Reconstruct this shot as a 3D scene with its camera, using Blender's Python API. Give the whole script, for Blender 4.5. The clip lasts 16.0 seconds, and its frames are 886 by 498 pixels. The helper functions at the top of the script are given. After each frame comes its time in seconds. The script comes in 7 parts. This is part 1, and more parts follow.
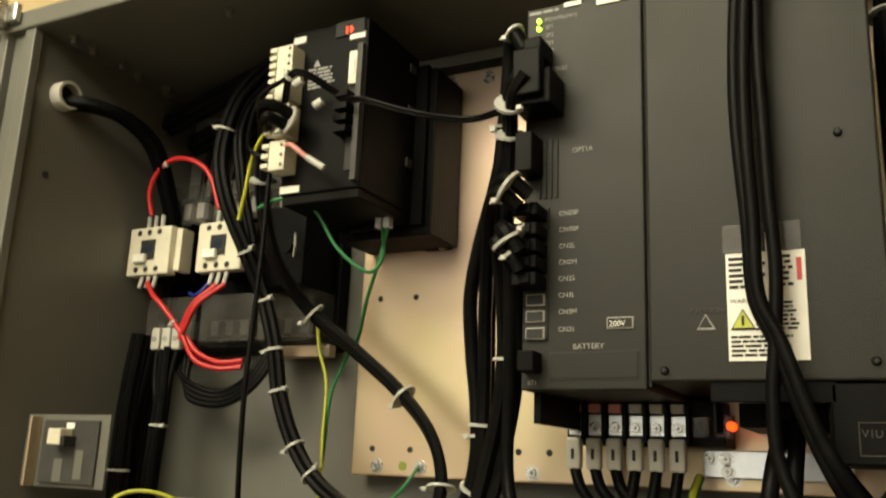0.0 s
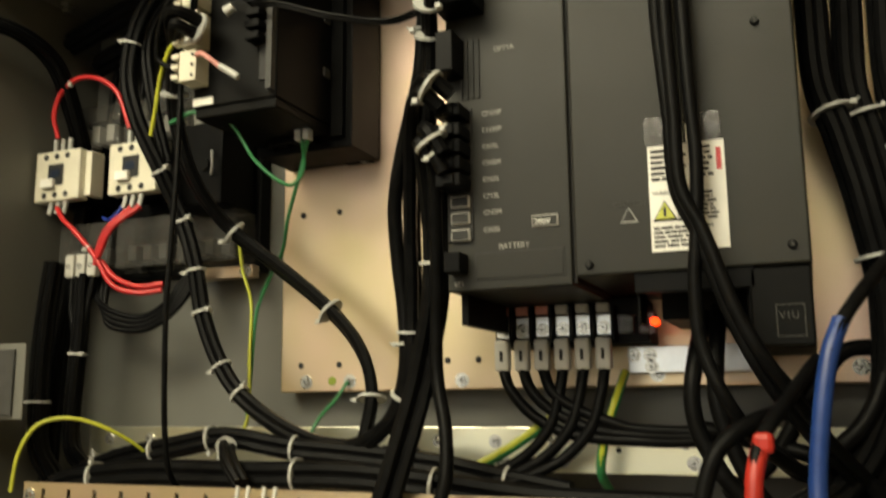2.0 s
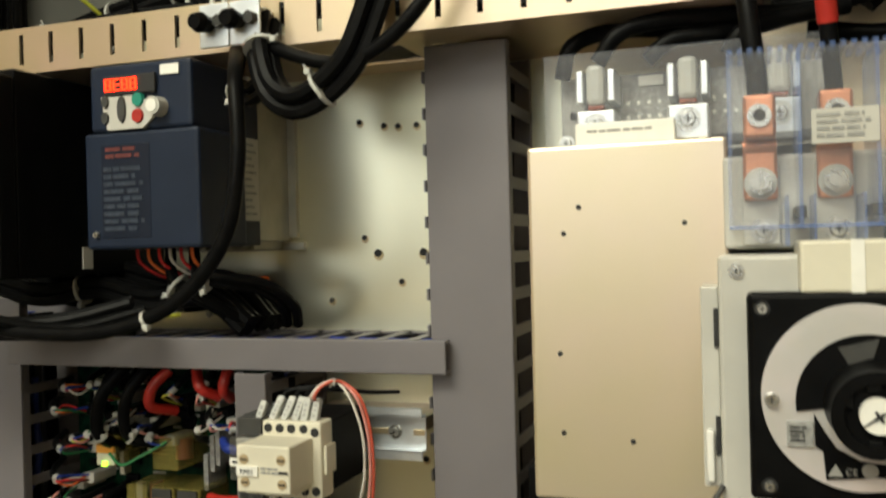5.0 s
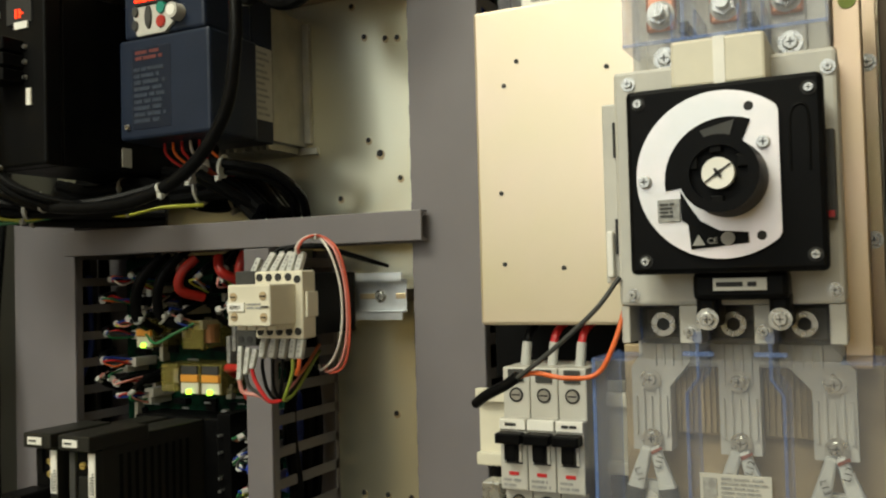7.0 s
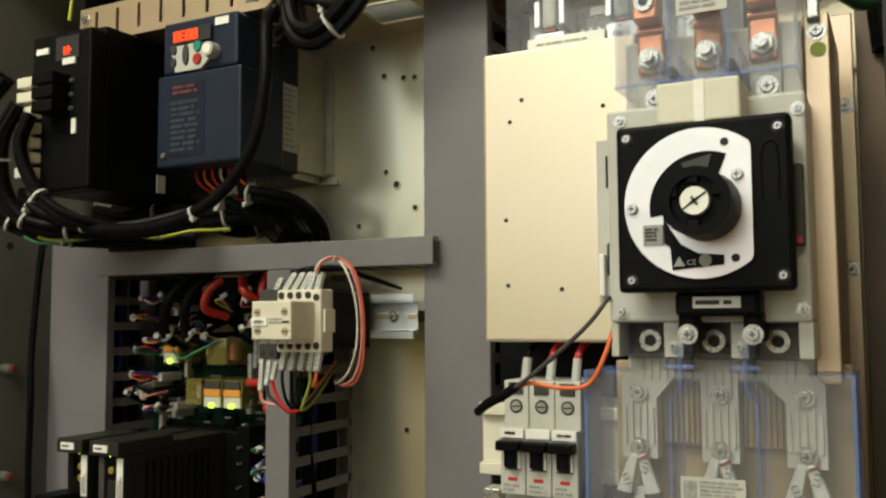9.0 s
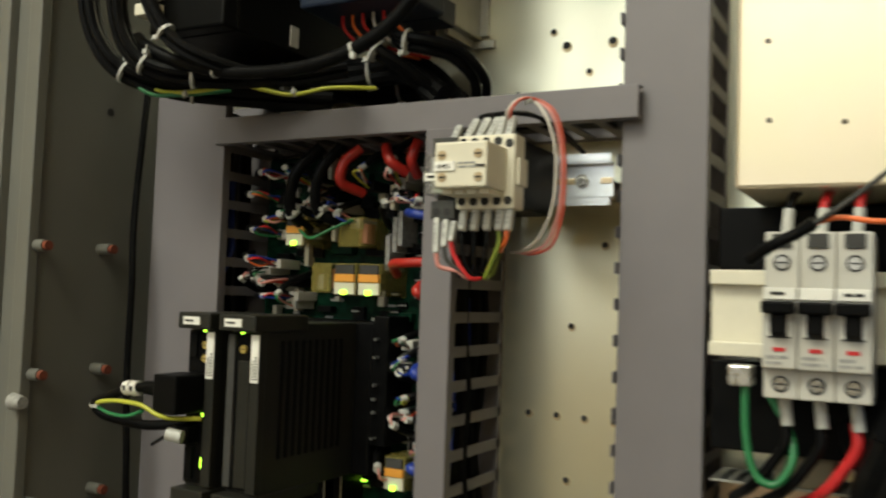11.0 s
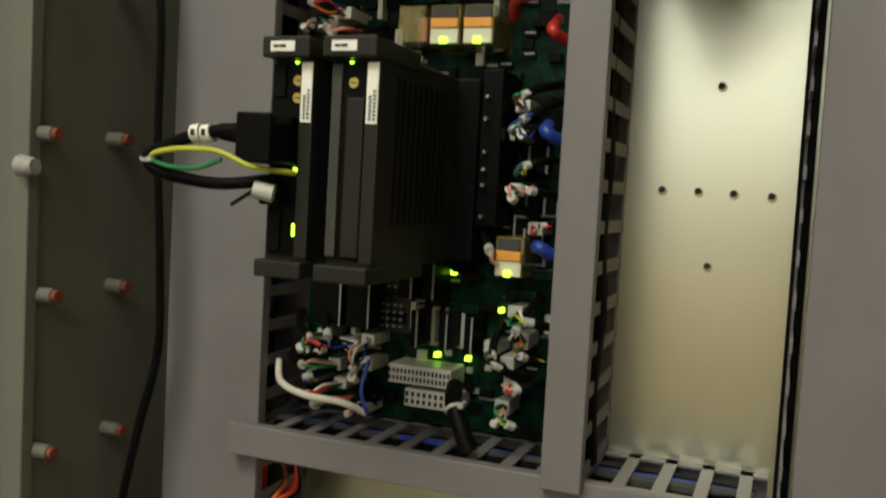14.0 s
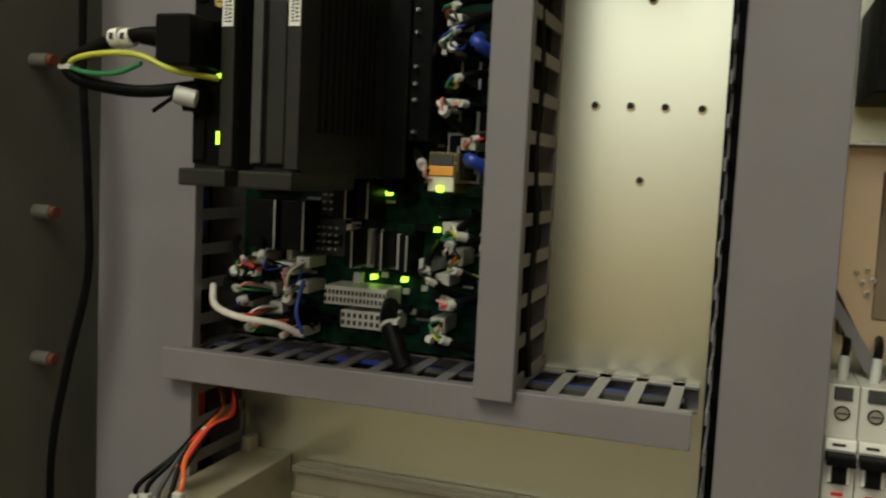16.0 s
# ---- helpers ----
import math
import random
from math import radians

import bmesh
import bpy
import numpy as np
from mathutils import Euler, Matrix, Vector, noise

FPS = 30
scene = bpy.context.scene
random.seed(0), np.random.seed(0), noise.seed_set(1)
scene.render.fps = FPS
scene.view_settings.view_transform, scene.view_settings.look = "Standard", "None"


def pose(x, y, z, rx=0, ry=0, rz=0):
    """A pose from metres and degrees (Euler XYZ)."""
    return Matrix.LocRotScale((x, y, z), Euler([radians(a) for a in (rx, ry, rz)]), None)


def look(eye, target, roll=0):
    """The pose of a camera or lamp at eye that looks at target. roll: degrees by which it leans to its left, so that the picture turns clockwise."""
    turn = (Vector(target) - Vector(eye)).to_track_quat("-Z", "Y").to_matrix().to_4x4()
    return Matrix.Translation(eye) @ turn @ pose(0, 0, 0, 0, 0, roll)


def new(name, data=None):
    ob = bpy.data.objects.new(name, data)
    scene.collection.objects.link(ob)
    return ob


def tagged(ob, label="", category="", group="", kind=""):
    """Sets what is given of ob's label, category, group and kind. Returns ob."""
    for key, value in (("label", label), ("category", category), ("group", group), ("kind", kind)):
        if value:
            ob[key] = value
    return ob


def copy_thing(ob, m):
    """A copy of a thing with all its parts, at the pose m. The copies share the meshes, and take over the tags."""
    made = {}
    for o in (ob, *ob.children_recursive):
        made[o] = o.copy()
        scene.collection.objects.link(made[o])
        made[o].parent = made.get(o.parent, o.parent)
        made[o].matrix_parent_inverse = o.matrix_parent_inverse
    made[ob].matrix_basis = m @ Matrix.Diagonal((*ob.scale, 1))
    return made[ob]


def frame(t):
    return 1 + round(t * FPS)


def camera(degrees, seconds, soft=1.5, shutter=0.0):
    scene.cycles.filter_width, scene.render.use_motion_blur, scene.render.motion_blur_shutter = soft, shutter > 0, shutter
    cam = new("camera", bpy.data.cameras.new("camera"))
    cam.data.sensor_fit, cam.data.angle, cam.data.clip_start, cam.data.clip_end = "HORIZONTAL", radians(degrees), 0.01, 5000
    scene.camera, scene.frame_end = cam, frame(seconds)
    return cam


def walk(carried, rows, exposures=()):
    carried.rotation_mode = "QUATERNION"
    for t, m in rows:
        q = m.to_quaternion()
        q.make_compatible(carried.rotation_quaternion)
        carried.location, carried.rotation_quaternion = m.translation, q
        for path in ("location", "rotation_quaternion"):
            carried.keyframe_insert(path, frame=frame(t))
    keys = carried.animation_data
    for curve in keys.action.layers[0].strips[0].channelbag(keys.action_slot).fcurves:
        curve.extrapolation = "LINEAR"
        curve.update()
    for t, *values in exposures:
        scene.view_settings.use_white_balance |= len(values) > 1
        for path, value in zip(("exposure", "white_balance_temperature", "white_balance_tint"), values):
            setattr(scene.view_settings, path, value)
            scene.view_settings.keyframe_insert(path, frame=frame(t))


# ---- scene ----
cam = camera(53.0, 16.0, soft=2.1, shutter=0.5)
PATH = [
    (0, (0.033, 0.024, 1.599), (-0.862, 1.749, 2.073), 2.3),
    (0.5, (0.042, 0.02, 1.6), (-0.85, 1.719, 2.165), 0.6),
    (1, (0.045, 0.016, 1.602), (-0.823, 1.706, 2.227), 0.5),
    (1.5, (0.031, 0.032, 1.596), (-0.853, 1.765, 2.06), 0.3),
    (2, (0.028, 0.036, 1.578), (-0.723, 1.858, 1.917), -0.6),
    (2.5, (0.022, 0.031, 1.546), (-0.699, 1.878, 1.804), -0.5),
    (3, (0.01, 0.035, 1.512), (-0.685, 1.9, 1.708), -0.7),
    (3.5, (0.002, 0.056, 1.474), (-0.696, 1.924, 1.63), -1.5),
    (4, (-0.007, 0.083, 1.439), (-0.632, 1.981, 1.519), -2.2),
    (4.5, (-0.042, 0.09, 1.395), (-0.674, 1.988, 1.384), -1.9),
    (6.8, (0.059, 0.081, 1.244), (-0.796, 1.889, 1.301), -1.5),
    (7, (0.069, 0.068, 1.241), (-0.809, 1.864, 1.302), -1.5),
    (7.5, (0.085, 0.035, 1.239), (-0.773, 1.838, 1.367), -1.6),
    (8, (0.099, 0.029, 1.244), (-0.76, 1.827, 1.412), -1.5),
    (10.3, (0.046, 0.037, 1.168), (-0.936, 1.778, 1.245), 1.3),
    (10.5, (0.023, 0.046, 1.157), (-0.949, 1.792, 1.22), 1.1),
    (11, (-0.063, 0.071, 1.147), (-1.004, 1.832, 1.254), 2.0),
    (11.5, (-0.159, 0.084, 1.146), (-1.061, 1.864, 1.266), 1.7),
    (12, (-0.236, 0.1, 1.14), (-1.068, 1.919, 1.176), 1.2),
    (12.5, (-0.251, 0.111, 1.124), (-1.019, 1.958, 1.136), 1.4),
    (13, (-0.245, 0.112, 1.1), (-1.005, 1.962, 1.099), 2.2),
    (13.5, (-0.246, 0.114, 1.075), (-1.003, 1.965, 1.03), 2.8),
    (14, (-0.248, 0.119, 1.05), (-0.97, 1.98, 0.923), 3.2),
    (14.5, (-0.247, 0.117, 1.035), (-0.957, 1.98, 0.877), 3.1),
    (15, (-0.25, 0.113, 1.018), (-0.947, 1.98, 0.845), 3.1),
    (15.5, (-0.247, 0.12, 1.007), (-0.92, 1.994, 0.816), 3.4),
    (16, (-0.23, 0.126, 1.013), (-0.865, 2.014, 0.835), 2.7),
]
EXPOSURES = [(0.0, -0.4, 7800, 8), (0.5, -0.18, 7200, 7), (1.0, 0.0, 6900, 6), (1.5, -0.28, 7600, 8), (2.0, -0.45, 7700, 8), (2.5, -0.48, 7500, 8), (3.5, -0.44, 7000, 8), (4.5, -0.40, 6700, 8), (8.0, -0.58, 6700, 6), (10.5, -0.38, 6600, 7), (12.5, -0.40, 6700, 8), (14.5, -0.55, 6750, 6), (16.0, -0.68, 6700, 6)]
walk(cam, [(t, look(eye, target, roll)) for t, eye, target, roll in PATH], EXPOSURES)

# ---- light ----
world = bpy.data.worlds.new("workshop_air")
world.use_nodes = True
world.node_tree.nodes["Background"].inputs[0].default_value = (0.9, 0.85, 0.72, 1)
world.node_tree.nodes["Background"].inputs[1].default_value = 0.04
scene.world = world


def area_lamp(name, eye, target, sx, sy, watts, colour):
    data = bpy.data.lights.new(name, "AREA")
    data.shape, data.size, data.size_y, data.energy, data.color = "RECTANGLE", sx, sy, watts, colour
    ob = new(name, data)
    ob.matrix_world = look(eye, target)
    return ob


# unseen area lamps: high key close above the open cabinet, added fill behind
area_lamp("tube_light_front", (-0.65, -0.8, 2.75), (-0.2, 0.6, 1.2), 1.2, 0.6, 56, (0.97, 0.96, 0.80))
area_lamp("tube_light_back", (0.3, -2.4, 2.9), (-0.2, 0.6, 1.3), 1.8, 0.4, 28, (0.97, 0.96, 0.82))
# daylight through the hall's window behind the walk
area_lamp("window_daylight", (-1.3, -3.93, 2.35), (-1.3, 0.0, 2.35), 3.0, 1.9, 46, (0.86, 0.95, 1.0))
# unseen point lamp added behind the cabinet to brighten the hall's wall and ceiling
ceiling_fill = bpy.data.lights.new("hall_lamp_behind", "POINT")
ceiling_fill.energy, ceiling_fill.shadow_soft_size, ceiling_fill.color = 230, 0.25, (1.0, 0.9, 0.68)
new("hall_lamp_behind", ceiling_fill).location = (-1.6, 2.3, 3.1)


# ---- materials ----
def mat(name, col, rough=0.5, metal=0.0, var=0.12, scale=25.0, bump=0.03, grain=400.0, col2=None, emit=0.0, coat=0.0, rvar=0.1):
    m = bpy.data.materials.new(name)
    m.use_nodes = True
    nt = m.node_tree
    b = nt.nodes["Principled BSDF"]
    b.inputs["Roughness"].default_value, b.inputs["Metallic"].default_value = rough, metal
    b.inputs["Coat Weight"].default_value = coat
    tc = nt.nodes.new("ShaderNodeTexCoord")
    n1 = nt.nodes.new("ShaderNodeTexNoise")
    n1.inputs["Scale"].default_value, n1.inputs["Detail"].default_value = scale, 4
    n2 = nt.nodes.new("ShaderNodeTexNoise")
    n2.inputs["Scale"].default_value, n2.inputs["Detail"].default_value = grain, 2
    nt.links.new(tc.outputs["Object"], n1.inputs["Vector"])
    nt.links.new(tc.outputs["Object"], n2.inputs["Vector"])
    mix = nt.nodes.new("ShaderNodeMix")
    mix.data_type = "RGBA"
    lo = [c * (1 - var) for c in col]
    hi = list(col2) if col2 else [min(1, c * (1 + var)) for c in col]
    mix.inputs["A"].default_value, mix.inputs["B"].default_value = (*lo, 1), (*hi, 1)
    ramp = nt.nodes.new("ShaderNodeMapRange")
    ramp.inputs["From Min"].default_value, ramp.inputs["From Max"].default_value = 0.35, 0.65
    nt.links.new(n1.outputs["Fac"], ramp.inputs["Value"])
    nt.links.new(ramp.outputs["Result"], mix.inputs["Factor"])
    nt.links.new(mix.outputs["Result"], b.inputs["Base Color"])
    rr = nt.nodes.new("ShaderNodeMapRange")
    rr.inputs["To Min"].default_value, rr.inputs["To Max"].default_value = max(0.03, rough - rvar), min(1, rough + rvar)
    nt.links.new(n1.outputs["Fac"], rr.inputs["Value"])
    nt.links.new(rr.outputs["Result"], b.inputs["Roughness"])
    if max(col) < 0.07:
        b.inputs["Specular IOR Level"].default_value = 0.07 if max(col) < 0.0149 else 0.2
    if bump:
        bp = nt.nodes.new("ShaderNodeBump")
        bp.inputs["Strength"].default_value, bp.inputs["Distance"].default_value = bump * 4, 0.001
        nt.links.new(n2.outputs["Fac"], bp.inputs["Height"])
        nt.links.new(bp.outputs["Normal"], b.inputs["Normal"])
    if emit:
        b.inputs["Emission Color"].default_value, b.inputs["Emission Strength"].default_value = (*col, 1), emit
    return m


def clear(name, col, rough=0.08, alpha=0.25):
    m = bpy.data.materials.new(name)
    m.use_nodes = True
    nt = m.node_tree
    b = nt.nodes["Principled BSDF"]
    b.inputs["Base Color"].default_value = (*col, 1)
    b.inputs["Roughness"].default_value = rough
    b.inputs["Alpha"].default_value = alpha
    n = nt.nodes.new("ShaderNodeTexNoise")
    n.inputs["Scale"].default_value = 90
    r = nt.nodes.new("ShaderNodeMapRange")
    r.inputs["To Min"].default_value, r.inputs["To Max"].default_value = alpha * 0.6, min(1, alpha * 1.5)
    nt.links.new(n.outputs["Fac"], r.inputs["Value"])
    nt.links.new(r.outputs["Result"], b.inputs["Alpha"])
    return m


M_CAB = mat("cabinet_grey_paint", (0.135, 0.135, 0.12), 0.45, 0, 0.06, 8, 0.05, 700)
M_PANEL = mat("cream_zinc_panel", (0.80, 0.79, 0.62), 0.29, 0.92, 0.04, 5, 0.0, 500, (0.84, 0.825, 0.65), rvar=0.03)
M_ZINC = mat("yellow_zinc_plate", (0.62, 0.52, 0.32), 0.35, 0.8, 0.06, 6, 0.0, 500, (0.68, 0.50, 0.42), rvar=0.04)
M_ZINCB = mat("pale_zinc_box", (0.70, 0.635, 0.43), 0.36, 0.65, 0.05, 6, 0.0, 500, (0.74, 0.61, 0.51), rvar=0.04)
M_FADEB = mat("faint_navy_print", (0.035, 0.045, 0.065), 0.6, 0, 0.2, 300, 0.0)
M_BRIGHT = mat("bright_zinc", (0.74, 0.78, 0.82), 0.32, 0.75, 0.08, 60, 0.02)
M_SCREW = mat("screw_steel", (0.50, 0.50, 0.48), 0.28, 0.85, 0.15, 200, 0.02)
M_DUCT = mat("grey_duct_plastic", (0.162, 0.15, 0.16), 0.5, 0, 0.04, 20, 0.02, 900)
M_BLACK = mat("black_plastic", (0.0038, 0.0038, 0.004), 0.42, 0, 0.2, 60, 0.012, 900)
M_CABLE = mat("black_cable_jacket", (0.0042, 0.0042, 0.0044), 0.4, 0, 0.25, 120, 0.04, 700)
M_AMP = mat("charcoal_sheet_paint", (0.0190, 0.0187, 0.0158), 0.42, 0, 0.06, 20, 0.05, 1100)
M_DARKSH = mat("dark_case_paint", (0.0048, 0.0048, 0.0048), 0.45, 0, 0.15, 30, 0.04, 900)
M_INV = mat("inverter_navy_plastic", (0.014, 0.021, 0.040), 0.38, 0, 0.06, 30, 0.02, 900)
M_INVD = mat("inverter_dark_print", (0.009, 0.013, 0.026), 0.42, 0, 0.1, 60, 0.01)
M_REDO = mat("orange_red_wire_jacket", (0.50, 0.085, 0.05), 0.4, 0, 0.1, 80, 0.01)
M_REDT2 = mat("dull_red_print", (0.11, 0.022, 0.02), 0.5, 0, 0.2, 300, 0.0)
M_TEAL = mat("teal_button", (0.01, 0.22, 0.16), 0.4, 0, 0.05, 40, 0.0)
M_SINK = mat("cast_aluminium", (0.42, 0.42, 0.38), 0.45, 0.6, 0.12, 40, 0.05)
M_CREAM = mat("cream_plastic", (0.66, 0.625, 0.51), 0.42, 0, 0.05, 40, 0.01)
M_LGREY = mat("light_grey_plastic", (0.50, 0.49, 0.45), 0.42, 0, 0.05, 40, 0.02)
M_WHITE = mat("white_label", (0.80, 0.79, 0.74), 0.55, 0, 0.05, 50, 0.0)
M_TIE = mat("white_nylon", (0.45, 0.455, 0.43), 0.4, 0, 0.06, 100, 0.0)
M_RED = mat("red_wire_jacket", (0.50, 0.018, 0.022), 0.4, 0, 0.1, 80, 0.01)
M_REDT = mat("red_heat_shrink", (0.4, 0.02, 0.014), 0.42, 0, 0.1, 80, 0.02)
M_ORANGE = mat("orange_wire_jacket", (0.72, 0.14, 0.03), 0.4, 0, 0.08, 80, 0.01)
M_BLUE = mat("blue_heat_shrink", (0.006, 0.035, 0.17), 0.4, 0, 0.12, 80, 0.02)
M_BLUEW = mat("blue_wire_jacket", (0.015, 0.04, 0.28), 0.4, 0, 0.1, 80, 0.01)
M_GREEN = mat("green_wire_jacket", (0.02, 0.17, 0.06), 0.4, 0, 0.1, 80, 0.01)
M_YELLOW = mat("yellow_wire_jacket", (0.44, 0.46, 0.05), 0.4, 0, 0.1, 80, 0.01)
M_WIREW = mat("white_wire_jacket", (0.62, 0.58, 0.53), 0.4, 0, 0.1, 80, 0.01)
M_PINK = mat("pink_wire_jacket", (0.60, 0.25, 0.22), 0.4, 0, 0.1, 80, 0.01)
M_GREYW = mat("grey_wire_jacket", (0.055, 0.055, 0.053), 0.45, 0, 0.1, 80, 0.02)
M_PCB = mat("green_circuit_board", (0.0015, 0.011, 0.0065), 0.4, 0, 0.35, 120, 0.05, 500, (0.005, 0.034, 0.018))
M_RELAY = mat("orange_relay_tab", (0.75, 0.33, 0.05), 0.4, 0, 0.05, 40, 0.0)
M_COPPER = mat("copper_lug", (0.62, 0.27, 0.16), 0.35, 0.75, 0.12, 80, 0.03)
M_EARTH = mat("olive_earth_mark", (0.20, 0.26, 0.03), 0.5)
M_STAIN = mat("faint_rust_stain", (0.56, 0.45, 0.26), 0.42, 0.4, 0.25, 500, 0.0)
M_BROWN = mat("brown_barrier", (0.38, 0.29, 0.17), 0.55, 0, 0.15, 60, 0.03)
M_RUST = mat("rusty_copper_stud", (0.22, 0.06, 0.035), 0.5, 0.4, 0.3, 200, 0.05)
M_GOLD = mat("brass_dial", (0.55, 0.42, 0.12), 0.35, 0.5, 0.1, 80, 0.0)
M_LEDG = mat("green_led_glow", (0.45, 1.0, 0.05), 0.4, 0, 0, 10, 0, 100, None, 4.5)
M_LEDR = mat("red_led_glow", (1.0, 0.05, 0.01), 0.4, 0, 0, 10, 0, 100, None, 3.2)
M_LEDO = mat("amber_led_glow", (1.0, 0.045, 0.006), 0.4, 0, 0, 10, 0, 100, None, 5.0)
M_PRINT = mat("pale_print", (0.33, 0.32, 0.30), 0.6, 0, 0.05, 50, 0.0)
M_INK = mat("black_print", (0.03, 0.03, 0.03), 0.6, 0, 0.05, 50, 0.0)
M_FADE = mat("faded_grey_print", (0.30, 0.30, 0.29), 0.6, 0, 0.2, 300, 0.0)
M_CLEAR = clear("clear_polycarbonate", (0.70, 0.72, 0.80), 0.06, 0.06)
M_CLEARB = clear("clear_bluish_edge", (0.16, 0.27, 0.62), 0.1, 0.28)
M_SMOKE = clear("smoky_clear_cover", (0.16, 0.155, 0.145), 0.1, 0.3)
M_YCLEAR = clear("yellowed_relay_cover", (0.34, 0.29, 0.08), 0.12, 0.4)
M_CEIL = mat("cream_hall_paint", (0.8, 0.71, 0.5), 0.7, 0, 0.04, 3, 0.03)
M_BEAM = mat("brown_beam_paint", (0.11, 0.045, 0.03), 0.5, 0, 0.15, 6, 0.03)
M_FLOOR = mat("concrete_floor", (0.20, 0.19, 0.175), 0.7, 0, 0.15, 4, 0.1, 80)
M_BEIGE = mat("dull_beige_case", (0.27, 0.24, 0.17), 0.45, 0, 0.08, 30, 0.01)
M_GHOST = mat("faint_embossed_mark", (0.055, 0.054, 0.05), 0.55, 0, 0.1, 200, 0.0)
M_WOODISH = mat("brownish_side_panel", (0.17, 0.12, 0.08), 0.5, 0.2, 0.2, 10, 0.03)

# ---- mesh helpers ----
ORIGIN = {}


def place(ob, at):
    ob.location = at
    ORIGIN[ob] = Vector(at)
    return ob


def thing(name, at, label, category, group="", kind=""):
    return tagged(place(new(name), at), label, category, group, kind)


def solid(name, bm, material, at=(0, 0, 0), label="", category="", group="", kind="", smooth=False):
    """One mesh as a thing of its own; the bmesh is in world metres."""
    me = bpy.data.meshes.new(name)
    bmesh.ops.translate(bm, verts=bm.verts, vec=-Vector(at))
    bm.to_mesh(me)
    bm.free()
    me.materials.append(material)
    if smooth:
        me.shade_smooth()
        me.set_sharp_from_angle(angle=radians(40))
    return tagged(place(new(name, me), at), label, category, group, kind)


def part(name, bm, material, parent, label="", smooth=False):
    me = bpy.data.meshes.new(name)
    at = ORIGIN[parent]
    bmesh.ops.translate(bm, verts=bm.verts, vec=-at)
    bm.to_mesh(me)
    bm.free()
    me.materials.append(material)
    if smooth:
        me.shade_smooth()
        me.set_sharp_from_angle(angle=radians(40))
    ob = new(name, me)
    ob.parent = parent
    ORIGIN[ob] = at
    return tagged(ob, label)


def box(bm, x0, x1, y0, y1, z0, z1, b=0.0):
    t = bmesh.new()
    bmesh.ops.create_cube(t, size=1)
    for v in t.verts:
        v.co = Vector(((x0 + x1) / 2 + v.co.x * (x1 - x0), (y0 + y1) / 2 + v.co.y * (y1 - y0), (z0 + z1) / 2 + v.co.z * (z1 - z0)))
    if b:
        bmesh.ops.bevel(t, geom=t.edges[:], offset=b, segments=2, affect="EDGES", profile=0.5)
    me = bpy.data.meshes.new("t")
    t.to_mesh(me)
    t.free()
    bm.from_mesh(me)
    bpy.data.meshes.remove(me)
    return bm


def boxes(*rows, b=0.0):
    bm = bmesh.new()
    for r in rows:
        box(bm, *r, b=b)
    return bm


def cyl(bm, p0, p1, r, seg=16, r2=None):
    p0, p1 = Vector(p0), Vector(p1)
    d = p1 - p0
    m = Matrix.Translation((p0 + p1) / 2) @ d.to_track_quat("Z", "Y").to_matrix().to_4x4()
    bmesh.ops.create_cone(bm, cap_ends=True, segments=seg, radius1=r, radius2=r if r2 is None else r2, depth=d.length, matrix=m)
    return bm


def rod(p0, p1, r, seg=16, r2=None):
    return cyl(bmesh.new(), p0, p1, r, seg, r2)


def ring(bm, c, axis, r_out, r_in, depth, seg=32, a0=0.0, a1=360.0):
    """A flat ring or arc; axis is the way from its front face to its back."""
    q = Vector(axis).to_track_quat("Z", "Y")
    full = abs(a1 - a0) >= 359.9
    n = seg if full else seg + 1
    rows = []
    for i in range(n):
        a = radians(a0 + (a1 - a0) * i / seg)
        e = Vector((math.cos(a), math.sin(a), 0))
        rows.append([bm.verts.new(Vector(c) + q @ (e * r + Vector((0, 0, d)))) for r, d in ((r_out, 0), (r_in, 0), (r_in, depth), (r_out, depth))])
    for i in range(n if full else n - 1):
        a, b_ = rows[i], rows[(i + 1) % n]
        for k in range(4):
            bm.faces.new((a[k], b_[k], b_[(k + 1) % 4], a[(k + 1) % 4]))
    if not full:
        bm.faces.new(rows[0]), bm.faces.new(rows[-1][::-1])
    bmesh.ops.recalc_face_normals(bm, faces=bm.faces[:])
    return bm


def smooth_path(pts, n=7):
    p = [Vector(a) for a in pts]
    p = [2 * p[0] - p[1], *p, 2 * p[-1] - p[-2]]
    out = []
    for i in range(1, len(p) - 2):
        for k in range(n):
            t = k / n
            a, b_, c, d = p[i - 1 : i + 3]
            out.append(0.5 * (2 * b_ + (c - a) * t + (2 * a - 5 * b_ + 4 * c - d) * t * t + (3 * b_ - a - 3 * c + d) * t**3))
    return out + [p[-2]]


def tube(bm, pts, r, seg=10, n=7, shift=(0, 0)):
    path = smooth_path(pts, n)
    side = None
    rows = []
    for i, c in enumerate(path):
        d = (path[min(i + 1, len(path) - 1)] - path[max(i - 1, 0)]).normalized()
        if side is None:
            side = d.cross(Vector((0.3, 1, 0.2))).normalized()
        side = (side - d * side.dot(d)).normalized()
        up = d.cross(side)
        c = c + side * shift[0] + up * shift[1]
        rows.append([bm.verts.new(c + (side * math.cos(2 * math.pi * k / seg) + up * math.sin(2 * math.pi * k / seg)) * r) for k in range(seg)])
    for a, b_ in zip(rows, rows[1:]):
        for k in range(seg):
            bm.faces.new((a[k], a[(k + 1) % seg], b_[(k + 1) % seg], b_[k]))
    bm.faces.new(rows[0][::-1]), bm.faces.new(rows[-1])
    return bm


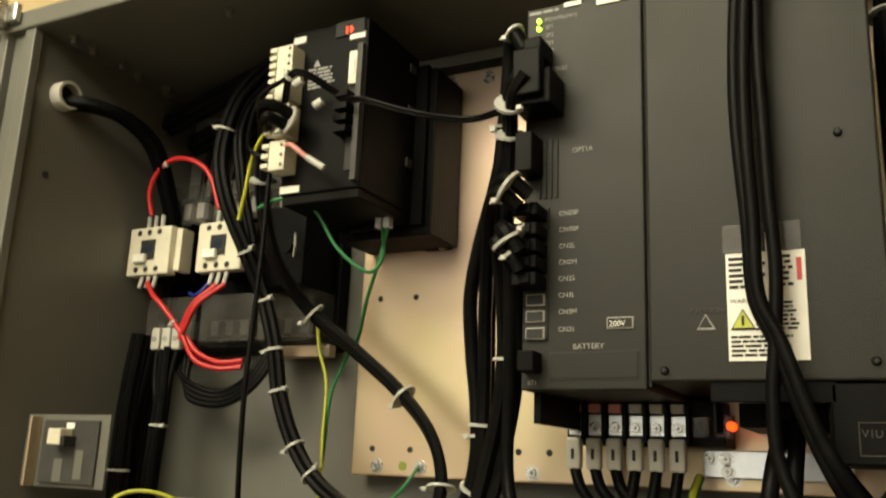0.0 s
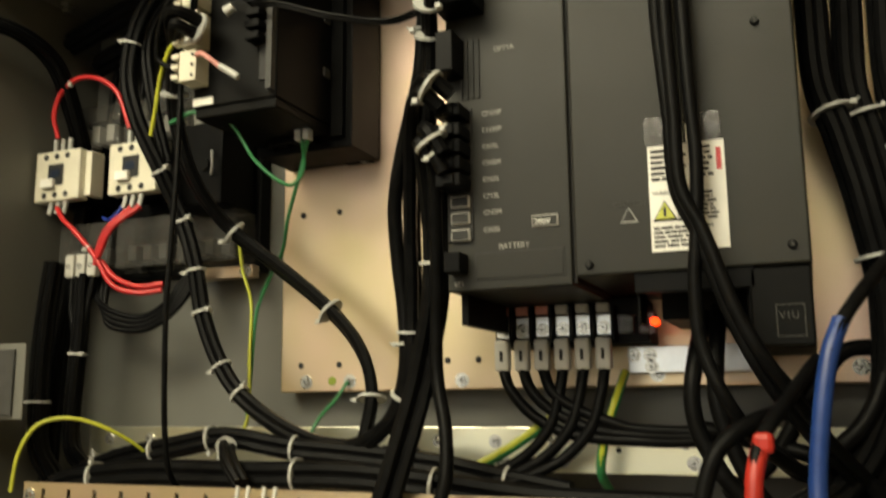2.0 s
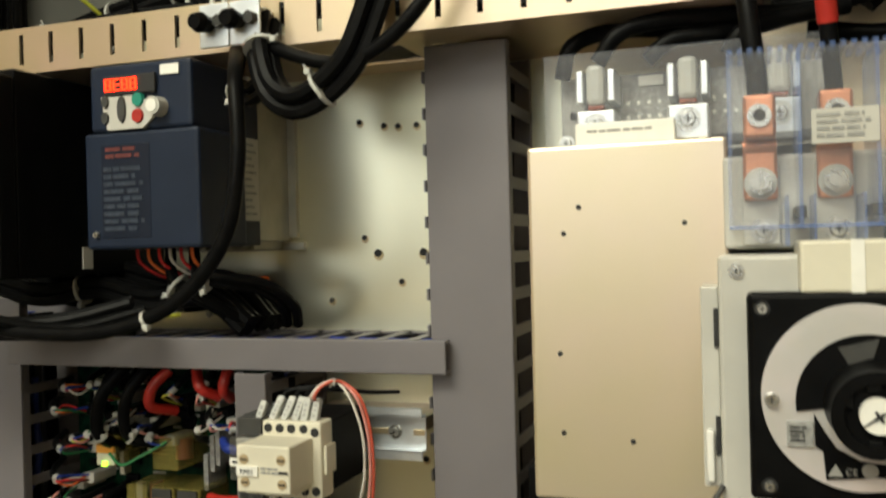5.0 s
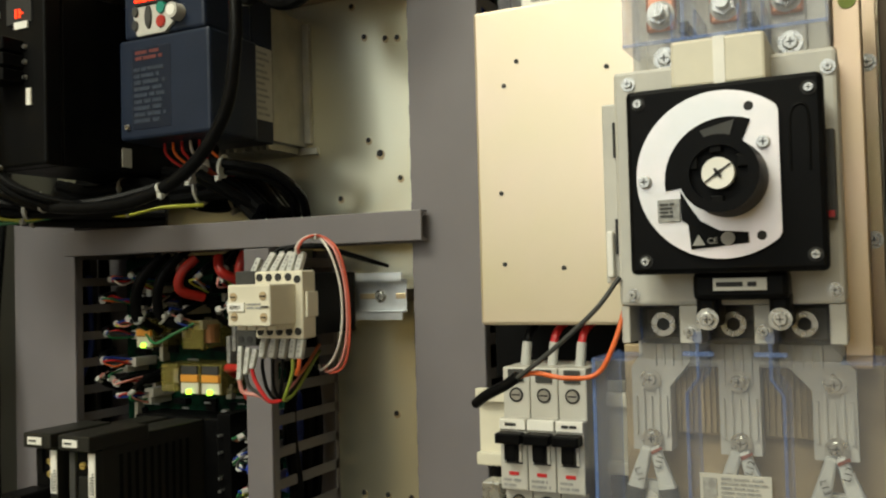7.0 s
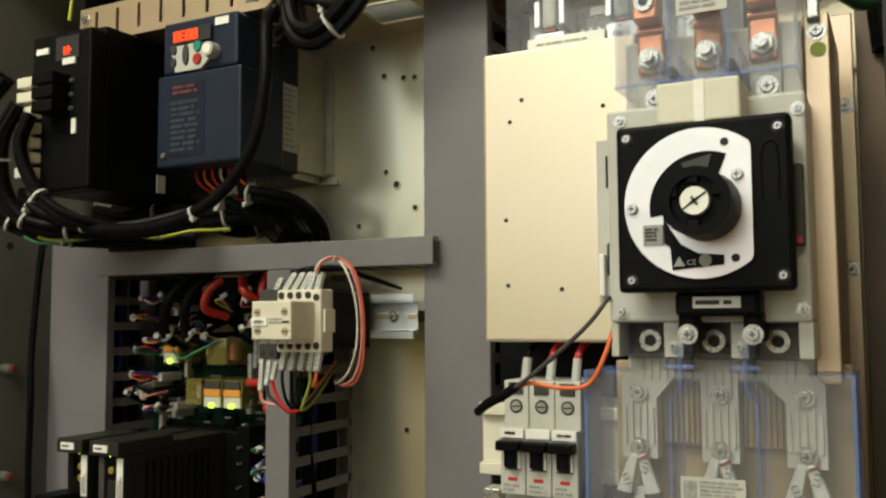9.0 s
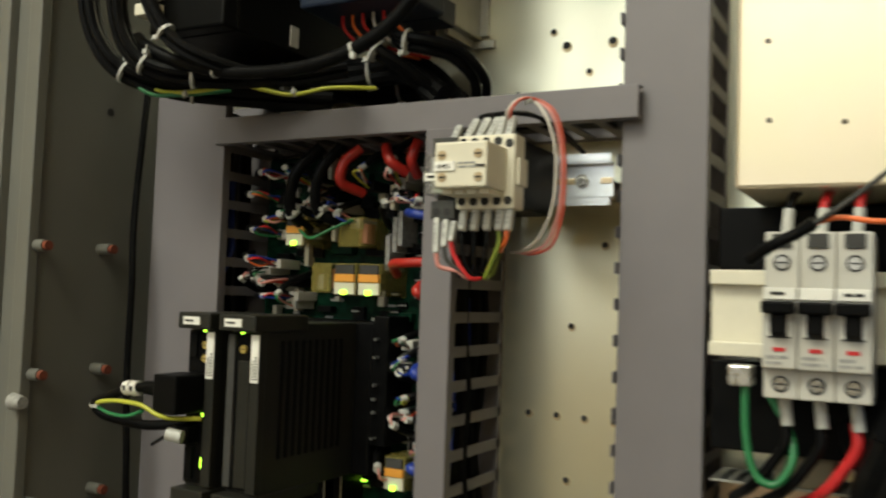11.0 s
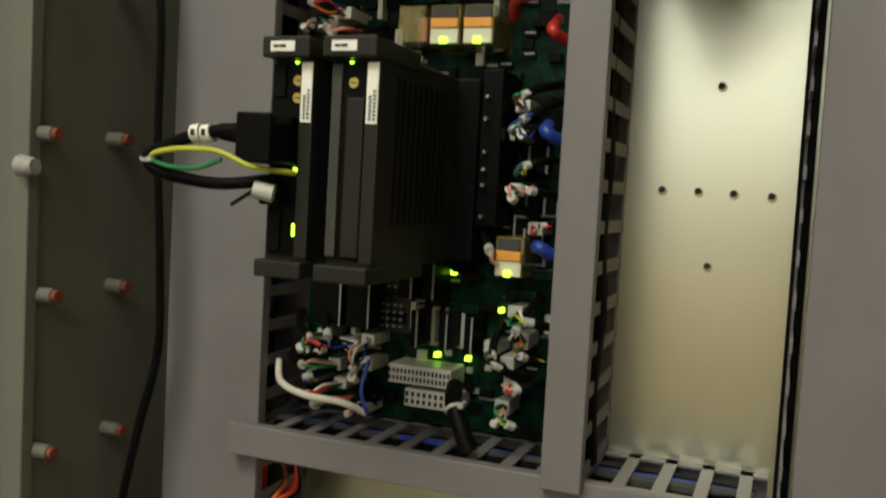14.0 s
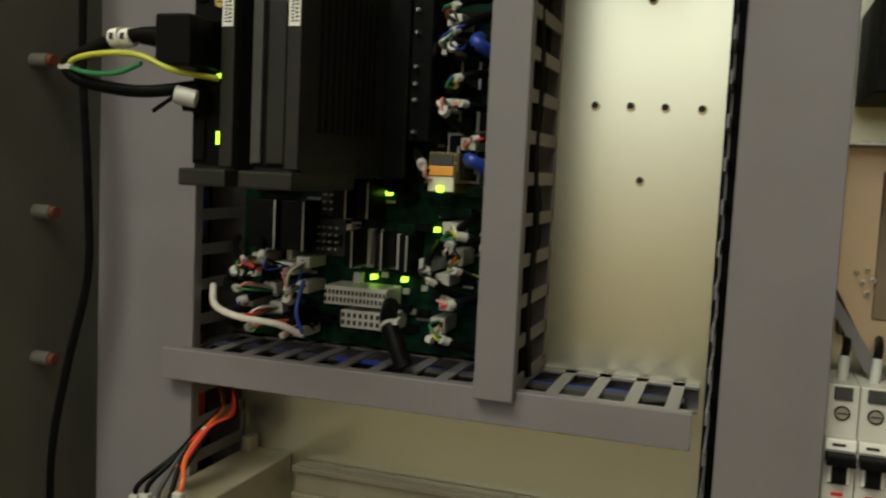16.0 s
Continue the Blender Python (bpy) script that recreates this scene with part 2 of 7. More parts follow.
def tie_on(parent, pts, f, r, tail=True, material=None):
    """A nylon tie round a run at the fraction f of its length, with its head and cut tail."""
    path = smooth_path(pts)
    i = max(1, min(len(path) - 2, int(f * (len(path) - 1))))
    d = (path[i + 1] - path[i - 1]).normalized()
    bm = bmesh.new()
    cyl(bm, path[i] - d * 0.0011, path[i] + d * 0.0011, r * 1.08 + 0.0003, 14)
    if tail:
        s = d.cross(Vector((0, 1, 0))).normalized() * (1 if i % 2 else -1)
        h = path[i] + s * r * 1.1 + Vector((0, -r * 0.5, 0))
        box(bm, h.x - 0.002, h.x + 0.002, h.y - 0.0022, h.y + 0.0018, h.z - 0.0018, h.z + 0.0018, 0.0005)
        cyl(bm, h, h + s * 0.004 + Vector((0, -0.002, 0.001)), 0.0008, 6)
    return part("cable_tie", bm, material or M_TIE, parent, "white nylon cable tie")


def cable(name, pts, r, material, label, category="cable", ties=(), strands=1, tie_r=None, group=""):
    """One cable, or a harness of several strands that are tied together."""
    pts = [Vector(p) for p in pts]
    if strands == 1:
        ob = solid(name, tube(bmesh.new(), pts, r), material, pts[0], label, category, group, smooth=True)
    else:
        ob = thing(name, pts[0], label, category, group)
        for k in range(strands):
            a = 2 * math.pi * k / strands + 0.5
            w = r * (1.0 if strands == 2 else 1.15)
            part("strand", tube(bmesh.new(), pts, r, 8, 7, (math.cos(a) * w, math.sin(a) * w)), material, ob, smooth=True)
    for f in ties:
        tie_on(ob, pts, f, tie_r or (r if strands == 1 else r * 2.15))
    return ob


def screw(parent, x, y, z, r=0.003, material=None, washer=True):
    """A cross-head screw whose head looks towards -y."""
    bm = bmesh.new()
    if washer:
        cyl(bm, (x, y, z), (x, y - 0.0008, z), r * 1.5, 18)
    cyl(bm, (x, y - 0.0006, z), (x, y - 0.0028, z), r, 16, r * 0.8)
    ob = part("screw", bm, material or M_SCREW, parent, "steel cross-head screw", True)
    part("screw_slot", boxes((x - r * 0.5, x + r * 0.5, y - 0.003, y - 0.0022, z - r * 0.09, z + r * 0.09), (x - r * 0.09, x + r * 0.09, y - 0.0031, y - 0.0022, z - r * 0.5, z + r * 0.5)), M_GREYW, ob)
    return ob


def hole(parent, x, y, z, r=0.0025, stain=True):
    h = part("drill_hole", rod((x, y + 0.001, z), (x, y - 0.0006, z), r, 14), M_INK, parent)
    if stain:
        part("rust_stain", rod((x + r * 0.2, y + 0.0005, z - r * 0.5), (x + r * 0.2, y - 0.0002, z - r * 0.5), r * 1.4, 14), M_STAIN, h, "faint rusty stain below the hole")
    return h


def words(name, s, x, y, z, size, material, parent, label=""):
    """Built-in lettering that lies in the plane y and reads from the front; x, z is the lower left corner."""
    cu = bpy.data.curves.new("t", "FONT")
    cu.body, cu.size, cu.extrude = s, size, 0.00015
    tmp = bpy.data.objects.new("t", cu)
    me = bpy.data.meshes.new_from_object(tmp)
    bpy.data.objects.remove(tmp)
    me.transform(Matrix.Translation(Vector((x, y, z)) - ORIGIN[parent]) @ pose(0, 0, 0, 90))
    me.name = name
    me.materials.clear()
    me.materials.append(material)
    ob = new(name, me)
    ob.parent = parent
    ORIGIN[ob] = ORIGIN[parent]
    return tagged(ob, label)


def bars(parent, x0, x1, z0, z1, y, rows, material, seed=0, gap=0.45):
    """Writing that cannot be read: plain bars in rows."""
    rnd = random.Random(seed)
    bm = bmesh.new()
    h = (z1 - z0) / rows
    for i in range(rows):
        x = x0
        end = x0 + (x1 - x0) * rnd.uniform(0.75, 1)
        while x < end - h * 0.3:
            w = min(rnd.uniform(1.2, 4.0) * h, end - x)
            box(bm, x, x + w * 0.85, y - 0.0004, y, z1 - (i + 1) * h + h * gap * 0.5, z1 - i * h - h * gap * 0.5)
            x += w
    return part("print", bm, material, parent)


def prism(outline, y0, y1):
    """A flat plate of that outline in x and z, from y0 back to y1."""
    bm = bmesh.new()
    a = [bm.verts.new((x, y0, z)) for x, z in outline]
    b_ = [bm.verts.new((x, y1, z)) for x, z in outline]
    bm.faces.new(a), bm.faces.new(b_[::-1])
    for k in range(len(a)):
        bm.faces.new((a[k], b_[k], b_[(k + 1) % len(a)], a[(k + 1) % len(a)]))
    bmesh.ops.recalc_face_normals(bm, faces=bm.faces[:])
    return bm


# ---- hall and cabinet shell ----
FRONT, BACK, LEFT, RIGHT, TOP = 0.55, 0.775, -0.696, 0.15, 2.001
solid("floor", boxes((-4, 4, -4, 4, -0.05, 0)), M_FLOOR, (0, 0, 0), "grey concrete workshop floor", "floor", kind="structure")
solid("ceiling", boxes((-4, 4, -4, 4, 4.6, 4.7)), M_CEIL, (0, 0, 4.6), "cream painted hall ceiling", "ceiling", kind="structure")
for nm, r in (("wall_north", (-4, 4, 4, 4.1, 0, 4.6)), ("wall_south", (-4, 4, -4.1, -4, 0, 4.6)), ("wall_west", (-4.1, -4, -4, 4, 0, 4.6)), ("wall_east", (4, 4.1, -4, 4, 0, 4.6))):
    solid(nm, boxes(r), M_CEIL, (0, 0, 0), "cream painted workshop wall", "wall", kind="structure")
wn = solid("window_1", boxes((-2.9, 0.3, -4.0, -3.96, 1.28, 1.40), (-2.9, 0.3, -4.0, -3.96, 3.30, 3.42), (-2.9, -2.8, -4.0, -3.96, 1.40, 3.30), (0.2, 0.3, -4.0, -3.96, 1.40, 3.30), b=0.005), M_LGREY, (-1.3, -4.0, 1.3), "pale painted window frame in the workshop wall", "window", kind="structure")
bm = bmesh.new()
for x in (-3.1, -1.45, 0.3):
    box(bm, x - 0.02, x + 0.02, -4, 4, 4.22, 4.55)
    box(bm, x - 0.13, x + 0.13, -4, 4, 4.19, 4.22)
    box(bm, x - 0.13, x + 0.13, -4, 4, 4.55, 4.6)
solid("roof_beam", bm, M_BEAM, (0, 0, 4.2), "dark brown painted steel roof beams", "beam", kind="structure")

W = 0.0025
cab = solid("cabinet_back", boxes((LEFT, RIGHT, BACK, BACK + W, 0.25, TOP)), M_CAB, (0, BACK, 0.25), "grey painted cabinet back sheet", "cabinet wall", kind="structure")
wl = solid("cabinet_side_left", boxes((LEFT - W, LEFT, 0.552, BACK + W, 0.25, TOP)), M_CAB, (LEFT, 0.6, 0.25), "grey painted cabinet side sheet", "cabinet wall", kind="structure")
# folded door gutter down the left side
part("gutter", boxes((LEFT - 0.012, LEFT + 0.003, 0.543, 0.553, 0.25, TOP + 0.004), (LEFT - 0.034, LEFT - 0.012, 0.549, 0.556, 0.25, TOP + 0.004), (LEFT - 0.046, LEFT - 0.034, 0.541, 0.556, 0.25, TOP + 0.004), (LEFT - 0.070, LEFT - 0.046, 0.551, 0.558, 0.25, TOP + 0.004), b=0.0012), M_CAB, wl)
tp = solid("cabinet_top", boxes((LEFT - W, RIGHT + W, 0.552, BACK + W, TOP, TOP + W)), M_CAB, (0, 0.6, TOP), "grey painted cabinet roof sheet", "cabinet wall", kind="structure")
part("gutter", boxes((LEFT - 0.070, RIGHT + W, 0.540, 0.552, TOP - 0.002, TOP + 0.018), b=0.002), M_CAB, tp)
part("stiffener", boxes((LEFT, RIGHT, BACK - 0.02, BACK - 0.0005, TOP - 0.012, TOP - 0.0005), b=0.001), M_CAB, tp)
wr = solid("cabinet_side_right", boxes((RIGHT, RIGHT + W, 0.5, BACK + W, 0.25, TOP)), M_WOODISH, (RIGHT, 0.6, 0.25), "dark brownish cabinet side sheet", "cabinet wall", kind="structure")
part("front_post", boxes((0.098, RIGHT, 0.535, 0.545, 0.25, 1.75), b=0.001), M_DUCT, wr, "grey painted door post")
part("edge_roll", rod((0.096, 0.546, 0.25), (0.096, 0.546, 1.75), 0.004, 12), M_GREYW, wr, "dark rubber edge seal", True)
solid("cabinet_bottom", boxes((LEFT, RIGHT, 0.5, BACK, 0.247, 0.25)), M_CAB, (0, 0.6, 0.25), "grey painted cabinet floor sheet", "cabinet wall", kind="structure")
for x, y, r in ((-0.676, 0.575, 0.006), (-0.676, 0.598, 0.006), (-0.676, 0.637, 0.005), (-0.682, 0.667, 0.006), (-0.682, 0.709, 0.008), (-0.493, 0.592, 0.0045), (-0.307, 0.595, 0.0045), (-0.123, 0.60, 0.0045)):
    bm = rod((x, y, TOP), (x, y, TOP - 0.004), r, 6)
    cyl(bm, (x, y, TOP - 0.004), (x, y, TOP - 0.009), r * 0.6, 12)
    part("roof_bolt", bm, M_CAB, tp, "painted hexagon bolt", True)
for y, z in ((0.551, 1.177), (0.617, 1.178), (0.553, 1.073), (0.617, 1.074), (0.556, 0.970), (0.62, 0.971), (0.556, 0.868), (0.62, 0.868)):
    st = solid("weld_stud", rod((LEFT, y, z), (LEFT + 0.018, y, z), 0.0040, 12), M_RUST, (LEFT, y, z), "short rust-red weld stud on the cabinet side", "stud", "weld studs", smooth=True)
    part("collar", rod((LEFT, y, z), (LEFT + 0.014, y, z), 0.005, 12), M_CAB, st, "grey painted collar", True)
# added dark panel, leaf and seal, standing in for the blackness beside the cabinet
side_blank = thing("open_cabinet_door", (-0.95, 0.52, 0.2), "dark panel added beside the cabinet to keep the view past it black", "cabinet door")
part("leaf", boxes((-1.30, -0.772, 0.540, 0.559, 0.2, 1.985), b=0.003), M_AMP, side_blank)
part("hinge_seal", boxes((-0.782, -0.760, 0.559, 0.57, 0.2, 1.985)), M_BLACK, side_blank)
bp_ = solid("door_bumper", rod((LEFT, 0.54, 1.052), (LEFT + 0.012, 0.54, 1.052), 0.007, 20, 0.005), M_FADE, (LEFT, 0.54, 1.052), "pale round rubber door bumper", "bumper", smooth=True)
for y, z in ((0.58, 1.86), (0.62, 1.30)):
    part("drill_hole", rod((LEFT, y, z), (LEFT + 0.0008, y, z), 0.0035, 14), M_INK, wl)

# mounting panels
pu = solid("upper_mounting_plate", boxes((-0.43, 0.085, 0.748, 0.7725, 1.588, 1.976), b=0.0015), M_ZINC, (-0.17, 0.75, 1.588), "iridescent yellow zinc plated mounting plate", "mounting plate")
for x, z in ((-0.408, 1.753), (-0.369, 1.753), (-0.408, 1.612), (-0.368, 1.612), (-0.234, 1.613), (-0.262, 1.613), (-0.30, 1.78), (-0.262, 1.78)):
    hole(pu, x, 0.748, z, 0.0028, False)
for x, z in ((-0.402, 1.597), (-0.357, 1.597), (-0.249, 1.596), (-0.085, 1.598), (0.06, 1.60), (-0.3, 1.966), (-0.34, 1.966)):
    screw(pu, x, 0.748, z, 0.0042)
part("earth_mark", rod((-0.375, 0.748, 1.5975), (-0.375, 0.7472, 1.5975), 0.004, 20), M_EARTH, pu, "round green earth mark")
pl = solid("lower_mounting_panel", boxes((-0.69, 0.09, 0.717, 0.7195, 0.3, 1.492)), M_PANEL, (-0.3, 0.717, 0.3), "cream zinc plated main mounting panel", "mounting panel")
for x, z in ((-0.286, 1.442), (-0.2975, 1.443), (-0.271, 1.442), (-0.305, 1.346), (-0.268, 1.346), (-0.286, 1.324), (-0.316, 1.358), (-0.318, 1.447), (-0.33, 1.475), (-0.345, 1.31), (-0.295, 1.128), (-0.328, 1.06), (-0.305, 1.06), (-0.283, 1.0595), (-0.26, 1.059), (-0.296, 1.012), (-0.27, 1.19), (-0.41, 1.305)):
    hole(pl, x, 0.717, z, 0.0022 if z != 1.346 else 0.003)
ps = solid("earth_strip", boxes((-0.64, 0.09, 0.733, 0.736, 1.522, 1.5575), b=0.0006), M_PANEL, (-0.3, 0.735, 1.52), "pale zinc plated earth strip with screws", "earth bar")
for k in range(14):
    x = -0.615 + k * 0.05
    if k in (0, 1, 7, 8, 9, 11, 12):
        screw(ps, x, 0.733, 1.546, 0.0036)
        screw(ps, x + 0.006, 0.733, 1.531, 0.0036)
    else:
        hole(ps, x, 0.733, 1.54, 0.0022, False)

# slotted cable tray bar
bar = thing("slotted_support_bar", (-0.3, 0.602, 1.483), "yellow zinc plated bar with upright slots carrying cables", "support bar")
bm = bmesh.new()
X0, X1, P, C = -0.5815, -0.0255, 0.0268, -0.319
slots = sorted(C + k * P for k in range(-10, 12) if X0 + 0.012 < C + k * P < X1 - 0.012)
box(bm, X0, X1, 0.602, 0.604, 1.5115, 1.5165)
box(bm, X0, X1, 0.602, 0.604, 1.483, 1.4895)
edge = X0
for s in slots:
    box(bm, edge, s - 0.0019, 0.602, 0.604, 1.4895, 1.5115)
    edge = s + 0.0019
box(bm, edge, X1, 0.602, 0.604, 1.4895, 1.5115)
part("front_flange", bm, M_ZINC, bar)
part("tray", boxes((X0, -0.30, 0.604, 0.717, 1.483, 1.485), (-0.25, X1, 0.604, 0.717, 1.483, 1.485), (-0.30, -0.25, 0.604, 0.635, 1.483, 1.485), (-0.30, -0.25, 0.685, 0.717, 1.483, 1.485)), M_ZINC, bar)
screw(bar, -0.575, 0.602, 1.506, 0.004)


def duct(x0, x1, y0, y1, z0, z1, upright, label, flare=0.0, pitch=0.0245):
    """Slotted wiring duct: a snap-on cover, a base and two walls of fingers."""
    d = thing("wiring_duct", ((x0 + x1) / 2, y0, z0), label, "wiring duct", "wiring ducts")
    part("cover", boxes((x0, x1, y0, y0 + 0.0022, z0, z1), b=0.0008), M_DUCT, d)
    if upright:
        part("cover_lip", boxes((x0, x0 + 0.0018, y0 + 0.0022, y0 + 0.009, z0, z1), (x1 - 0.0018, x1, y0 + 0.0022, y0 + 0.009, z0, z1)), M_DUCT, d)
        part("base", boxes((x0 + 0.002, x1 - 0.002, y1 - 0.002, y1 - 0.0004, z0, z1)), M_DUCT, d)
    else:
        part("cover_lip", boxes((x0, x1, y0 + 0.0022, y0 + 0.009, z0, z0 + 0.0018), (x0, x1, y0 + 0.0022, y0 + 0.009, z1 - 0.0018, z1)), M_DUCT, d)
        part("base", boxes((x0, x1, y1 - 0.002, y1 - 0.0004, z0 + 0.002, z1 - 0.002)), M_DUCT, d)
    rnd_ = random.Random(int(abs(x0) * 1000))
    for k in range(7):
        f, g = rnd_.uniform(0.18, 0.82), rnd_.uniform(0.35, 0.85)
        yy = y0 + (y1 - y0) * g
        pts = []
        for j in range(9):
            w = rnd_.uniform(-0.004, 0.004)
            if upright:
                pts.append((x0 + (x1 - x0) * f + w * 0.4, yy + w, z0 + (z1 - z0) * (j / 8 * 0.96 + 0.02)))
            else:
                pts.append((x0 + (x1 - x0) * (j / 8 * 0.96 + 0.02), yy + w, z0 + (z1 - z0) * min(0.7, max(0.3, f))))
        part("wire_run", tube(bmesh.new(), pts, min(0.0055, 0.2 * min(x1 - x0, z1 - z0)), 7, 4), (M_CABLE, M_CABLE, M_BLUEW, M_CABLE, M_CABLE, M_GREYW, M_CABLE)[k], d, "dark wires inside the duct", True)
    tooth = 0.0078
    for s in (0, 1):
        bm = bmesh.new()
        a, e = (z0, z1) if upright else (x0, x1)
        k = a + 0.004
        while k + tooth < e:
            if upright:
                xs = (x0 + 0.002 - flare, x0 + 0.0035 - flare) if s == 0 else (x1 - 0.0035, x1 - 0.002)
                box(bm, *xs, y0 + 0.004 + (flare if s == 0 else 0), y1 - 0.002, k, k + tooth)
            else:
                zs = (z0 + 0.002, z0 + 0.0035) if s == 0 else (z1 - 0.0035, z1 - 0.002)
                box(bm, k, k + tooth, y0 + 0.004, y1 - 0.002, *zs)
            k += pitch
        if upright:
            box(bm, *xs, y1 - 0.006, y1 - 0.002, z0, z1)
        else:
            box(bm, x0, x1, y1 - 0.012, y1 - 0.002, *zs)
        part("finger_wall", bm, M_DUCT, d)
    return d


DL = "grey plastic slotted wiring duct with a smooth cover"
duct(-0.236, -0.180, 0.641, 0.717, 0.55, 1.482, True, "grey plastic slotted wiring duct, tall and wide, cover closed", 0.009)
# black strip puts the shade of the gap beside the tall duct into colour
solid("duct_gap_strip", boxes((-0.2455, -0.2365, 0.7125, 0.7165, 0.55, 1.2665)), M_BLACK, (-0.241, 0.7165, 0.55), "black strip standing for the shaded gap between panel and wiring duct", "rubber strip")
duct(-0.660, -0.581, 0.641, 0.717, 0.55, 1.318, True, "grey plastic slotted wiring duct beside the cabinet side")
duct(-0.581, -0.222, 0.629, 0.717, 1.267, 1.289, False, "grey plastic slotted wiring duct above the circuit board")
duct(-0.3735, -0.3495, 0.620, 0.717, 0.8795, 1.266, True, "narrow " + DL)
duct(-0.597, -0.249, 0.629, 0.717, 0.863, 0.8845, False, "grey plastic slotted wiring duct below the circuit board", 0.0, 0.0234)

# ---- upper bay: amplifier ----
amp = thing("servo_amplifier", (-0.08, 0.59, 1.655), "large charcoal painted servo amplifier with connectors and printed labels", "servo amplifier")
part("left_case", boxes((-0.197, -0.1105, 0.59, 0.748, 1.651, 1.935), b=0.0012), M_AMP, amp)
part("right_case", boxes((-0.1085, 0.032, 0.589, 0.748, 1.656, 1.930), b=0.0015), M_AMP, amp)
part("seam", boxes((-0.1105, -0.1085, 0.594, 0.74, 1.653, 1.932)), M_INK, amp)
part("battery_door", boxes((-0.176, -0.116, 0.5888, 0.5905, 1.6585, 1.6755), b=0.0004), M_AMP, amp)
part("door_groove", boxes((-0.177, -0.115, 0.5893, 0.5902, 1.6575, 1.6765)), M_INK, amp)
words("lettering", "BATTERY", -0.160, 0.5896, 1.678, 0.0052, M_PRINT, amp, "pale printed lettering")
words("lettering", "BT1", -0.192, 0.5896, 1.6545, 0.0042, M_PRINT, amp, "pale printed lettering")
for s, z in (("CN2SP", 1.7715), ("CN3SP", 1.7597), ("CN2L", 1.748), ("CN2M", 1.7365), ("CN2S", 1.725), ("CN3L", 1.7135), ("CN3M", 1.702), ("CN3S", 1.690)):
    words("lettering", s, -0.1705, 0.5896, z, 0.0048, M_PRINT, amp, "pale printed lettering")
words("lettering", "OPT1A", -0.161, 0.5896, 1.817, 0.0048, M_PRINT, amp, "pale printed lettering")
words("lettering", "CN22", -0.176, 0.5896, 1.8815, 0.0045, M_PRINT, amp, "pale printed lettering")
words("lettering", "POWER(24V)", -0.183, 0.5896, 1.9225, 0.0044, M_PRINT, amp, "pale printed lettering")
for k, s in enumerate(("SP1", "SP2", "SV1", "SV2")):
    words("lettering", s, -0.182, 0.5896, 1.9163 - k * 0.0064, 0.0042, M_PRINT, amp, "pale printed lettering")
bars(amp, -0.195, -0.166, 1.929, 1.933, 0.59, 1, M_PRINT, 3)
for k in range(5):
    part("status_led", rod((-0.187, 0.5905, 1.9235 - k * 0.0064), (-0.187, 0.588, 1.9235 - k * 0.0064), 0.0018, 10), M_LEDG if k != 2 else M_INK, amp, "small green status light")
part("voltage_plate", boxes((-0.1365, -0.1185, 0.5885, 0.5902, 1.6905, 1.6985), b=0.0006), M_PRINT, amp, "small framed voltage mark")
part("plate_ground", boxes((-0.1355, -0.1195, 0.588, 0.5886, 1.6915, 1.6975)), M_AMP, amp)
words("lettering", "200V", -0.1345, 0.5878, 1.6922, 0.0052, M_WHITE, amp)
for r in ((-0.168, -0.1545, 1.931, 1.9345), (-0.143, -0.1225, 1.9275, 1.9325)):
    part("paper_label", boxes((r[0], r[1], 0.5888, 0.5902, r[2], r[3])), M_WHITE, amp, "small white paper label")
# grille, sockets and plugs along the left edge
part("connector_recess", boxes((-0.196, -0.1775, 0.5885, 0.591, 1.685, 1.778), b=0.0005), M_INK, amp)
part("grille", boxes(*[(-0.186 + k * 0.0042, -0.184 + k * 0.0042, 0.5885, 0.591, 1.785, 1.828) for k in range(4)]), M_INK, amp)
for k, z in enumerate((1.712, 1.7005, 1.6888)):
    so = part("socket", boxes((-0.193, -0.179, 0.586, 0.5885, z - 0.0042, z + 0.0042), b=0.001), M_PRINT, amp, "grey framed socket")
    part("socket_mouth", boxes((-0.1918, -0.1802, 0.5855, 0.5862, z - 0.0032, z + 0.0032)), M_INK, so)
for k, z in enumerate((1.7715, 1.7575, 1.746, 1.7345, 1.723)):
    pg = part("plug", boxes((-0.196, -0.178, 0.566, 0.588, z - 0.0045, z + 0.0045), b=0.001), M_BLACK, amp, "black cable plug")
    part("plug_latch", boxes((-0.19, -0.182, 0.564, 0.567, z - 0.0035, z + 0.0035), b=0.0008), M_DARKSH, pg)
part("drive_plug", boxes((-0.197, -0.167, 0.56, 0.59, 1.845, 1.872), (-0.193, -0.172, 0.553, 0.562, 1.85, 1.885), (-0.19, -0.176, 0.565, 0.59, 1.884, 1.899), b=0.0015), M_BLACK, amp, "bulky black motor plug")
part("option_plug", boxes((-0.196, -0.183, 0.568, 0.59, 1.80, 1.829), b=0.001), M_BLACK, amp)
part("battery_plug", boxes((-0.194, -0.182, 0.574, 0.59, 1.662, 1.676), b=0.001), M_BLACK, amp)
for x, z in ((-0.099, 1.663), (0.022, 1.667), (0.010, 1.808), (-0.06, 1.925)):
    screw(amp, x, 0.589, z, 0.0028, M_DARKSH, False)
# warning label, faded caution mark
lab = part("warning_label", boxes((-0.0592, -0.0128, 0.5878, 0.5888, 1.668, 1.7355)), M_WHITE, amp, "white warning label with yellow triangle")
bars(amp, -0.0575, -0.0335, 1.712, 1.7335, 0.5878, 6, M_INK, 5)
bars(amp, -0.0315, -0.0185, 1.7125, 1.7335, 0.5878, 6, M_INK, 6)
bars(amp, -0.0575, -0.0145, 1.670, 1.684, 0.5878, 5, M_INK, 7)
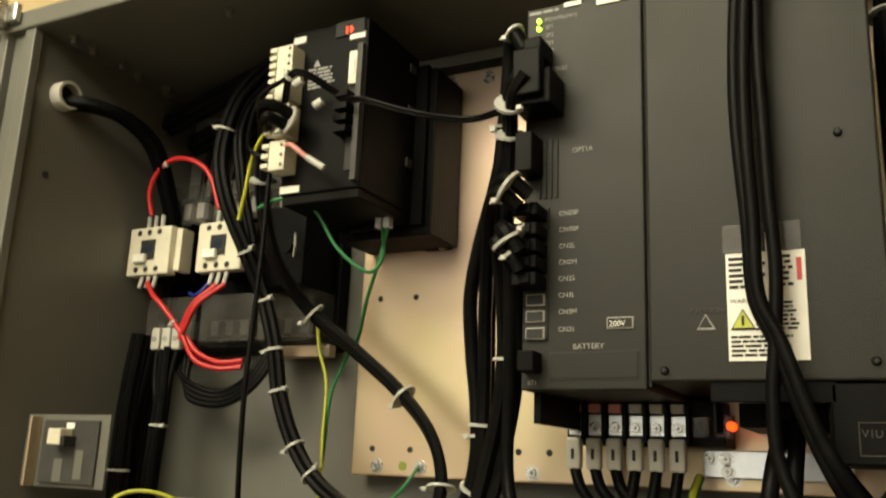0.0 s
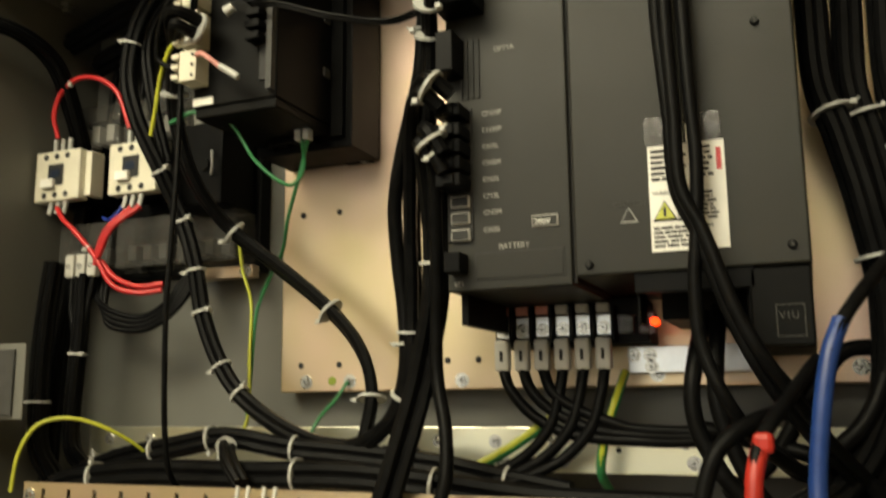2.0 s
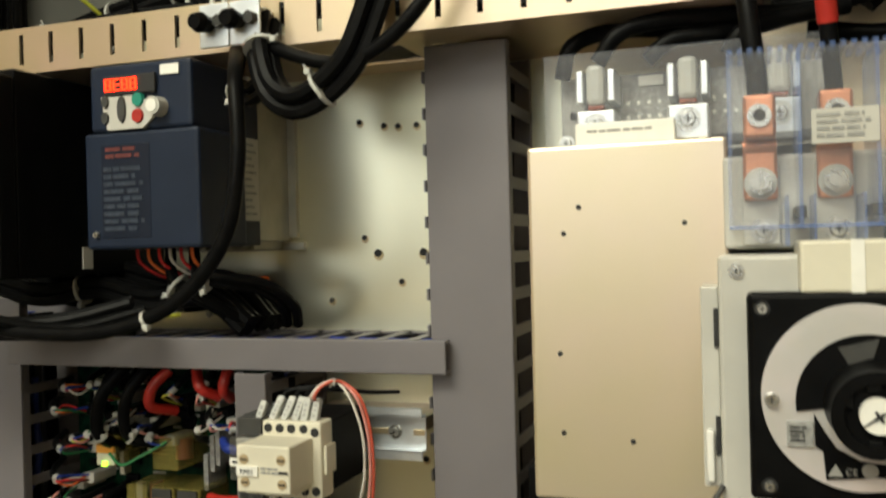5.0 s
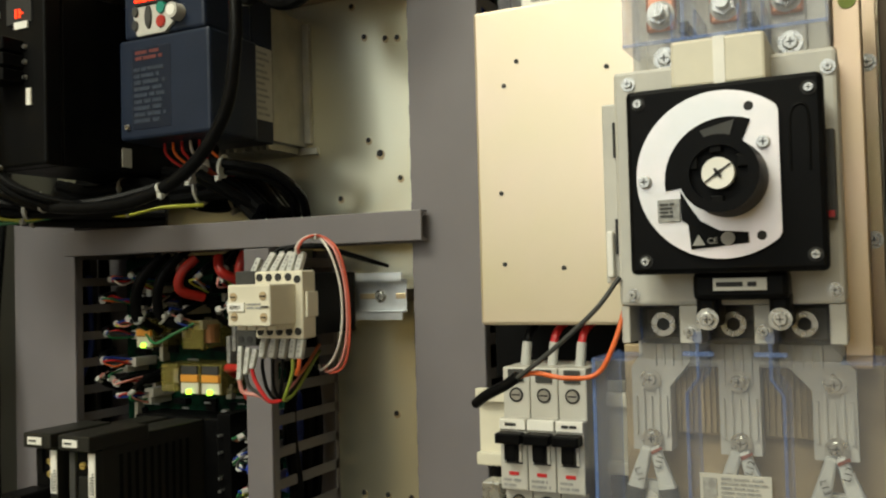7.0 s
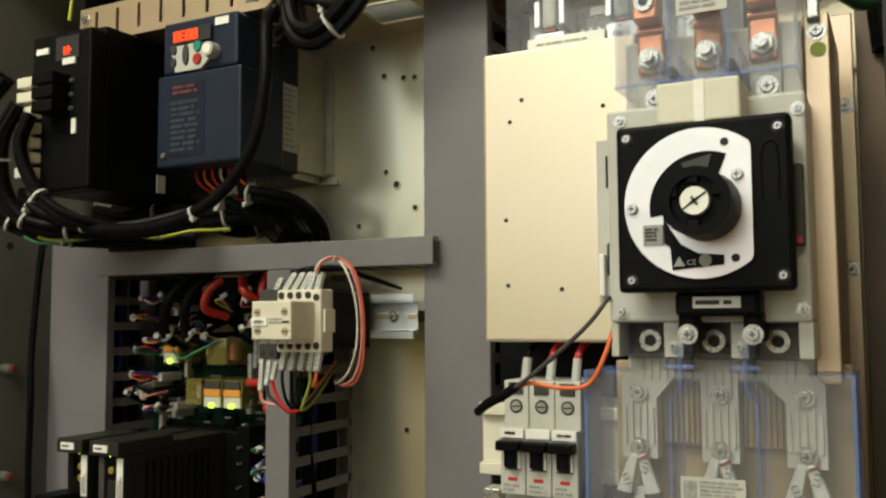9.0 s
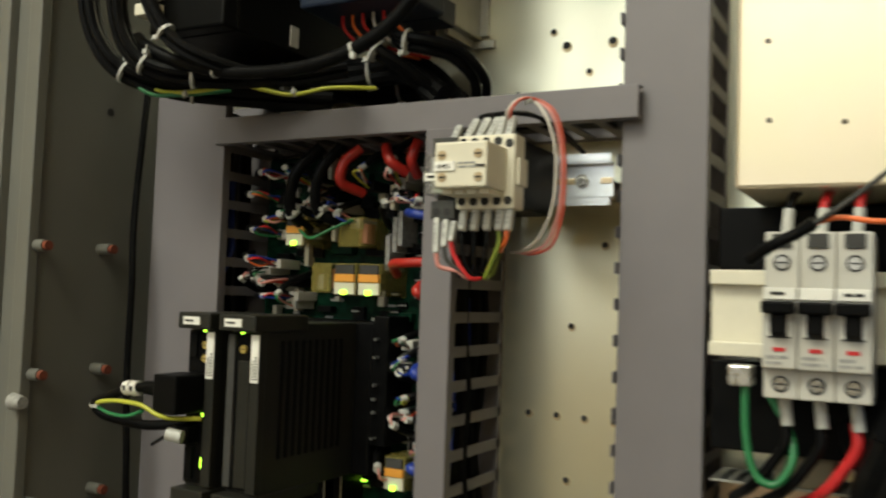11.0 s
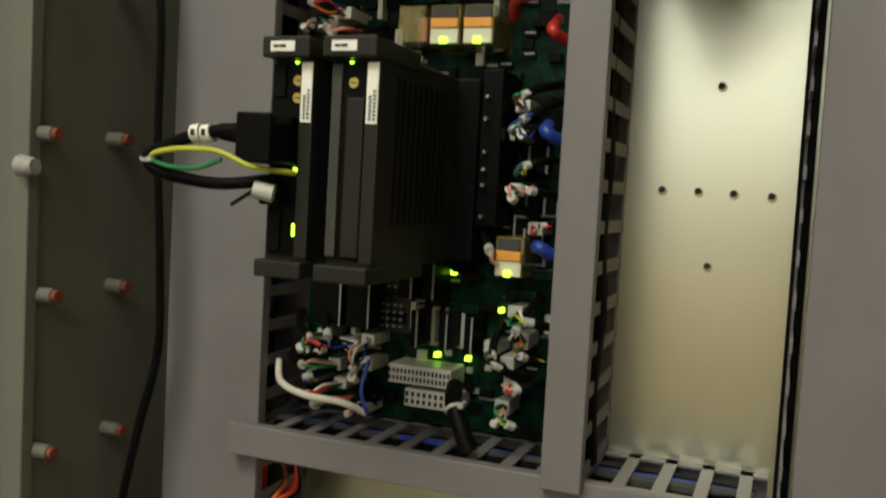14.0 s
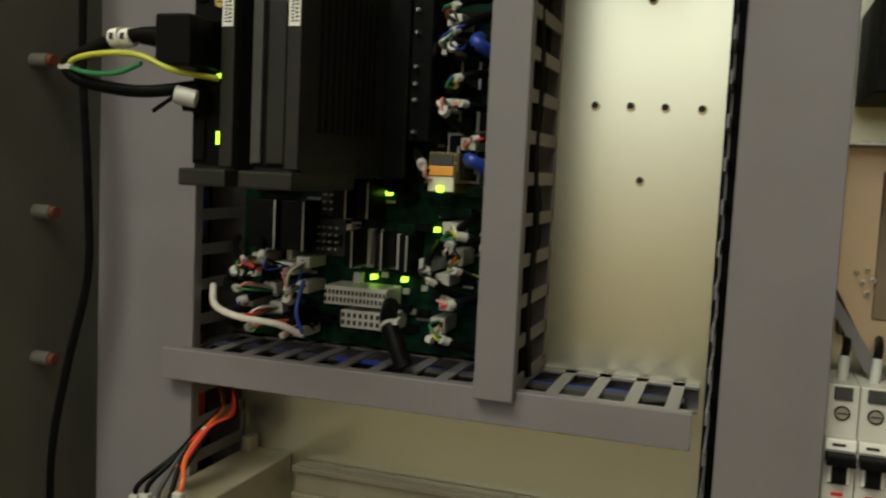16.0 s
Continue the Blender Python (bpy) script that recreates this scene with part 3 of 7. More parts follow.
bars(amp, -0.0425, -0.0145, 1.686, 1.7045, 0.5878, 7, M_INK, 8)
words("lettering", "WARNING", -0.0575, 0.5876, 1.7035, 0.0042, M_INK, amp)
part("red_mark", boxes((-0.0178, -0.0148, 0.5874, 0.5878, 1.7165, 1.7305)), M_RED, lab, "red bar")
def triangle(parent, x, y, z, w, material, name):
    bm = bmesh.new()
    v = [bm.verts.new((x + dx * w, yy, z + dz * w)) for yy in (y - 0.0006, y) for dx, dz in ((-0.5, 0), (0.5, 0), (0, 0.87))]
    for f in ((0, 1, 2), (5, 4, 3), (0, 3, 4, 1), (1, 4, 5, 2), (2, 5, 3, 0)):
        bm.faces.new([v[i] for i in f])
    bmesh.ops.recalc_face_normals(bm, faces=bm.faces[:])
    return part(name, bm, material, parent)
triangle(amp, -0.050, 0.5876, 1.687, 0.0150, M_INK, "triangle_border")
triangle(amp, -0.050, 0.5869, 1.6882, 0.0122, M_YELLOW, "warning_triangle")
part("bolt_mark", boxes((-0.0508, -0.0492, 0.586, 0.5864, 1.6895, 1.6955)), M_INK, amp)
triangle(amp, -0.0725, 0.5888, 1.688, 0.0115, M_FADE, "caution_triangle")
triangle(amp, -0.0725, 0.5882, 1.6892, 0.0085, M_AMP, "caution_triangle_ground")
words("lettering", "CAUTION", -0.0825, 0.5884, 1.6985, 0.0046, M_GHOST, amp)
part("clear_pocket", boxes((-0.0605, -0.0145, 0.5865, 0.5872, 1.7355, 1.7535)), M_SMOKE, amp, "clear film pocket")
part("white_tab", boxes((-0.035, -0.029, 0.5858, 0.5864, 1.732, 1.747)), M_WHITE, amp)
# underside with terminal deck
part("lower_deck", boxes((-0.19, -0.086, 0.70, 0.748, 1.640, 1.654), (-0.066, 0.02, 0.66, 0.748, 1.632, 1.654), b=0.001), M_DARKSH, amp)
part("left_bracket", boxes((-0.195, -0.19, 0.61, 0.745, 1.63, 1.652)), M_DARKSH, amp)
part("display_housing", boxes((-0.072, 0.0, 0.592, 0.60, 1.6435, 1.668), (-0.072, -0.07, 0.60, 0.625, 1.625, 1.664), (-0.006, 0.0, 0.60, 0.70, 1.61, 1.664), b=0.0008), M_BLACK, amp)
part("side_cover", boxes((-0.004, 0.031, 0.592, 0.72, 1.608, 1.655), b=0.0015), M_DARKSH, amp)
part("frame_mark", boxes((0.010, 0.026, 0.5912, 0.592, 1.6135, 1.614), (0.010, 0.026, 0.5912, 0.592, 1.632, 1.6325), (0.010, 0.0105, 0.5912, 0.592, 1.614, 1.632), (0.0255, 0.026, 0.5912, 0.592, 1.614, 1.632)), M_GHOST, amp)
words("lettering", "V1U", 0.0115, 0.5914, 1.624, 0.0062, M_GHOST, amp)
part("charge_lamp", rod((-0.077, 0.702, 1.6345), (-0.077, 0.694, 1.6345), 0.0032, 14), M_LEDO, amp, "glowing amber charge lamp", True)

# terminal row below the amplifier
tr = thing("terminal_row", (-0.14, 0.70, 1.61), "row of screw terminals with grey sleeved ring lugs", "terminal block")
part("base", boxes((-0.204, -0.083, 0.706, 0.748, 1.62, 1.645), b=0.001), M_BLACK, tr)
for k in range(8):
    x = -0.194 + k * 0.0158
    part("terminal", boxes((x - 0.006, x + 0.006, 0.698, 0.708, 1.626, 1.642), b=0.001), M_BRIGHT if k < 6 else M_SMOKE, tr)
    if k < 6:
        screw(tr, x, 0.698, 1.632, 0.0034)
        part("barrier", boxes((x + 0.0068, x + 0.009, 0.69, 0.708, 1.622, 1.648)), M_BLACK, tr)
        part("lug_sleeve", boxes((x - 0.0058, x + 0.0058, 0.690, 0.699, 1.6005, 1.6245), b=0.002), M_LGREY, tr, "grey lug sleeve")
        part("sleeve_mark", boxes((x - 0.0012, x + 0.0012, 0.6893, 0.690, 1.608, 1.616)), M_INK, tr)
        part("cap", boxes((x - 0.005, x + 0.005, 0.694, 0.7, 1.643, 1.650), b=0.001), M_PINK if k in (0, 1, 2) else M_LGREY, tr)
es = solid("earth_terminal_plate", boxes((-0.105, 0.0, 0.735, 0.748, 1.598, 1.619), b=0.001), M_BRIGHT, (-0.05, 0.74, 1.6), "bright plated earth terminal plate with screws", "earth terminal")
for x, z in ((-0.1, 1.612), (-0.088, 1.612), (-0.087, 1.603), (-0.04, 1.61)):
    screw(es, x, 0.735, z, 0.0036)

# ---- upper bay: small drive on the left ----
drv = thing("servo_drive", (-0.38, 0.60, 1.81), "black servo drive with cream plug row and fan below", "servo drive")
part("case", boxes((-0.4235, -0.3445, 0.60, 0.69, 1.815, 1.966), b=0.0015), M_DARKSH, drv)
part("heat_sink", boxes((-0.4215, -0.3265, 0.692, 0.7465, 1.797, 1.957), b=0.001), M_BLACK, drv)
part("side_rib", boxes((-0.3445, -0.3330, 0.686, 0.692, 1.806, 1.958)), M_BLACK, drv)
part("fan", ring(bmesh.new(), (-0.384, 0.705, 1.802), (0, 0, 1), 0.030, 0.026, 0.004), M_BLACK, drv, "small cooling fan below")
part("fan_hub", rod((-0.384, 0.705, 1.800), (-0.384, 0.705, 1.806), 0.011, 18), M_BLACK, drv)
part("fan_blade", boxes(*[(-0.386 + 0.018 * math.cos(a) - 0.006, -0.386 + 0.018 * math.cos(a) + 0.006, 0.705 + 0.018 * math.sin(a) - 0.004, 0.705 + 0.018 * math.sin(a) + 0.004, 1.8035, 1.8045) for a in (0, 1.05, 2.1, 3.15, 4.2, 5.25)]), M_DARKSH, drv)
part("case_bottom", boxes((-0.4225, -0.3455, 0.602, 0.70, 1.807, 1.815), b=0.001), M_DARKSH, drv)
part("display_window", boxes((-0.377, -0.348, 0.598, 0.6005, 1.952, 1.9655), b=0.0005), M_INK, drv, "dark display window")
part("digit", boxes((-0.3655, -0.3645, 0.5972, 0.598, 1.9535, 1.9595), (-0.3615, -0.3605, 0.5972, 0.598, 1.9535, 1.9595), (-0.3612, -0.3585, 0.5972, 0.598, 1.956, 1.957)), M_LEDR, drv, "lit red digits")
for r in ((-0.421, -0.408, 1.954, 1.960), (-0.362, -0.347, 1.9475, 1.953), (-0.4225, -0.403, 1.8165, 1.8225)):
    part("paper_label", boxes((r[0], r[1], 0.5985, 0.6002, r[2], r[3])), M_WHITE, drv, "small white paper label")
triangle(drv, -0.395, 0.5998, 1.929, 0.007, M_FADE, "caution_triangle")
bars(drv, -0.4035, -0.3755, 1.908, 1.928, 0.6, 6, M_FADE, 11)
part("port_strip", boxes((-0.3595, -0.349, 0.5985, 0.6003, 1.83, 1.935)), M_INK, drv)
dsub = part("data_port", boxes((-0.3585, -0.3505, 0.594, 0.599, 1.904, 1.934), b=0.001), M_CREAM, drv, "pale data port")
part("port_face", boxes((-0.3565, -0.3525, 0.5932, 0.5941, 1.911, 1.927)), M_SINK, dsub)
part("bracket", boxes((-0.3505, -0.3455, 0.594, 0.60, 1.82, 1.94)), M_GREYW, drv)
for z0, z1, n in ((1.895, 1.945, 7), (1.862, 1.892, 4), (1.832, 1.858, 3)):
    pb = part("plug_block", boxes((-0.425, -0.4085, 0.582, 0.60, z0, z1), b=0.001), M_CREAM, drv, "cream spring-clamp plug")
    for k in range(n):
        z = z0 + (k + 0.5) * (z1 - z0) / n
        part("lever", boxes((-0.431, -0.424, 0.580, 0.588, z - 0.0022, z + 0.0018), b=0.0005), M_CREAM, pb)
        part("clamp_hole", boxes((-0.4125, -0.4105, 0.5812, 0.5822, z - 0.0012, z + 0.0012)), M_INK, pb)
for k, z in enumerate((1.893, 1.882, 1.872, 1.862)):
    part("small_plug", boxes((-0.365, -0.352, 0.585, 0.6, z - 0.003, z + 0.003), b=0.0007), M_BLACK, drv)
for z in (1.86, 1.91, 1.95):
    part("case_tab", boxes((-0.3445, -0.3425, 0.672, 0.681, z - 0.004, z + 0.004)), M_GREYW, drv)
for x in (-0.362, -0.354):
    e = part("earth_lug", boxes((x - 0.003, x + 0.003, 0.66, 0.668, 1.798, 1.808), b=0.0006), M_BRIGHT, drv, "plated earth lug")
part("foot", boxes((-0.36, -0.332, 0.742, 0.7475, 1.796, 1.806), b=0.0008), M_DARKSH, drv)
screw(drv, -0.34, 0.742, 1.801, 0.004)


# ---- upper bay: the two contactors ----
def contactor(x, z, y):
    c = thing("contactor", (x, y, z), "cream power contactor with black coil window and red control wires", "contactor", "upper contactors")
    part("body", boxes((x, x + 0.058, y + 0.012, y + 0.055, z + 0.002, z + 0.052), b=0.001), M_BLACK, c)
    part("front", boxes((x, x + 0.058, y, y + 0.014, z, z + 0.052), b=0.0018), M_CREAM, c, "cream moulded front")
    part("side_step", boxes((x + 0.058, x + 0.066, y + 0.008, y + 0.026, z + 0.004, z + 0.05), b=0.001), M_CREAM, c)
    part("coil_window", boxes((x + 0.018, x + 0.038, y - 0.001, y + 0.001, z + 0.016, z + 0.038), b=0.0005), M_INK, c, "black square window")
    part("armature", boxes((x + 0.022, x + 0.034, y - 0.0018, y, z + 0.024, z + 0.032), b=0.0005), M_INV, c)
    part("name_tag", boxes((x + 0.013, x + 0.029, y - 0.006, y - 0.001, z + 0.013, z + 0.022), b=0.0008), M_WHITE, c, "white marker tag")
    for k in range(3):
        for zz in (z + 0.046, z + 0.006):
            xx = x + 0.014 + k * 0.014
            part("screw_well", rod((xx, y - 0.0004, zz), (xx, y + 0.002, zz), 0.0032, 12), M_INK, c)
        xx = x + 0.02 + k * 0.0095
        for s in (1, -1):
            zz = z + (0.052 if s > 0 else 0)
            part("wire_sleeve", rod((xx, y + 0.006, zz - 0.003 * s), (xx + 0.002 * s, y + 0.004, zz + 0.013 * s), 0.0024, 10), M_TIE, c, "white wire sleeve", True)
    return c


contactor(-0.692, 1.781, 0.692)
contactor(-0.602, 1.781, 0.698)
cb = thing("overload_carrier", (-0.62, 0.75, 1.71), "black carrier below the contactors with smoky clear terminal covers", "terminal base")
part("plate", boxes((-0.69, -0.462, 0.757, 0.7745, 1.705, 1.885), b=0.002), M_BLACK, cb)
for x in (-0.685, -0.61, -0.535):
    part("cover", boxes((x, x + 0.068, 0.725, 0.757, 1.842, 1.888), b=0.002), M_SMOKE, cb, "smoky clear terminal cover")
    part("cover", boxes((x, x + 0.068, 0.722, 0.757, 1.712, 1.762), b=0.002), M_SMOKE, cb, "smoky clear terminal cover")
    for k in range(3):
        xx = x + 0.014 + k * 0.019
        part("lug", boxes((xx - 0.005, xx + 0.005, 0.73, 0.755, 1.85, 1.868), b=0.001), M_LGREY, cb, "pale ring lug sleeve")
        part("lug", boxes((xx - 0.005, xx + 0.005, 0.73, 0.755, 1.72, 1.736), b=0.001), M_GREYW, cb, "dull ring lug sleeve")
part("rail_end", boxes((-0.53, -0.462, 0.745, 0.757, 1.698, 1.71), b=0.001), M_ZINC, cb)
screw(cb, -0.47, 0.745, 1.704, 0.0045)
ov = thing("overload_relay", (-0.51, 0.7, 1.76), "black motor overload relay beside the contactors", "overload relay")
part("body", boxes((-0.528, -0.468, 0.70, 0.757, 1.762, 1.842), b=0.002), M_BLACK, ov)
part("dial", rod((-0.487, 0.70, 1.80), (-0.487, 0.697, 1.80), 0.006, 16), M_DARKSH, ov)
part("clip", tube(bmesh.new(), [(-0.480, 0.70, 1.79), (-0.473, 0.692, 1.795), (-0.472, 0.69, 1.806), (-0.478, 0.698, 1.812)], 0.0012, 6), M_TIE, ov, "white wire clip", True)
mk = thing("wire_marker_row", (-0.64, 0.70, 1.70), "three pale wire marker sleeves on dark wires", "wire marker")
for k, x in enumerate((-0.648, -0.634, -0.620)):
    m_ = part("sleeve", boxes((x - 0.0055, x + 0.0055, 0.700, 0.709, 1.703, 1.726), b=0.002), M_LGREY, mk)
    part("mark", ring(bmesh.new(), (x, 0.6995, 1.714), (0, 1, 0), 0.0026, 0.0018, 0.0008, 14), M_INK, m_)
gl = thing("cable_gland", (-0.69, 0.585, 1.943), "pale plastic cable gland in the cabinet side", "cable gland")
part("nut", ring(bmesh.new(), (LEFT + 0.014, 0.585, 1.943), (-1, 0, 0), 0.0145, 0.0115, 0.014, 24), M_LGREY, gl)
part("mouth", rod((LEFT, 0.585, 1.943), (LEFT + 0.004, 0.585, 1.943), 0.0115, 20), M_INK, gl)

# small plated bracket low on the left
bk = thing("relay_bracket", (-0.64, 0.60, 1.567), "bent zinc bracket on the cabinet side with a small plug", "bracket")
part("plate", boxes((-0.694, -0.588, 0.600, 0.602, 1.567, 1.631), b=0.0008), M_CAB, bk)
part("bright_fold", boxes((-0.677, -0.674, 0.588, 0.60, 1.567, 1.629), b=0.0008), M_ZINC, bk, "bright zinc fold")
part("raised_plate", boxes((-0.668, -0.598, 0.597, 0.600, 1.570, 1.626), b=0.001), M_GREYW, bk)
part("window", boxes((-0.622, -0.612, 0.5962, 0.597, 1.575, 1.60), (-0.648, -0.637, 0.5962, 0.597, 1.572, 1.592)), M_CAB, bk)
part("plug", boxes((-0.645, -0.629, 0.583, 0.597, 1.604, 1.618), b=0.001), M_CREAM, bk, "small cream plug")
part("plug_mouth", boxes((-0.634, -0.624, 0.584, 0.597, 1.603, 1.612)), M_INK, bk)
part("paper_label", boxes((-0.636, -0.626, 0.595, 0.5965, 1.6185, 1.6235)), M_WHITE, bk)
part("hinge", boxes((-0.790, -0.712, 0.532, 0.5395, 2.006, 2.026), (-0.738, -0.725, 0.522, 0.533, 2.000, 2.030), b=0.002), M_SCREW, wl, "plated hinge leaf")
part("plug_wire", tube(bmesh.new(), [(-0.408, 0.583, 1.853), (-0.395, 0.575, 1.848), (-0.378, 0.578, 1.834)], 0.0022, 8), M_PINK, drv, "pink wire", True)
part("wire_sleeve", rod((-0.381, 0.577, 1.837), (-0.366, 0.58, 1.827), 0.0028, 10), M_TIE, drv, "white wire sleeve", True)
for z in (1.90, 1.878):
    part("wire_collar", rod((-0.396 + (1.90 - z), 0.572, z), (-0.389 + (1.90 - z), 0.573, z + 0.004), 0.0038, 12), M_TIE, drv, "white wire collar", True)

# ---- middle bay: inverter, black drive ----
inv = thing("inverter", (-0.42, 0.583, 1.352), "navy blue motor inverter with lit red display and keypad", "inverter")
part("upper_cover", boxes((-0.458, -0.377, 0.584, 0.64, 1.433, 1.478), b=0.0025), M_INV, inv)
part("lower_cover", boxes((-0.463, -0.372, 0.583, 0.64, 1.3535, 1.4325), b=0.0025), M_INV, inv)
part("rear_case", boxes((-0.461, -0.378, 0.64, 0.668, 1.354, 1.474), b=0.001), M_INV, inv)
sk = part("heat_sink", boxes((-0.458, -0.3785, 0.668, 0.7165, 1.357, 1.469), b=0.001), M_SINK, inv, "cast aluminium heat sink")
for k in range(9):
    part("fin", boxes((-0.456 + k * 0.0085, -0.453 + k * 0.0085, 0.670, 0.715, 1.351, 1.357)), M_SINK, sk)
part("mount_flange", boxes((-0.462, -0.366, 0.7125, 0.7168, 1.35, 1.356), (-0.3785, -0.372, 0.712, 0.7168, 1.36, 1.465)), M_SINK, inv)
part("rating_label", boxes((-0.3775, -0.3772, 0.643, 0.666, 1.372, 1.432)), M_LGREY, inv, "pale rating label")
bm = bmesh.new()
for k in range(11):
    box(bm, -0.3772, -0.3769, 0.646, 0.662 - (k % 3) * 0.003, 1.376 + k * 0.005, 1.378 + k * 0.005)
part("print", bm, M_FADE, inv)
pad = part("keypad", prism([(-0.447, 1.4558), (-0.42198, 1.4558), (-0.4053, 1.45025), (-0.4053, 1.44026), (-0.41364, 1.4336), (-0.441996, 1.4336)], 0.5815, 0.585), M_LGREY, inv, "pale keypad panel")
dsp = part("display", boxes((-0.4436, -0.4028, 0.5805, 0.583, 1.4568, 1.4696), b=0.0006), M_INK, inv, "dark display window")
bm = bmesh.new()
for k in range(4):
    x, w, h = -0.4421 + k * 0.0067, 0.005184, 0.007936
    for r in ((0, w, h * 0.9, h), (0, w, h * 0.45, h * 0.55), (0, w, 0, h * 0.1), (0, w * 0.22, 0, h), (w * 0.78, w, 0, h)):
        if (k, r[0]) != (1, w * 0.78):
            box(bm, x + r[0], x + r[1], 0.5795, 0.5805, 1.45936 + r[2], 1.45936 + r[3])
part("digit", bm, M_LEDR, dsp, "lit red digits")
for x, z, rx, rz, m in ((-0.4428, 1.4526, 0.0030, 0.0046, M_GREYW), (-0.4431, 1.4417, 0.0030, 0.0046, M_GREYW), (-0.4297, 1.4468, 0.0036, 0.0098, M_GREYW), (-0.4167, 1.4525, 0.0048, 0.0052, M_TEAL), (-0.417, 1.4418, 0.0048, 0.0052, M_REDT)):
    bm = rod((0, 0.5825, 0), (0, 0.5798, 0), 1.0, 18, 0.85)
    for v in bm.verts:
        v.co.x, v.co.z = x + v.co.x * rx, z + v.co.z * rz
    part("button", bm, m, inv, "", True)
kn = part("dial_knob", rod((-0.4014, 0.585, 1.4467), (-0.4014, 0.575, 1.4467), 0.0066, 24, 0.0060), M_LGREY, inv, "pale setting dial", True)
part("knob_face", rod((-0.4014, 0.5755, 1.4467), (-0.4014, 0.5742, 1.4467), 0.0042, 20), M_WHITE, kn, "", True)
part("print_panel", boxes((-0.4491, -0.4098, 0.5826, 0.5834, 1.3609, 1.424), b=0.0003), M_INVD, inv, "darker printed panel")
bars(inv, -0.4451, -0.4128, 1.414, 1.423, 0.5826, 2, M_REDT2, 21)
bars(inv, -0.4471, -0.4138, 1.3649, 1.41, 0.5826, 9, M_FADEB, 22)
part("paper_label", boxes((-0.400, -0.3855, 0.5828, 0.584, 1.468, 1.4745)), M_WHITE, inv, "small white paper label")
screw(inv, -0.4535, 0.583, 1.3635, 0.0024, M_SCREW, False)
for k in range(6):
    x = -0.443 + k * 0.009
    part("terminal_wire", tube(bmesh.new(), [(x, 0.61, 1.356), (x + 0.002, 0.612, 1.343), (x + 0.012, 0.63, 1.332), (x + 0.03, 0.66, 1.33)], 0.0012, 6), (M_RED, M_ORANGE, M_RED, M_WIREW, M_RED, M_ORANGE)[k], inv, smooth=True)

bd = thing("black_drive", (-0.53, 0.545, 1.333), "black servo drive with small lit display and plugs", "servo drive")
part("case", boxes((-0.572, -0.4995, 0.56, 0.716, 1.335, 1.477), b=0.0015), M_BLACK, bd)
part("front", boxes((-0.572, -0.4995, 0.544, 0.56, 1.335, 1.472), b=0.002), M_DARKSH, bd)
part("display_window", boxes((-0.541, -0.513, 0.543, 0.545, 1.447, 1.467)), M_INK, bd)
part("digit", boxes((-0.530, -0.529, 0.542, 0.543, 1.451, 1.458), (-0.526, -0.525, 0.542, 0.543, 1.451, 1.458), (-0.5258, -0.522, 0.542, 0.543, 1.4542, 1.4552)), M_LEDR, bd, "lit red digits")
for r in ((-0.532, -0.517, 1.4425, 1.448), (-0.5195, -0.5145, 1.382, 1.395), (-0.565, -0.55, 1.455, 1.46)):
    part("paper_label", boxes((r[0], r[1], 0.5425, 0.545, r[2], r[3])), M_WHITE, bd, "small white paper label")
for k in range(3):
    z = 1.428 - k * 0.012
    part("plug", boxes((-0.548, -0.523, 0.525, 0.545, z - 0.005, z + 0.005), b=0.001), M_BLACK, bd, "black cable plug")
    screw(bd, -0.521, 0.5445, z, 0.002, M_SCREW, False)
for k in range(7):
    z = 1.43 - k * 0.013
    part("clamp", boxes((-0.577, -0.558, 0.533, 0.546, z - 0.005, z + 0.004), b=0.001), M_CREAM, bd, "cream spring-clamp plug")
part("foot_tab", boxes((-0.502, -0.4985, 0.62, 0.63, 1.34, 1.356)), M_LGREY, bd)

# ---- lower left: circuit board with its relays, plugs and wires ----
pcb = thing("circuit_board", (-0.48, 0.70, 0.885), "green control circuit board crowded with relays and plugs", "circuit board")
part("board", boxes((-0.578, -0.383, 0.7, 0.7018, 0.886, 1.264)), M_PCB, pcb)
part("back_plate", boxes((-0.58, -0.382, 0.704, 0.712, 0.885, 1.266)), M_BLACK, pcb)
rnd = random.Random(4)
COMPONENT = {}
for w, h, d in ((0.009, 0.006, 0.004), (0.014, 0.005, 0.008), (0.006, 0.013, 0.006), (0.012, 0.012, 0.003), (0.004, 0.020, 0.009), (0.022, 0.007, 0.008), (0.005, 0.004, 0.003)):
    bm = boxes((-w / 2, w / 2, -d, 0, -h / 2, h / 2), b=0.0004)
    me = bpy.data.meshes.new("component")
    bm.to_mesh(me)
    bm.free()
    me.materials.append((M_BLACK, M_BLACK, M_LGREY, M_BLACK, M_CREAM, M_PCB, M_SINK)[len(COMPONENT)])
    COMPONENT[len(COMPONENT)] = me
for k in range(210):
    ob = new("component", COMPONENT[rnd.choice((0, 0, 1, 2, 3, 3, 5, 5, 6, 6, 1, 4))])
    ob.parent = pcb
    ob.location = Vector((rnd.uniform(-0.566, -0.392), 0.6999, rnd.uniform(0.90, 1.255))) - ORIGIN[pcb]
for k in range(60):
    x, z = rnd.uniform(-0.566, -0.392), rnd.uniform(0.9, 1.255)
    part("board_print", boxes((x, x + rnd.uniform(0.006, 0.018), 0.6993, 0.7, z, z + 0.002)), M_FADE, pcb)


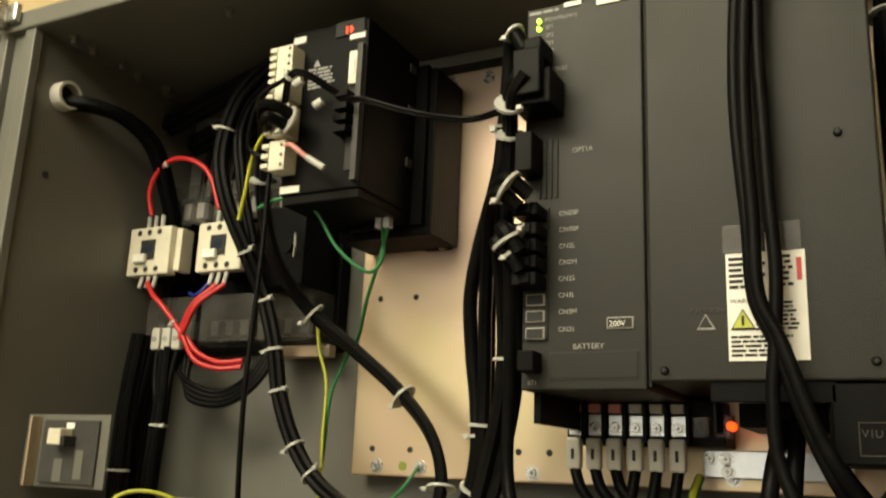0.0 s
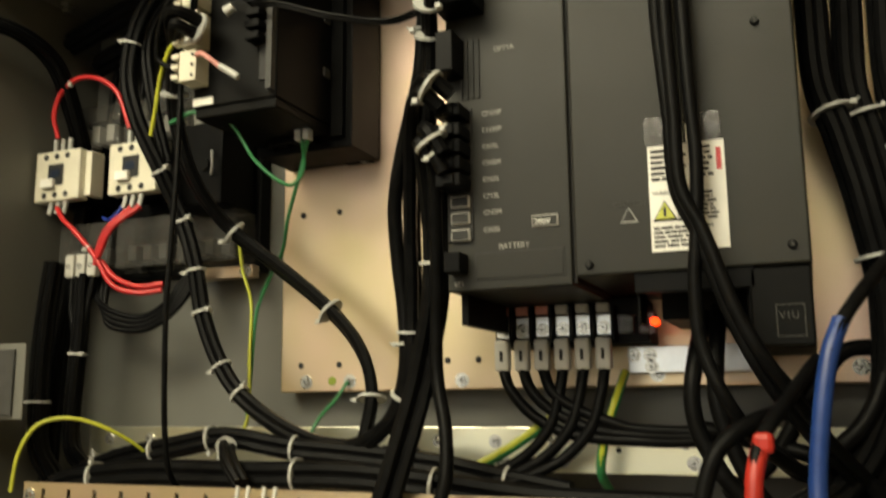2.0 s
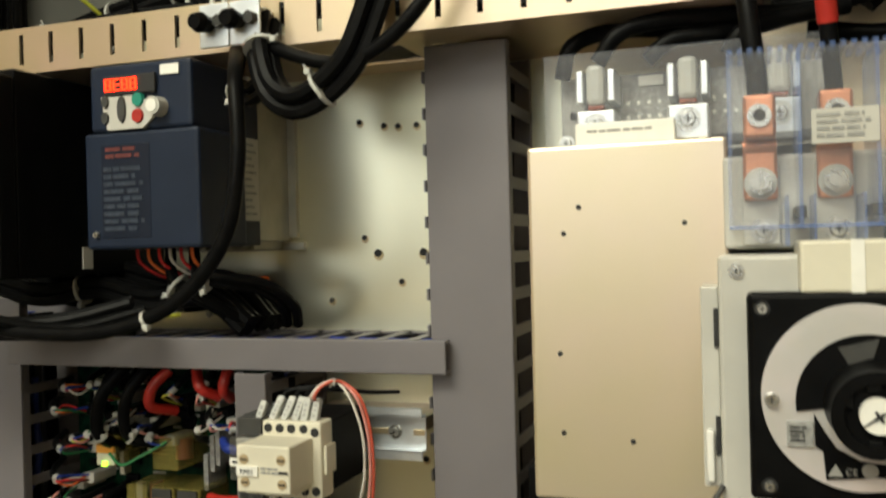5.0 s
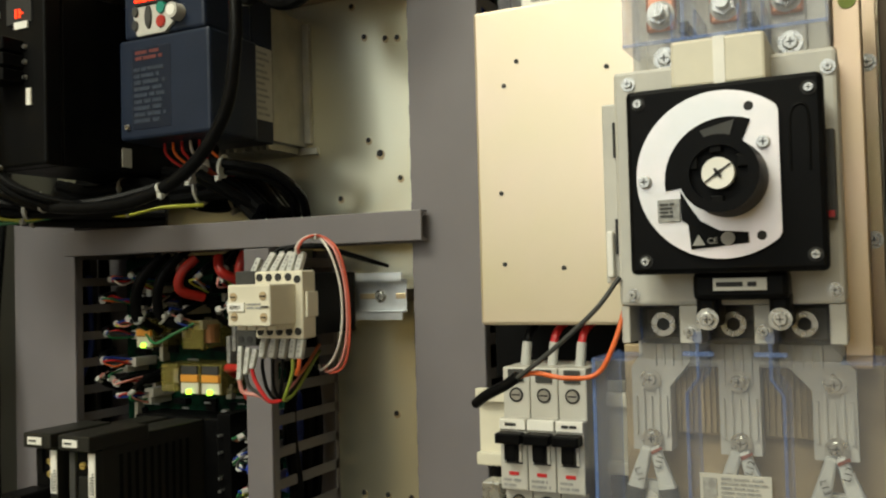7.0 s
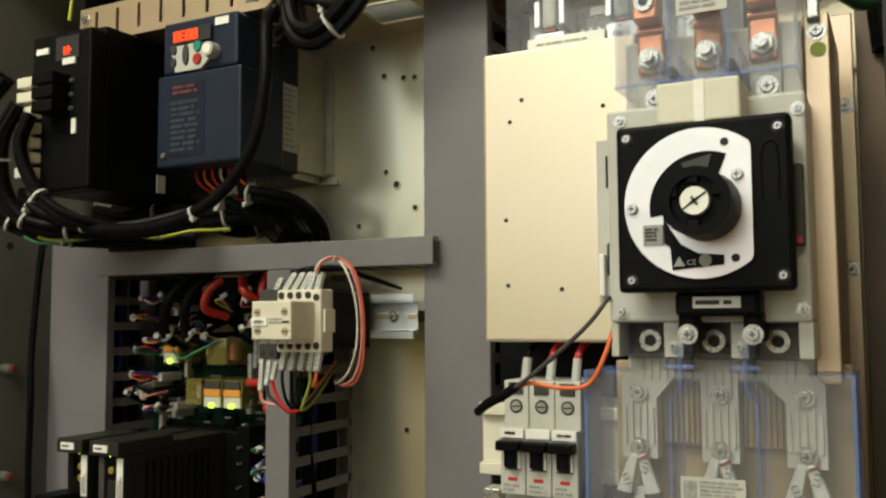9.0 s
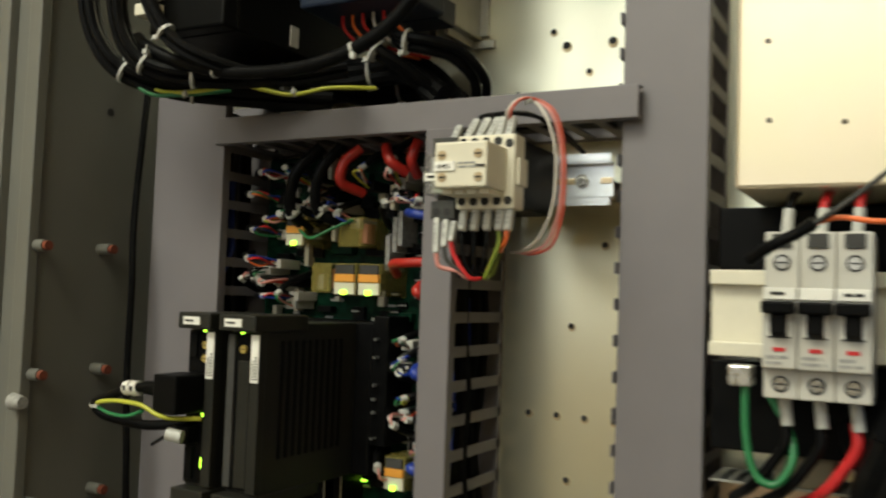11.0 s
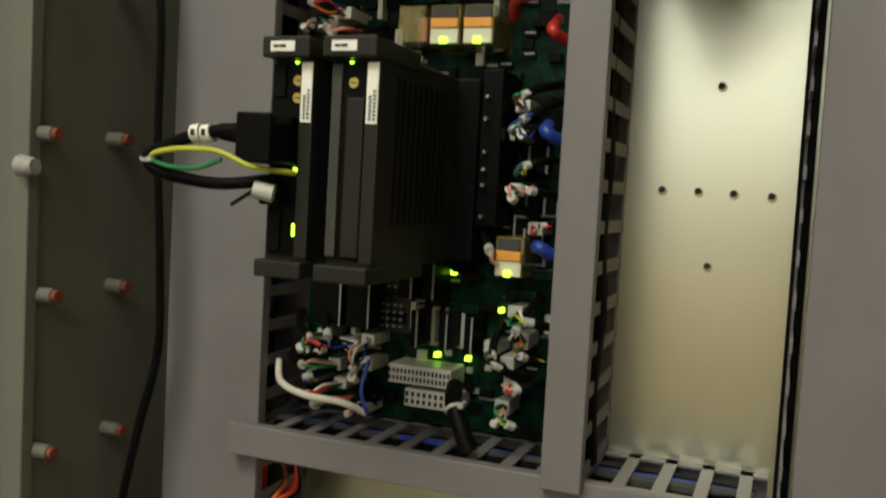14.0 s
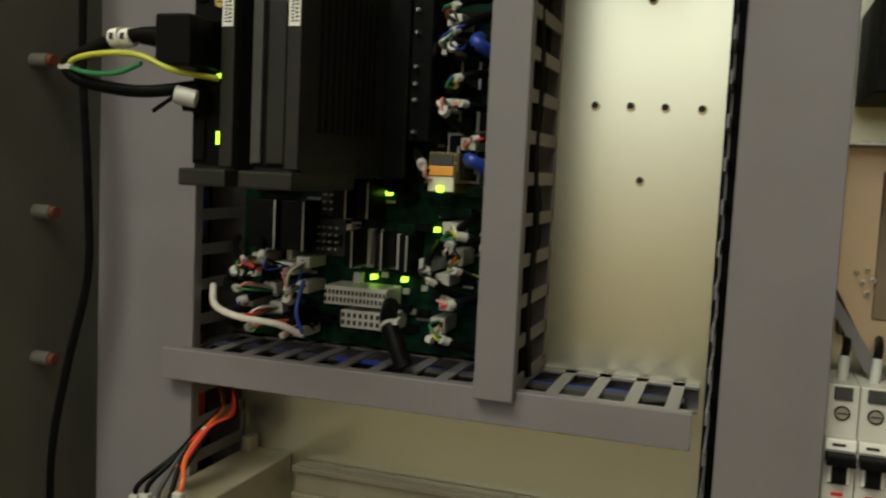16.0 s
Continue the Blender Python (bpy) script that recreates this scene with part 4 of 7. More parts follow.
def relay(x, z, w=0.021, h=0.026, live=True):
    r = part("relay", boxes((x, x + w, 0.66, 0.70, z, z + h), b=0.001), M_YCLEAR, pcb, "clear yellowed relay with orange tab" if live else "clear yellowed relay cover")
    if live:
        part("relay_tab", boxes((x + 0.001, x + w - 0.001, 0.6575, 0.661, z + h * 0.42, z + h * 0.66), b=0.0006), M_RELAY, r)
        part("relay_top", boxes((x + 0.002, x + w - 0.002, 0.658, 0.661, z + h * 0.68, z + h * 0.95)), M_GREYW, r)
        part("relay_label", boxes((x + 0.001, x + w - 0.001, 0.6585, 0.661, z + h * 0.05, z + h * 0.40)), M_CREAM, r)
        part("relay_light", boxes((x + w * 0.4, x + w * 0.62, 0.6565, 0.6578, z + 0.0008, z + 0.0045)), M_LEDG, r, "small lit green light")
    else:
        part("relay_coil", rod((x + w / 2, 0.685, z + 0.004), (x + w / 2, 0.685, z + h - 0.004), w * 0.3, 12), M_COPPER, r)
    return r


relay(-0.4755, 1.145), relay(-0.4525, 1.145), relay(-0.4985, 1.147, 0.019, 0.024, False)
relay(-0.5255, 1.184, 0.0185, 0.026), relay(-0.4735, 1.184, 0.023, 0.024, False), relay(-0.422, 0.998, 0.0185, 0.026)
for x, z in ((-0.472, 0.936), (-0.449, 0.936), (-0.427, 0.972), (-0.463, 0.995)):
    part("status_led", boxes((x - 0.0016, x + 0.0016, 0.694, 0.7, z - 0.0016, z + 0.0016)), M_LEDG, pcb, "small lit green light")
for x0, x1, z0, z1, n in ((-0.498, -0.452, 0.918, 0.931, 16), (-0.485, -0.447, 0.903, 0.915, 9)):
    tb = part("terminal_strip", boxes((x0, x1, 0.672, 0.70, z0, z1), b=0.0008), M_LGREY, pcb, "grey plug-in terminal strip")
    part("clamp_hole", boxes(*[(x0 + (k + 0.25) * (x1 - x0) / n, x0 + (k + 0.75) * (x1 - x0) / n, 0.6712, 0.6722, zz, zz + 0.003) for k in range(n) for zz in (z0 + 0.0022, z0 + 0.0072)]), M_INK, tb)
for x, flip in ((-0.4835, 1), (-0.4745, 0), (-0.4625, 1), (-0.4525, 0)):
    e = 0.0034 if flip else -0.0034
    part("card_socket", boxes((x - 0.0012, x + 0.0012, 0.692, 0.70, 0.943, 0.970), (min(x, x - e), max(x, x - e), 0.692, 0.70, 0.943, 0.9448), (min(x, x - e), max(x, x - e), 0.692, 0.70, 0.9682, 0.970)), M_LGREY if not flip else M_FADE, pcb, "pale card socket")
for x, z, w, h in ((-0.479, 0.957, 0.0055, 0.025), (-0.4575, 0.957, 0.0055, 0.025), (-0.487, 0.990, 0.010, 0.026), (-0.470, 0.990, 0.008, 0.024), (-0.546, 0.970, 0.022, 0.034), (-0.522, 0.970, 0.018, 0.034), (-0.548, 1.0, 0.020, 0.012), (-0.44, 0.957, 0.006, 0.024)):
    mo = part("black_module", boxes((x - w / 2, x + w / 2, 0.668, 0.70, z - h / 2, z + h / 2), b=0.0008), M_BLACK, pcb, "tall black plug-in module")
    part("module_edge", boxes((x + w / 2 - 0.0010, x + w / 2, 0.6672, 0.6682, z - h / 2, z + h / 2)), M_FADE, mo)
for k in range(34):
    x, z = rnd.uniform(-0.50, -0.392), rnd.choice((rnd.uniform(0.93, 1.01), rnd.uniform(1.12, 1.2)))
    chip = part("chip", boxes((x - 0.0042, x + 0.0042, 0.6965, 0.7, z - 0.0024, z + 0.0024)), M_BLACK, pcb)
    part("chip_print", boxes((x - 0.0036, x + 0.0036, 0.6961, 0.6966, z - 0.0006, z + 0.0008)), M_FADE, chip)
for x, z in ((-0.413, 1.030), (-0.398, 1.045), (-0.405, 1.012)):
    part("square_socket", boxes((x - 0.0075, x + 0.0075, 0.692, 0.70, z - 0.0075, z + 0.0075)), M_FADE, pcb, "pale framed chip socket")
    part("socket_chip", boxes((x - 0.0058, x + 0.0058, 0.690, 0.6925, z - 0.0058, z + 0.0058), b=0.0005), M_BLACK, pcb)
for x, z in ((-0.43, 1.195), (-0.425, 1.20), (-0.436, 1.18)):
    part("tall_chip", boxes((x - 0.002, x + 0.002, 0.675, 0.70, z - 0.014, z + 0.014), b=0.0005), M_FADE, pcb)
for x, z in ((-0.505, 0.962), (-0.5, 0.99)):
    part("pin_header", boxes((x - 0.013, x + 0.012, 0.692, 0.70, z - 0.013, z + 0.013)), M_INK, pcb)
    part("pins", boxes(*[(x - 0.009 + i * 0.005, x - 0.0075 + i * 0.005, 0.688, 0.692, z - 0.009 + j * 0.005, z - 0.0075 + j * 0.005) for i in range(4) for j in range(4)]), M_SINK, pcb)
for z in (1.112, 1.098, 1.077, 1.066, 1.056, 1.036):
    part("bright_pin", rod((-0.432, 0.66, z), (-0.432, 0.655, z), 0.0012, 8), M_SCREW, pcb, "", True)
part("black_connector", boxes((-0.437, -0.423, 0.66, 0.70, 1.03, 1.13), b=0.001), M_BLACK, pcb)
for z in (1.075, 1.047, 1.02):
    part("chip_socket", boxes((-0.412, -0.399, 0.69, 0.70, z - 0.008, z + 0.008), b=0.0006), M_BLACK, pcb)
    part("socket_frame", boxes((-0.4125, -0.411, 0.6885, 0.69, z - 0.009, z + 0.009), (-0.40, -0.3985, 0.6885, 0.69, z - 0.009, z + 0.009)), M_FADE, pcb)


def plugged_wires(x, z, dx, dz, colours, seed, sleeve=M_TIE):
    """A small harness that ends in a pale plug on the board, its marker sleeve and loose coloured wires."""
    r_ = random.Random(seed)
    h = thing("plugged_harness", (x, 0.66, z), "short harness with white marker sleeve and coloured wires", "wire harness", "board harnesses")
    part("plug", boxes((x - 0.005, x + 0.005, 0.672, 0.699, z - 0.004, z + 0.004), b=0.0007), r_.choice((M_LGREY, M_BLACK, M_TIE)), h)
    mid = Vector((x + dx * 0.45, 0.652, z + dz * 0.45))
    end = Vector((x + dx, 0.668, z + dz))
    for c in colours:
        j = lambda s: Vector((r_.uniform(-s, s), r_.uniform(-s, s), r_.uniform(-s, s)))
        part("wire", tube(bmesh.new(), [Vector((x, 0.674, z)) + j(0.003), Vector((x + dx * 0.2, 0.655, z + dz * 0.2)) + j(0.005), mid + j(0.0015), end + j(0.002)], 0.0009, 6, 5), c, h, smooth=True)
    way = (end - mid).normalized()
    part("sleeve", rod(mid - way * 0.002, mid + way * r_.uniform(0.002, 0.005), r_.uniform(0.0022, 0.0032), 12), sleeve, h, "white printed marker sleeve", True)
    part("jacket", tube(bmesh.new(), [mid + way * 0.004, (mid + end) / 2 + Vector((0, -0.002, 0)), end, end + way * 0.015 + Vector((0, 0.012, 0))], 0.0029, 8, 5), M_CABLE, h, smooth=True)
    return h


WR = [M_WIREW, M_RED, M_ORANGE, M_YELLOW, M_GREEN, M_BLUEW, M_PINK, M_GREYW]
rnd = random.Random(9)
for x, z, dx, dz in ((-0.535, 1.245, -0.03, 0.004), (-0.545, 1.225, -0.028, 0.006), (-0.53, 1.21, -0.03, -0.012), (-0.54, 1.195, -0.028, 0.01), (-0.545, 1.17, -0.025, 0.004), (-0.53, 1.155, -0.03, -0.004), (-0.525, 1.143, -0.034, 0.002),
                     (-0.51, 1.235, -0.01, 0.03), (-0.49, 1.225, 0.004, 0.035), (-0.455, 1.235, 0.012, 0.03), (-0.425, 1.235, 0.014, 0.026), (-0.41, 1.22, 0.024, 0.0), (-0.413, 1.108, 0.012, 0.018), (-0.416, 1.09, 0.02, 0.012),
                     (-0.412, 1.066, 0.025, 0.004), (-0.405, 1.055, 0.02, 0.0), (-0.40, 1.03, 0.018, 0.004), (-0.41, 0.975, 0.025, -0.008), (-0.405, 0.955, 0.022, -0.004), (-0.425, 0.95, 0.02, -0.014), (-0.41, 0.925, 0.026, 0.002), (-0.415, 0.912, 0.024, -0.006),
                     (-0.535, 0.94, -0.03, 0.006), (-0.54, 0.925, -0.028, -0.004), (-0.535, 0.912, -0.03, -0.006), (-0.525, 0.902, -0.034, -0.004), (-0.55, 0.945, -0.02, -0.014), (-0.515, 0.945, 0.004, -0.03)):
    plugged_wires(x, z, dx + rnd.uniform(-0.006, 0.006), dz + rnd.uniform(-0.009, 0.009), rnd.sample(WR, 4), int(x * -1e4 + z * 1e5))
for k in range(26):
    x, z = ((rnd.uniform(-0.568, -0.515), rnd.uniform(1.135, 1.25)), (rnd.uniform(-0.51, -0.40), rnd.uniform(1.20, 1.25)), (rnd.uniform(-0.565, -0.515), rnd.uniform(0.895, 0.945)), (rnd.uniform(-0.418, -0.392), rnd.uniform(0.905, 1.115)))[k % 4]
    plugged_wires(x, z, rnd.uniform(-0.02, 0.02), rnd.uniform(-0.018, 0.02), rnd.sample([M_WIREW, M_BLUEW, M_CABLE, M_CABLE, M_GREYW, M_PINK, M_GREEN], 3), 700 + k)


def board_cable(pts, r, material, label, ties=()):
    return cable("board_cable", pts, r, material, label, "cable", ties, group="board cables")


board_cable([(-0.452, 0.655, 1.262), (-0.462, 0.648, 1.25), (-0.466, 0.65, 1.235), (-0.458, 0.67, 1.228)], 0.0042, M_REDT, "thick red wires rising into the duct")
board_cable([(-0.428, 0.655, 1.262), (-0.42, 0.648, 1.25), (-0.412, 0.66, 1.242)], 0.0042, M_REDT, "thick red wires rising into the duct")
board_cable([(-0.40, 0.655, 1.265), (-0.402, 0.65, 1.25), (-0.405, 0.665, 1.24)], 0.0042, M_REDT, "thick red wires rising into the duct")
board_cable([(-0.382, 0.64, 1.172), (-0.40, 0.64, 1.171), (-0.414, 0.648, 1.17), (-0.42, 0.665, 1.163)], 0.0036, M_REDT, "thick red wires to a board plug")
board_cable([(-0.382, 0.65, 1.145), (-0.388, 0.64, 1.15), (-0.39, 0.66, 1.16)], 0.0036, M_REDT, "thick red wires to a board plug")
board_cable([(-0.382, 0.645, 1.206), (-0.395, 0.643, 1.208), (-0.406, 0.655, 1.21)], 0.0036, M_BLUEW, "blue wires to a board plug")
board_cable([(-0.382, 0.65, 1.085), (-0.389, 0.643, 1.09), (-0.392, 0.66, 1.095)], 0.004, M_BLUEW, "blue wires to a board plug")
board_cable([(-0.382, 0.65, 1.015), (-0.39, 0.645, 1.02), (-0.396, 0.665, 1.018)], 0.004, M_BLUEW, "blue wires to a board plug")
board_cable([(-0.49, 0.655, 1.265), (-0.505, 0.645, 1.245), (-0.512, 0.645, 1.225), (-0.513, 0.65, 1.21), (-0.51, 0.67, 1.198)], 0.005, M_CABLE, "thick black cable with a printed sleeve", (0.75,))
board_cable([(-0.47, 0.655, 1.265), (-0.482, 0.645, 1.245), (-0.487, 0.645, 1.225), (-0.485, 0.65, 1.21), (-0.47, 0.665, 1.203)], 0.0045, M_CABLE, "thick black cable with a printed sleeve", (0.75,))
board_cable([(-0.505, 0.65, 1.197), (-0.49, 0.645, 1.190), (-0.475, 0.65, 1.197), (-0.46, 0.66, 1.206)], 0.0012, M_GREEN, "thin green wire across the board")
board_cable([(-0.425, 0.64, 0.888), (-0.433, 0.643, 0.903), (-0.441, 0.65, 0.915), (-0.447, 0.668, 0.922)], 0.0058, M_CABLE, "thick black cable rising from the duct", (0.6,))
board_cable([(-0.578, 0.66, 0.925), (-0.568, 0.648, 0.913), (-0.545, 0.642, 0.908), (-0.52, 0.648, 0.905), (-0.508, 0.66, 0.897)], 0.0024, M_WIREW, "pale grey cable looping over the plugs")
board_cable([(-0.505, 0.655, 0.935), (-0.506, 0.648, 0.915), (-0.502, 0.65, 0.9)], 0.0014, M_BLUEW, "thin blue wire over the plugs")
for k in range(7):
    x = -0.545 + 0.045 * k if k < 4 else -0.34 + 0.018 * (k - 4)
    board_cable([(x - 0.02, 0.69, 0.869), (x + 0.005, 0.675, 0.873), (x + 0.03, 0.685, 0.87), (x + 0.05, 0.69, 0.869)], 0.0022, (M_CABLE, M_BLUEW, M_GREYW)[k % 3], "wires lying inside the duct")
for k in range(7):
    z = 0.90 + k * 0.05
    board_cable([(-0.363 - 0.001 * k, 0.66, z - 0.03), (-0.3635, 0.67, z), (-0.366, 0.68, z + 0.035), (-0.365, 0.665, z + 0.06)], 0.0042, (M_BLUEW, M_BLUEW, M_CABLE, M_BLUEW)[k % 4], "blue wires running up inside the duct")

# ---- lower left: the two controller modules ----
def module(x0, x1, label):
    m = thing("controller_module", (x0, 0.545, 1.0), label, "controller", "controller modules")
    part("case", boxes((x0 + 0.001, x1 - 0.001, 0.553, 0.665, 1.005, 1.124), b=0.001), M_AMP, m)
    part("top_hood", boxes((x0, x1, 0.540, 0.60, 1.1185, 1.130), b=0.0012), M_AMP, m)
    part("foot", boxes((x0, x1, 0.540, 0.62, 0.998, 1.0075), b=0.0012), M_AMP, m)
    part("hood_label", boxes((x0 + 0.006, x0 + 0.021, 0.539, 0.5402, 1.1215, 1.127)), M_WHITE, m, "white printed label")
    bars(m, x0 + 0.008, x0 + 0.019, 1.123, 1.1255, 0.539, 1, M_INK, 31)
    part("side_strip", boxes((x1 - 0.0085, x1 - 0.0005, 0.547, 0.554, 1.009, 1.118), b=0.0005), M_AMP, m)
    part("serial_label", boxes((x1 - 0.0075, x1 - 0.001, 0.5462, 0.5472, 1.084, 1.1165)), M_WHITE, m, "tall white serial label")
    bm = bmesh.new()
    for k in range(8):
        box(bm, x1 - 0.006, x1 - 0.0045, 0.5457, 0.5463, 1.086 + k * 0.0017, 1.0868 + k * 0.0017)
        box(bm, x1 - 0.0035, x1 - 0.002, 0.5457, 0.5463, 1.086 + k * 0.0021, 1.087 + k * 0.0021)
    part("print", bm, M_INK, m)
    return m


def key_light(m, x, z, w, h, material=None):
    part("status_led", boxes((x - w, x + w, 0.5495, 0.554, z - h, z + h)), material or M_LEDG, m, "small lit green light")


ma = module(-0.524, -0.4945, "charcoal controller module with dials and a black plug")
part("face", boxes((-0.5225, -0.503, 0.551, 0.5535, 1.01, 1.117)), M_BLACK, ma)
for z in (1.107, 1.0975):
    d_ = part("rotary_switch", rod((-0.506, 0.5515, z), (-0.506, 0.549, z), 0.0028, 16), M_GOLD, ma, "small brass rotary switch")
    part("switch_slot", boxes((-0.5078, -0.5042, 0.5485, 0.5491, z - 0.0003, z + 0.0003)), M_INK, d_)
for z0, z1 in ((1.098, 1.116), (1.012, 1.035)):
    part("jack", boxes((-0.521, -0.514, 0.549, 0.552, z0, z1), b=0.0006), M_DARKSH, ma)
key_light(ma, -0.508, 1.117, 0.0006, 0.0006), key_light(ma, -0.5045, 1.058, 0.0022, 0.0012), key_light(ma, -0.5045, 1.0245, 0.0018, 0.0035)
part("bus_plug", boxes((-0.527, -0.5055, 0.522, 0.552, 1.060, 1.087), b=0.0015), M_BLACK, ma, "black bus plug")
part("lower_jack", boxes((-0.5225, -0.510, 0.54, 0.552, 1.038, 1.05), b=0.001), M_BLACK, ma)
mb_ = module(-0.4865, -0.4545, "charcoal controller module with a tall hinged flap")
part("face", boxes((-0.485, -0.4635, 0.551, 0.5535, 1.01, 1.117)), M_DARKSH, mb_)
part("flap", boxes((-0.475, -0.4645, 0.5485, 0.5515, 1.0115, 1.098), b=0.0008), M_AMP, mb_)
part("face_strip", boxes((-0.4845, -0.4785, 0.5485, 0.5515, 1.0115, 1.116), b=0.0006), M_GREYW, mb_)
d_ = part("rotary_switch", rod((-0.4715, 0.5515, 1.106), (-0.4715, 0.549, 1.106), 0.0028, 16), M_GOLD, mb_, "small brass rotary switch")
part("switch_slot", boxes((-0.4733, -0.4697, 0.5485, 0.5491, 1.1057, 1.1063)), M_INK, d_)
key_light(mb_, -0.474, 1.117, 0.0006, 0.0006)
part("vent_rib", boxes(*[(-0.4556, -0.4548, 0.57 + k * 0.008, 0.573 + k * 0.008, 1.03, 1.112) for k in range(10)]), M_DARKSH, mb_)
solid("module_base", boxes((-0.535, -0.44, 0.665, 0.70, 1.005, 1.125), b=0.002), M_BLACK, (-0.49, 0.665, 1.005), "black mounting base behind the controller modules", "mounting base")

bc = cable("bus_cable", [(-0.52, 0.53, 1.076), (-0.536, 0.527, 1.077), (-0.558, 0.526, 1.073), (-0.577, 0.526, 1.066), (-0.589, 0.528, 1.061), (-0.584, 0.53, 1.054), (-0.57, 0.535, 1.05), (-0.546, 0.54, 1.048), (-0.517, 0.548, 1.052)], 0.0036, M_CABLE, "black bus cable looping back from its plug", ties=(0.52,))
part("boot", rod((-0.525, 0.53, 1.0755), (-0.540, 0.528, 1.0765), 0.0062, 14, 0.0045), M_BLACK, bc, "black moulded boot", True)
for x in (-0.5445, -0.5515):
    sl = part("marker_sleeve", rod((x, 0.527, 1.0755), (x - 0.0055, 0.527, 1.0745), 0.0052, 16), M_WHITE, bc, "white printed marker sleeve", True)
    part("print", boxes((x - 0.004, x - 0.0015, 0.5214, 0.522, 1.0735, 1.077)), M_INK, sl)
cable("earth_wire", [(-0.588, 0.527, 1.061), (-0.575, 0.522, 1.064), (-0.557, 0.52, 1.066), (-0.535, 0.52, 1.065), (-0.517, 0.524, 1.058), (-0.503, 0.545, 1.056)], 0.0016, M_YELLOW, "thin yellow and green earth wire", "wire")
cable("earth_wire", [(-0.588, 0.527, 1.060), (-0.57, 0.524, 1.056), (-0.55, 0.522, 1.056), (-0.535, 0.522, 1.061)], 0.0014, M_GREEN, "thin green earth wire", "wire")
wt = solid("marker_sleeve", rod((-0.519, 0.53, 1.046), (-0.509, 0.534, 1.044), 0.0048, 14), M_TIE, (-0.515, 0.53, 1.045), "white printed sleeve on a module wire", "wire marker", smooth=True)
part("wire_end", rod((-0.5205, 0.53, 1.0445), (-0.533, 0.53, 1.037), 0.0012, 8), M_CABLE, wt)

# ---- DIN rail, contactor and relay ----
rl = thing("din_rail", (-0.3, 0.63, 1.21), "short bright zinc DIN rail on a stand-off", "mounting rail")
part("rail", boxes((-0.352, -0.240, 0.6375, 0.6387, 1.2165, 1.2385), (-0.352, -0.240, 0.63, 0.6385, 1.2155, 1.2167), (-0.352, -0.240, 0.63, 0.6385, 1.2383, 1.2395), (-0.352, -0.240, 0.63, 0.6312, 1.2103, 1.2160), (-0.352, -0.240, 0.63, 0.6312, 1.239, 1.2447)), M_BRIGHT, rl)
part("standoff", boxes((-0.345, -0.25, 0.639, 0.7165, 1.223, 1.232)), M_ZINC, rl)
part("slot", boxes((-0.279, -0.266, 0.6366, 0.6376, 1.2255, 1.2295), (-0.2485, -0.2405, 0.6366, 0.6376, 1.2255, 1.2295), b=0.0004), M_ZINC, rl)
screw(rl, -0.2615, 0.6372, 1.2275, 0.0032)
ct = thing("contactor", (-0.3, 0.533, 1.2), "cream contactor with auxiliary block and marked wires", "contactor")
part("body", boxes((-0.316, -0.2785, 0.576, 0.6295, 1.203, 1.246), b=0.001), M_DARKSH, ct, "dark grey contactor body")
part("main_front", boxes((-0.3172, -0.2777, 0.561, 0.577, 1.2015, 1.2475), b=0.0014), M_CREAM, ct)
part("side_catch", boxes((-0.2777, -0.2757, 0.564, 0.577, 1.216, 1.233), b=0.0006), M_CREAM, ct)
part("auxiliary_block", boxes((-0.3178, -0.2832, 0.533, 0.5615, 1.2115, 1.2388), b=0.0012), M_CREAM, ct, "cream auxiliary contact block")
part("block_skirt", boxes(*[(-0.3165 + k * 0.0082, -0.3095 + k * 0.0082, 0.541, 0.5615, 1.2085, 1.2118) for k in range(4)], b=0.0005), M_CREAM, ct)
for x, z in ((-0.3127, 1.2308), (-0.2887, 1.2312), (-0.3122, 1.2177), (-0.2883, 1.2174)):
    w = part("screw_well", rod((x, 0.5325, z), (x, 0.536, z), 0.0029, 14), M_BROWN, ct)
    part("screw_slot", boxes((x - 0.002, x + 0.002, 0.5319, 0.5326, z - 0.0004, z + 0.0004)), M_INK, w)
part("name_tag", boxes((-0.3172, -0.3035, 0.5318, 0.5333, 1.2215, 1.2270)), M_WHITE, ct, "white marker tag")
words("lettering", "KM51", -0.3148, 0.5315, 1.2228, 0.0036, M_INK, ct)
bars(ct, -0.302, -0.288, 1.2225, 1.227, 0.533, 2, M_FADE, 41)
part("trip_mark", boxes((-0.290, -0.2845, 0.5322, 0.533, 1.2235, 1.2248)), M_INK, ct)
for x, z in ((-0.3129, 1.2063), (-0.3049, 1.2063), (-0.297, 1.2063), (-0.2889, 1.2063), (-0.2815, 1.2065), (-0.3128, 1.2432), (-0.3049, 1.2432), (-0.2972, 1.2432), (-0.2889, 1.2432), (-0.2815, 1.2415)):
    part("screw_well", rod((x, 0.5605, z), (x, 0.563, z), 0.0027, 14), M_INK, ct)
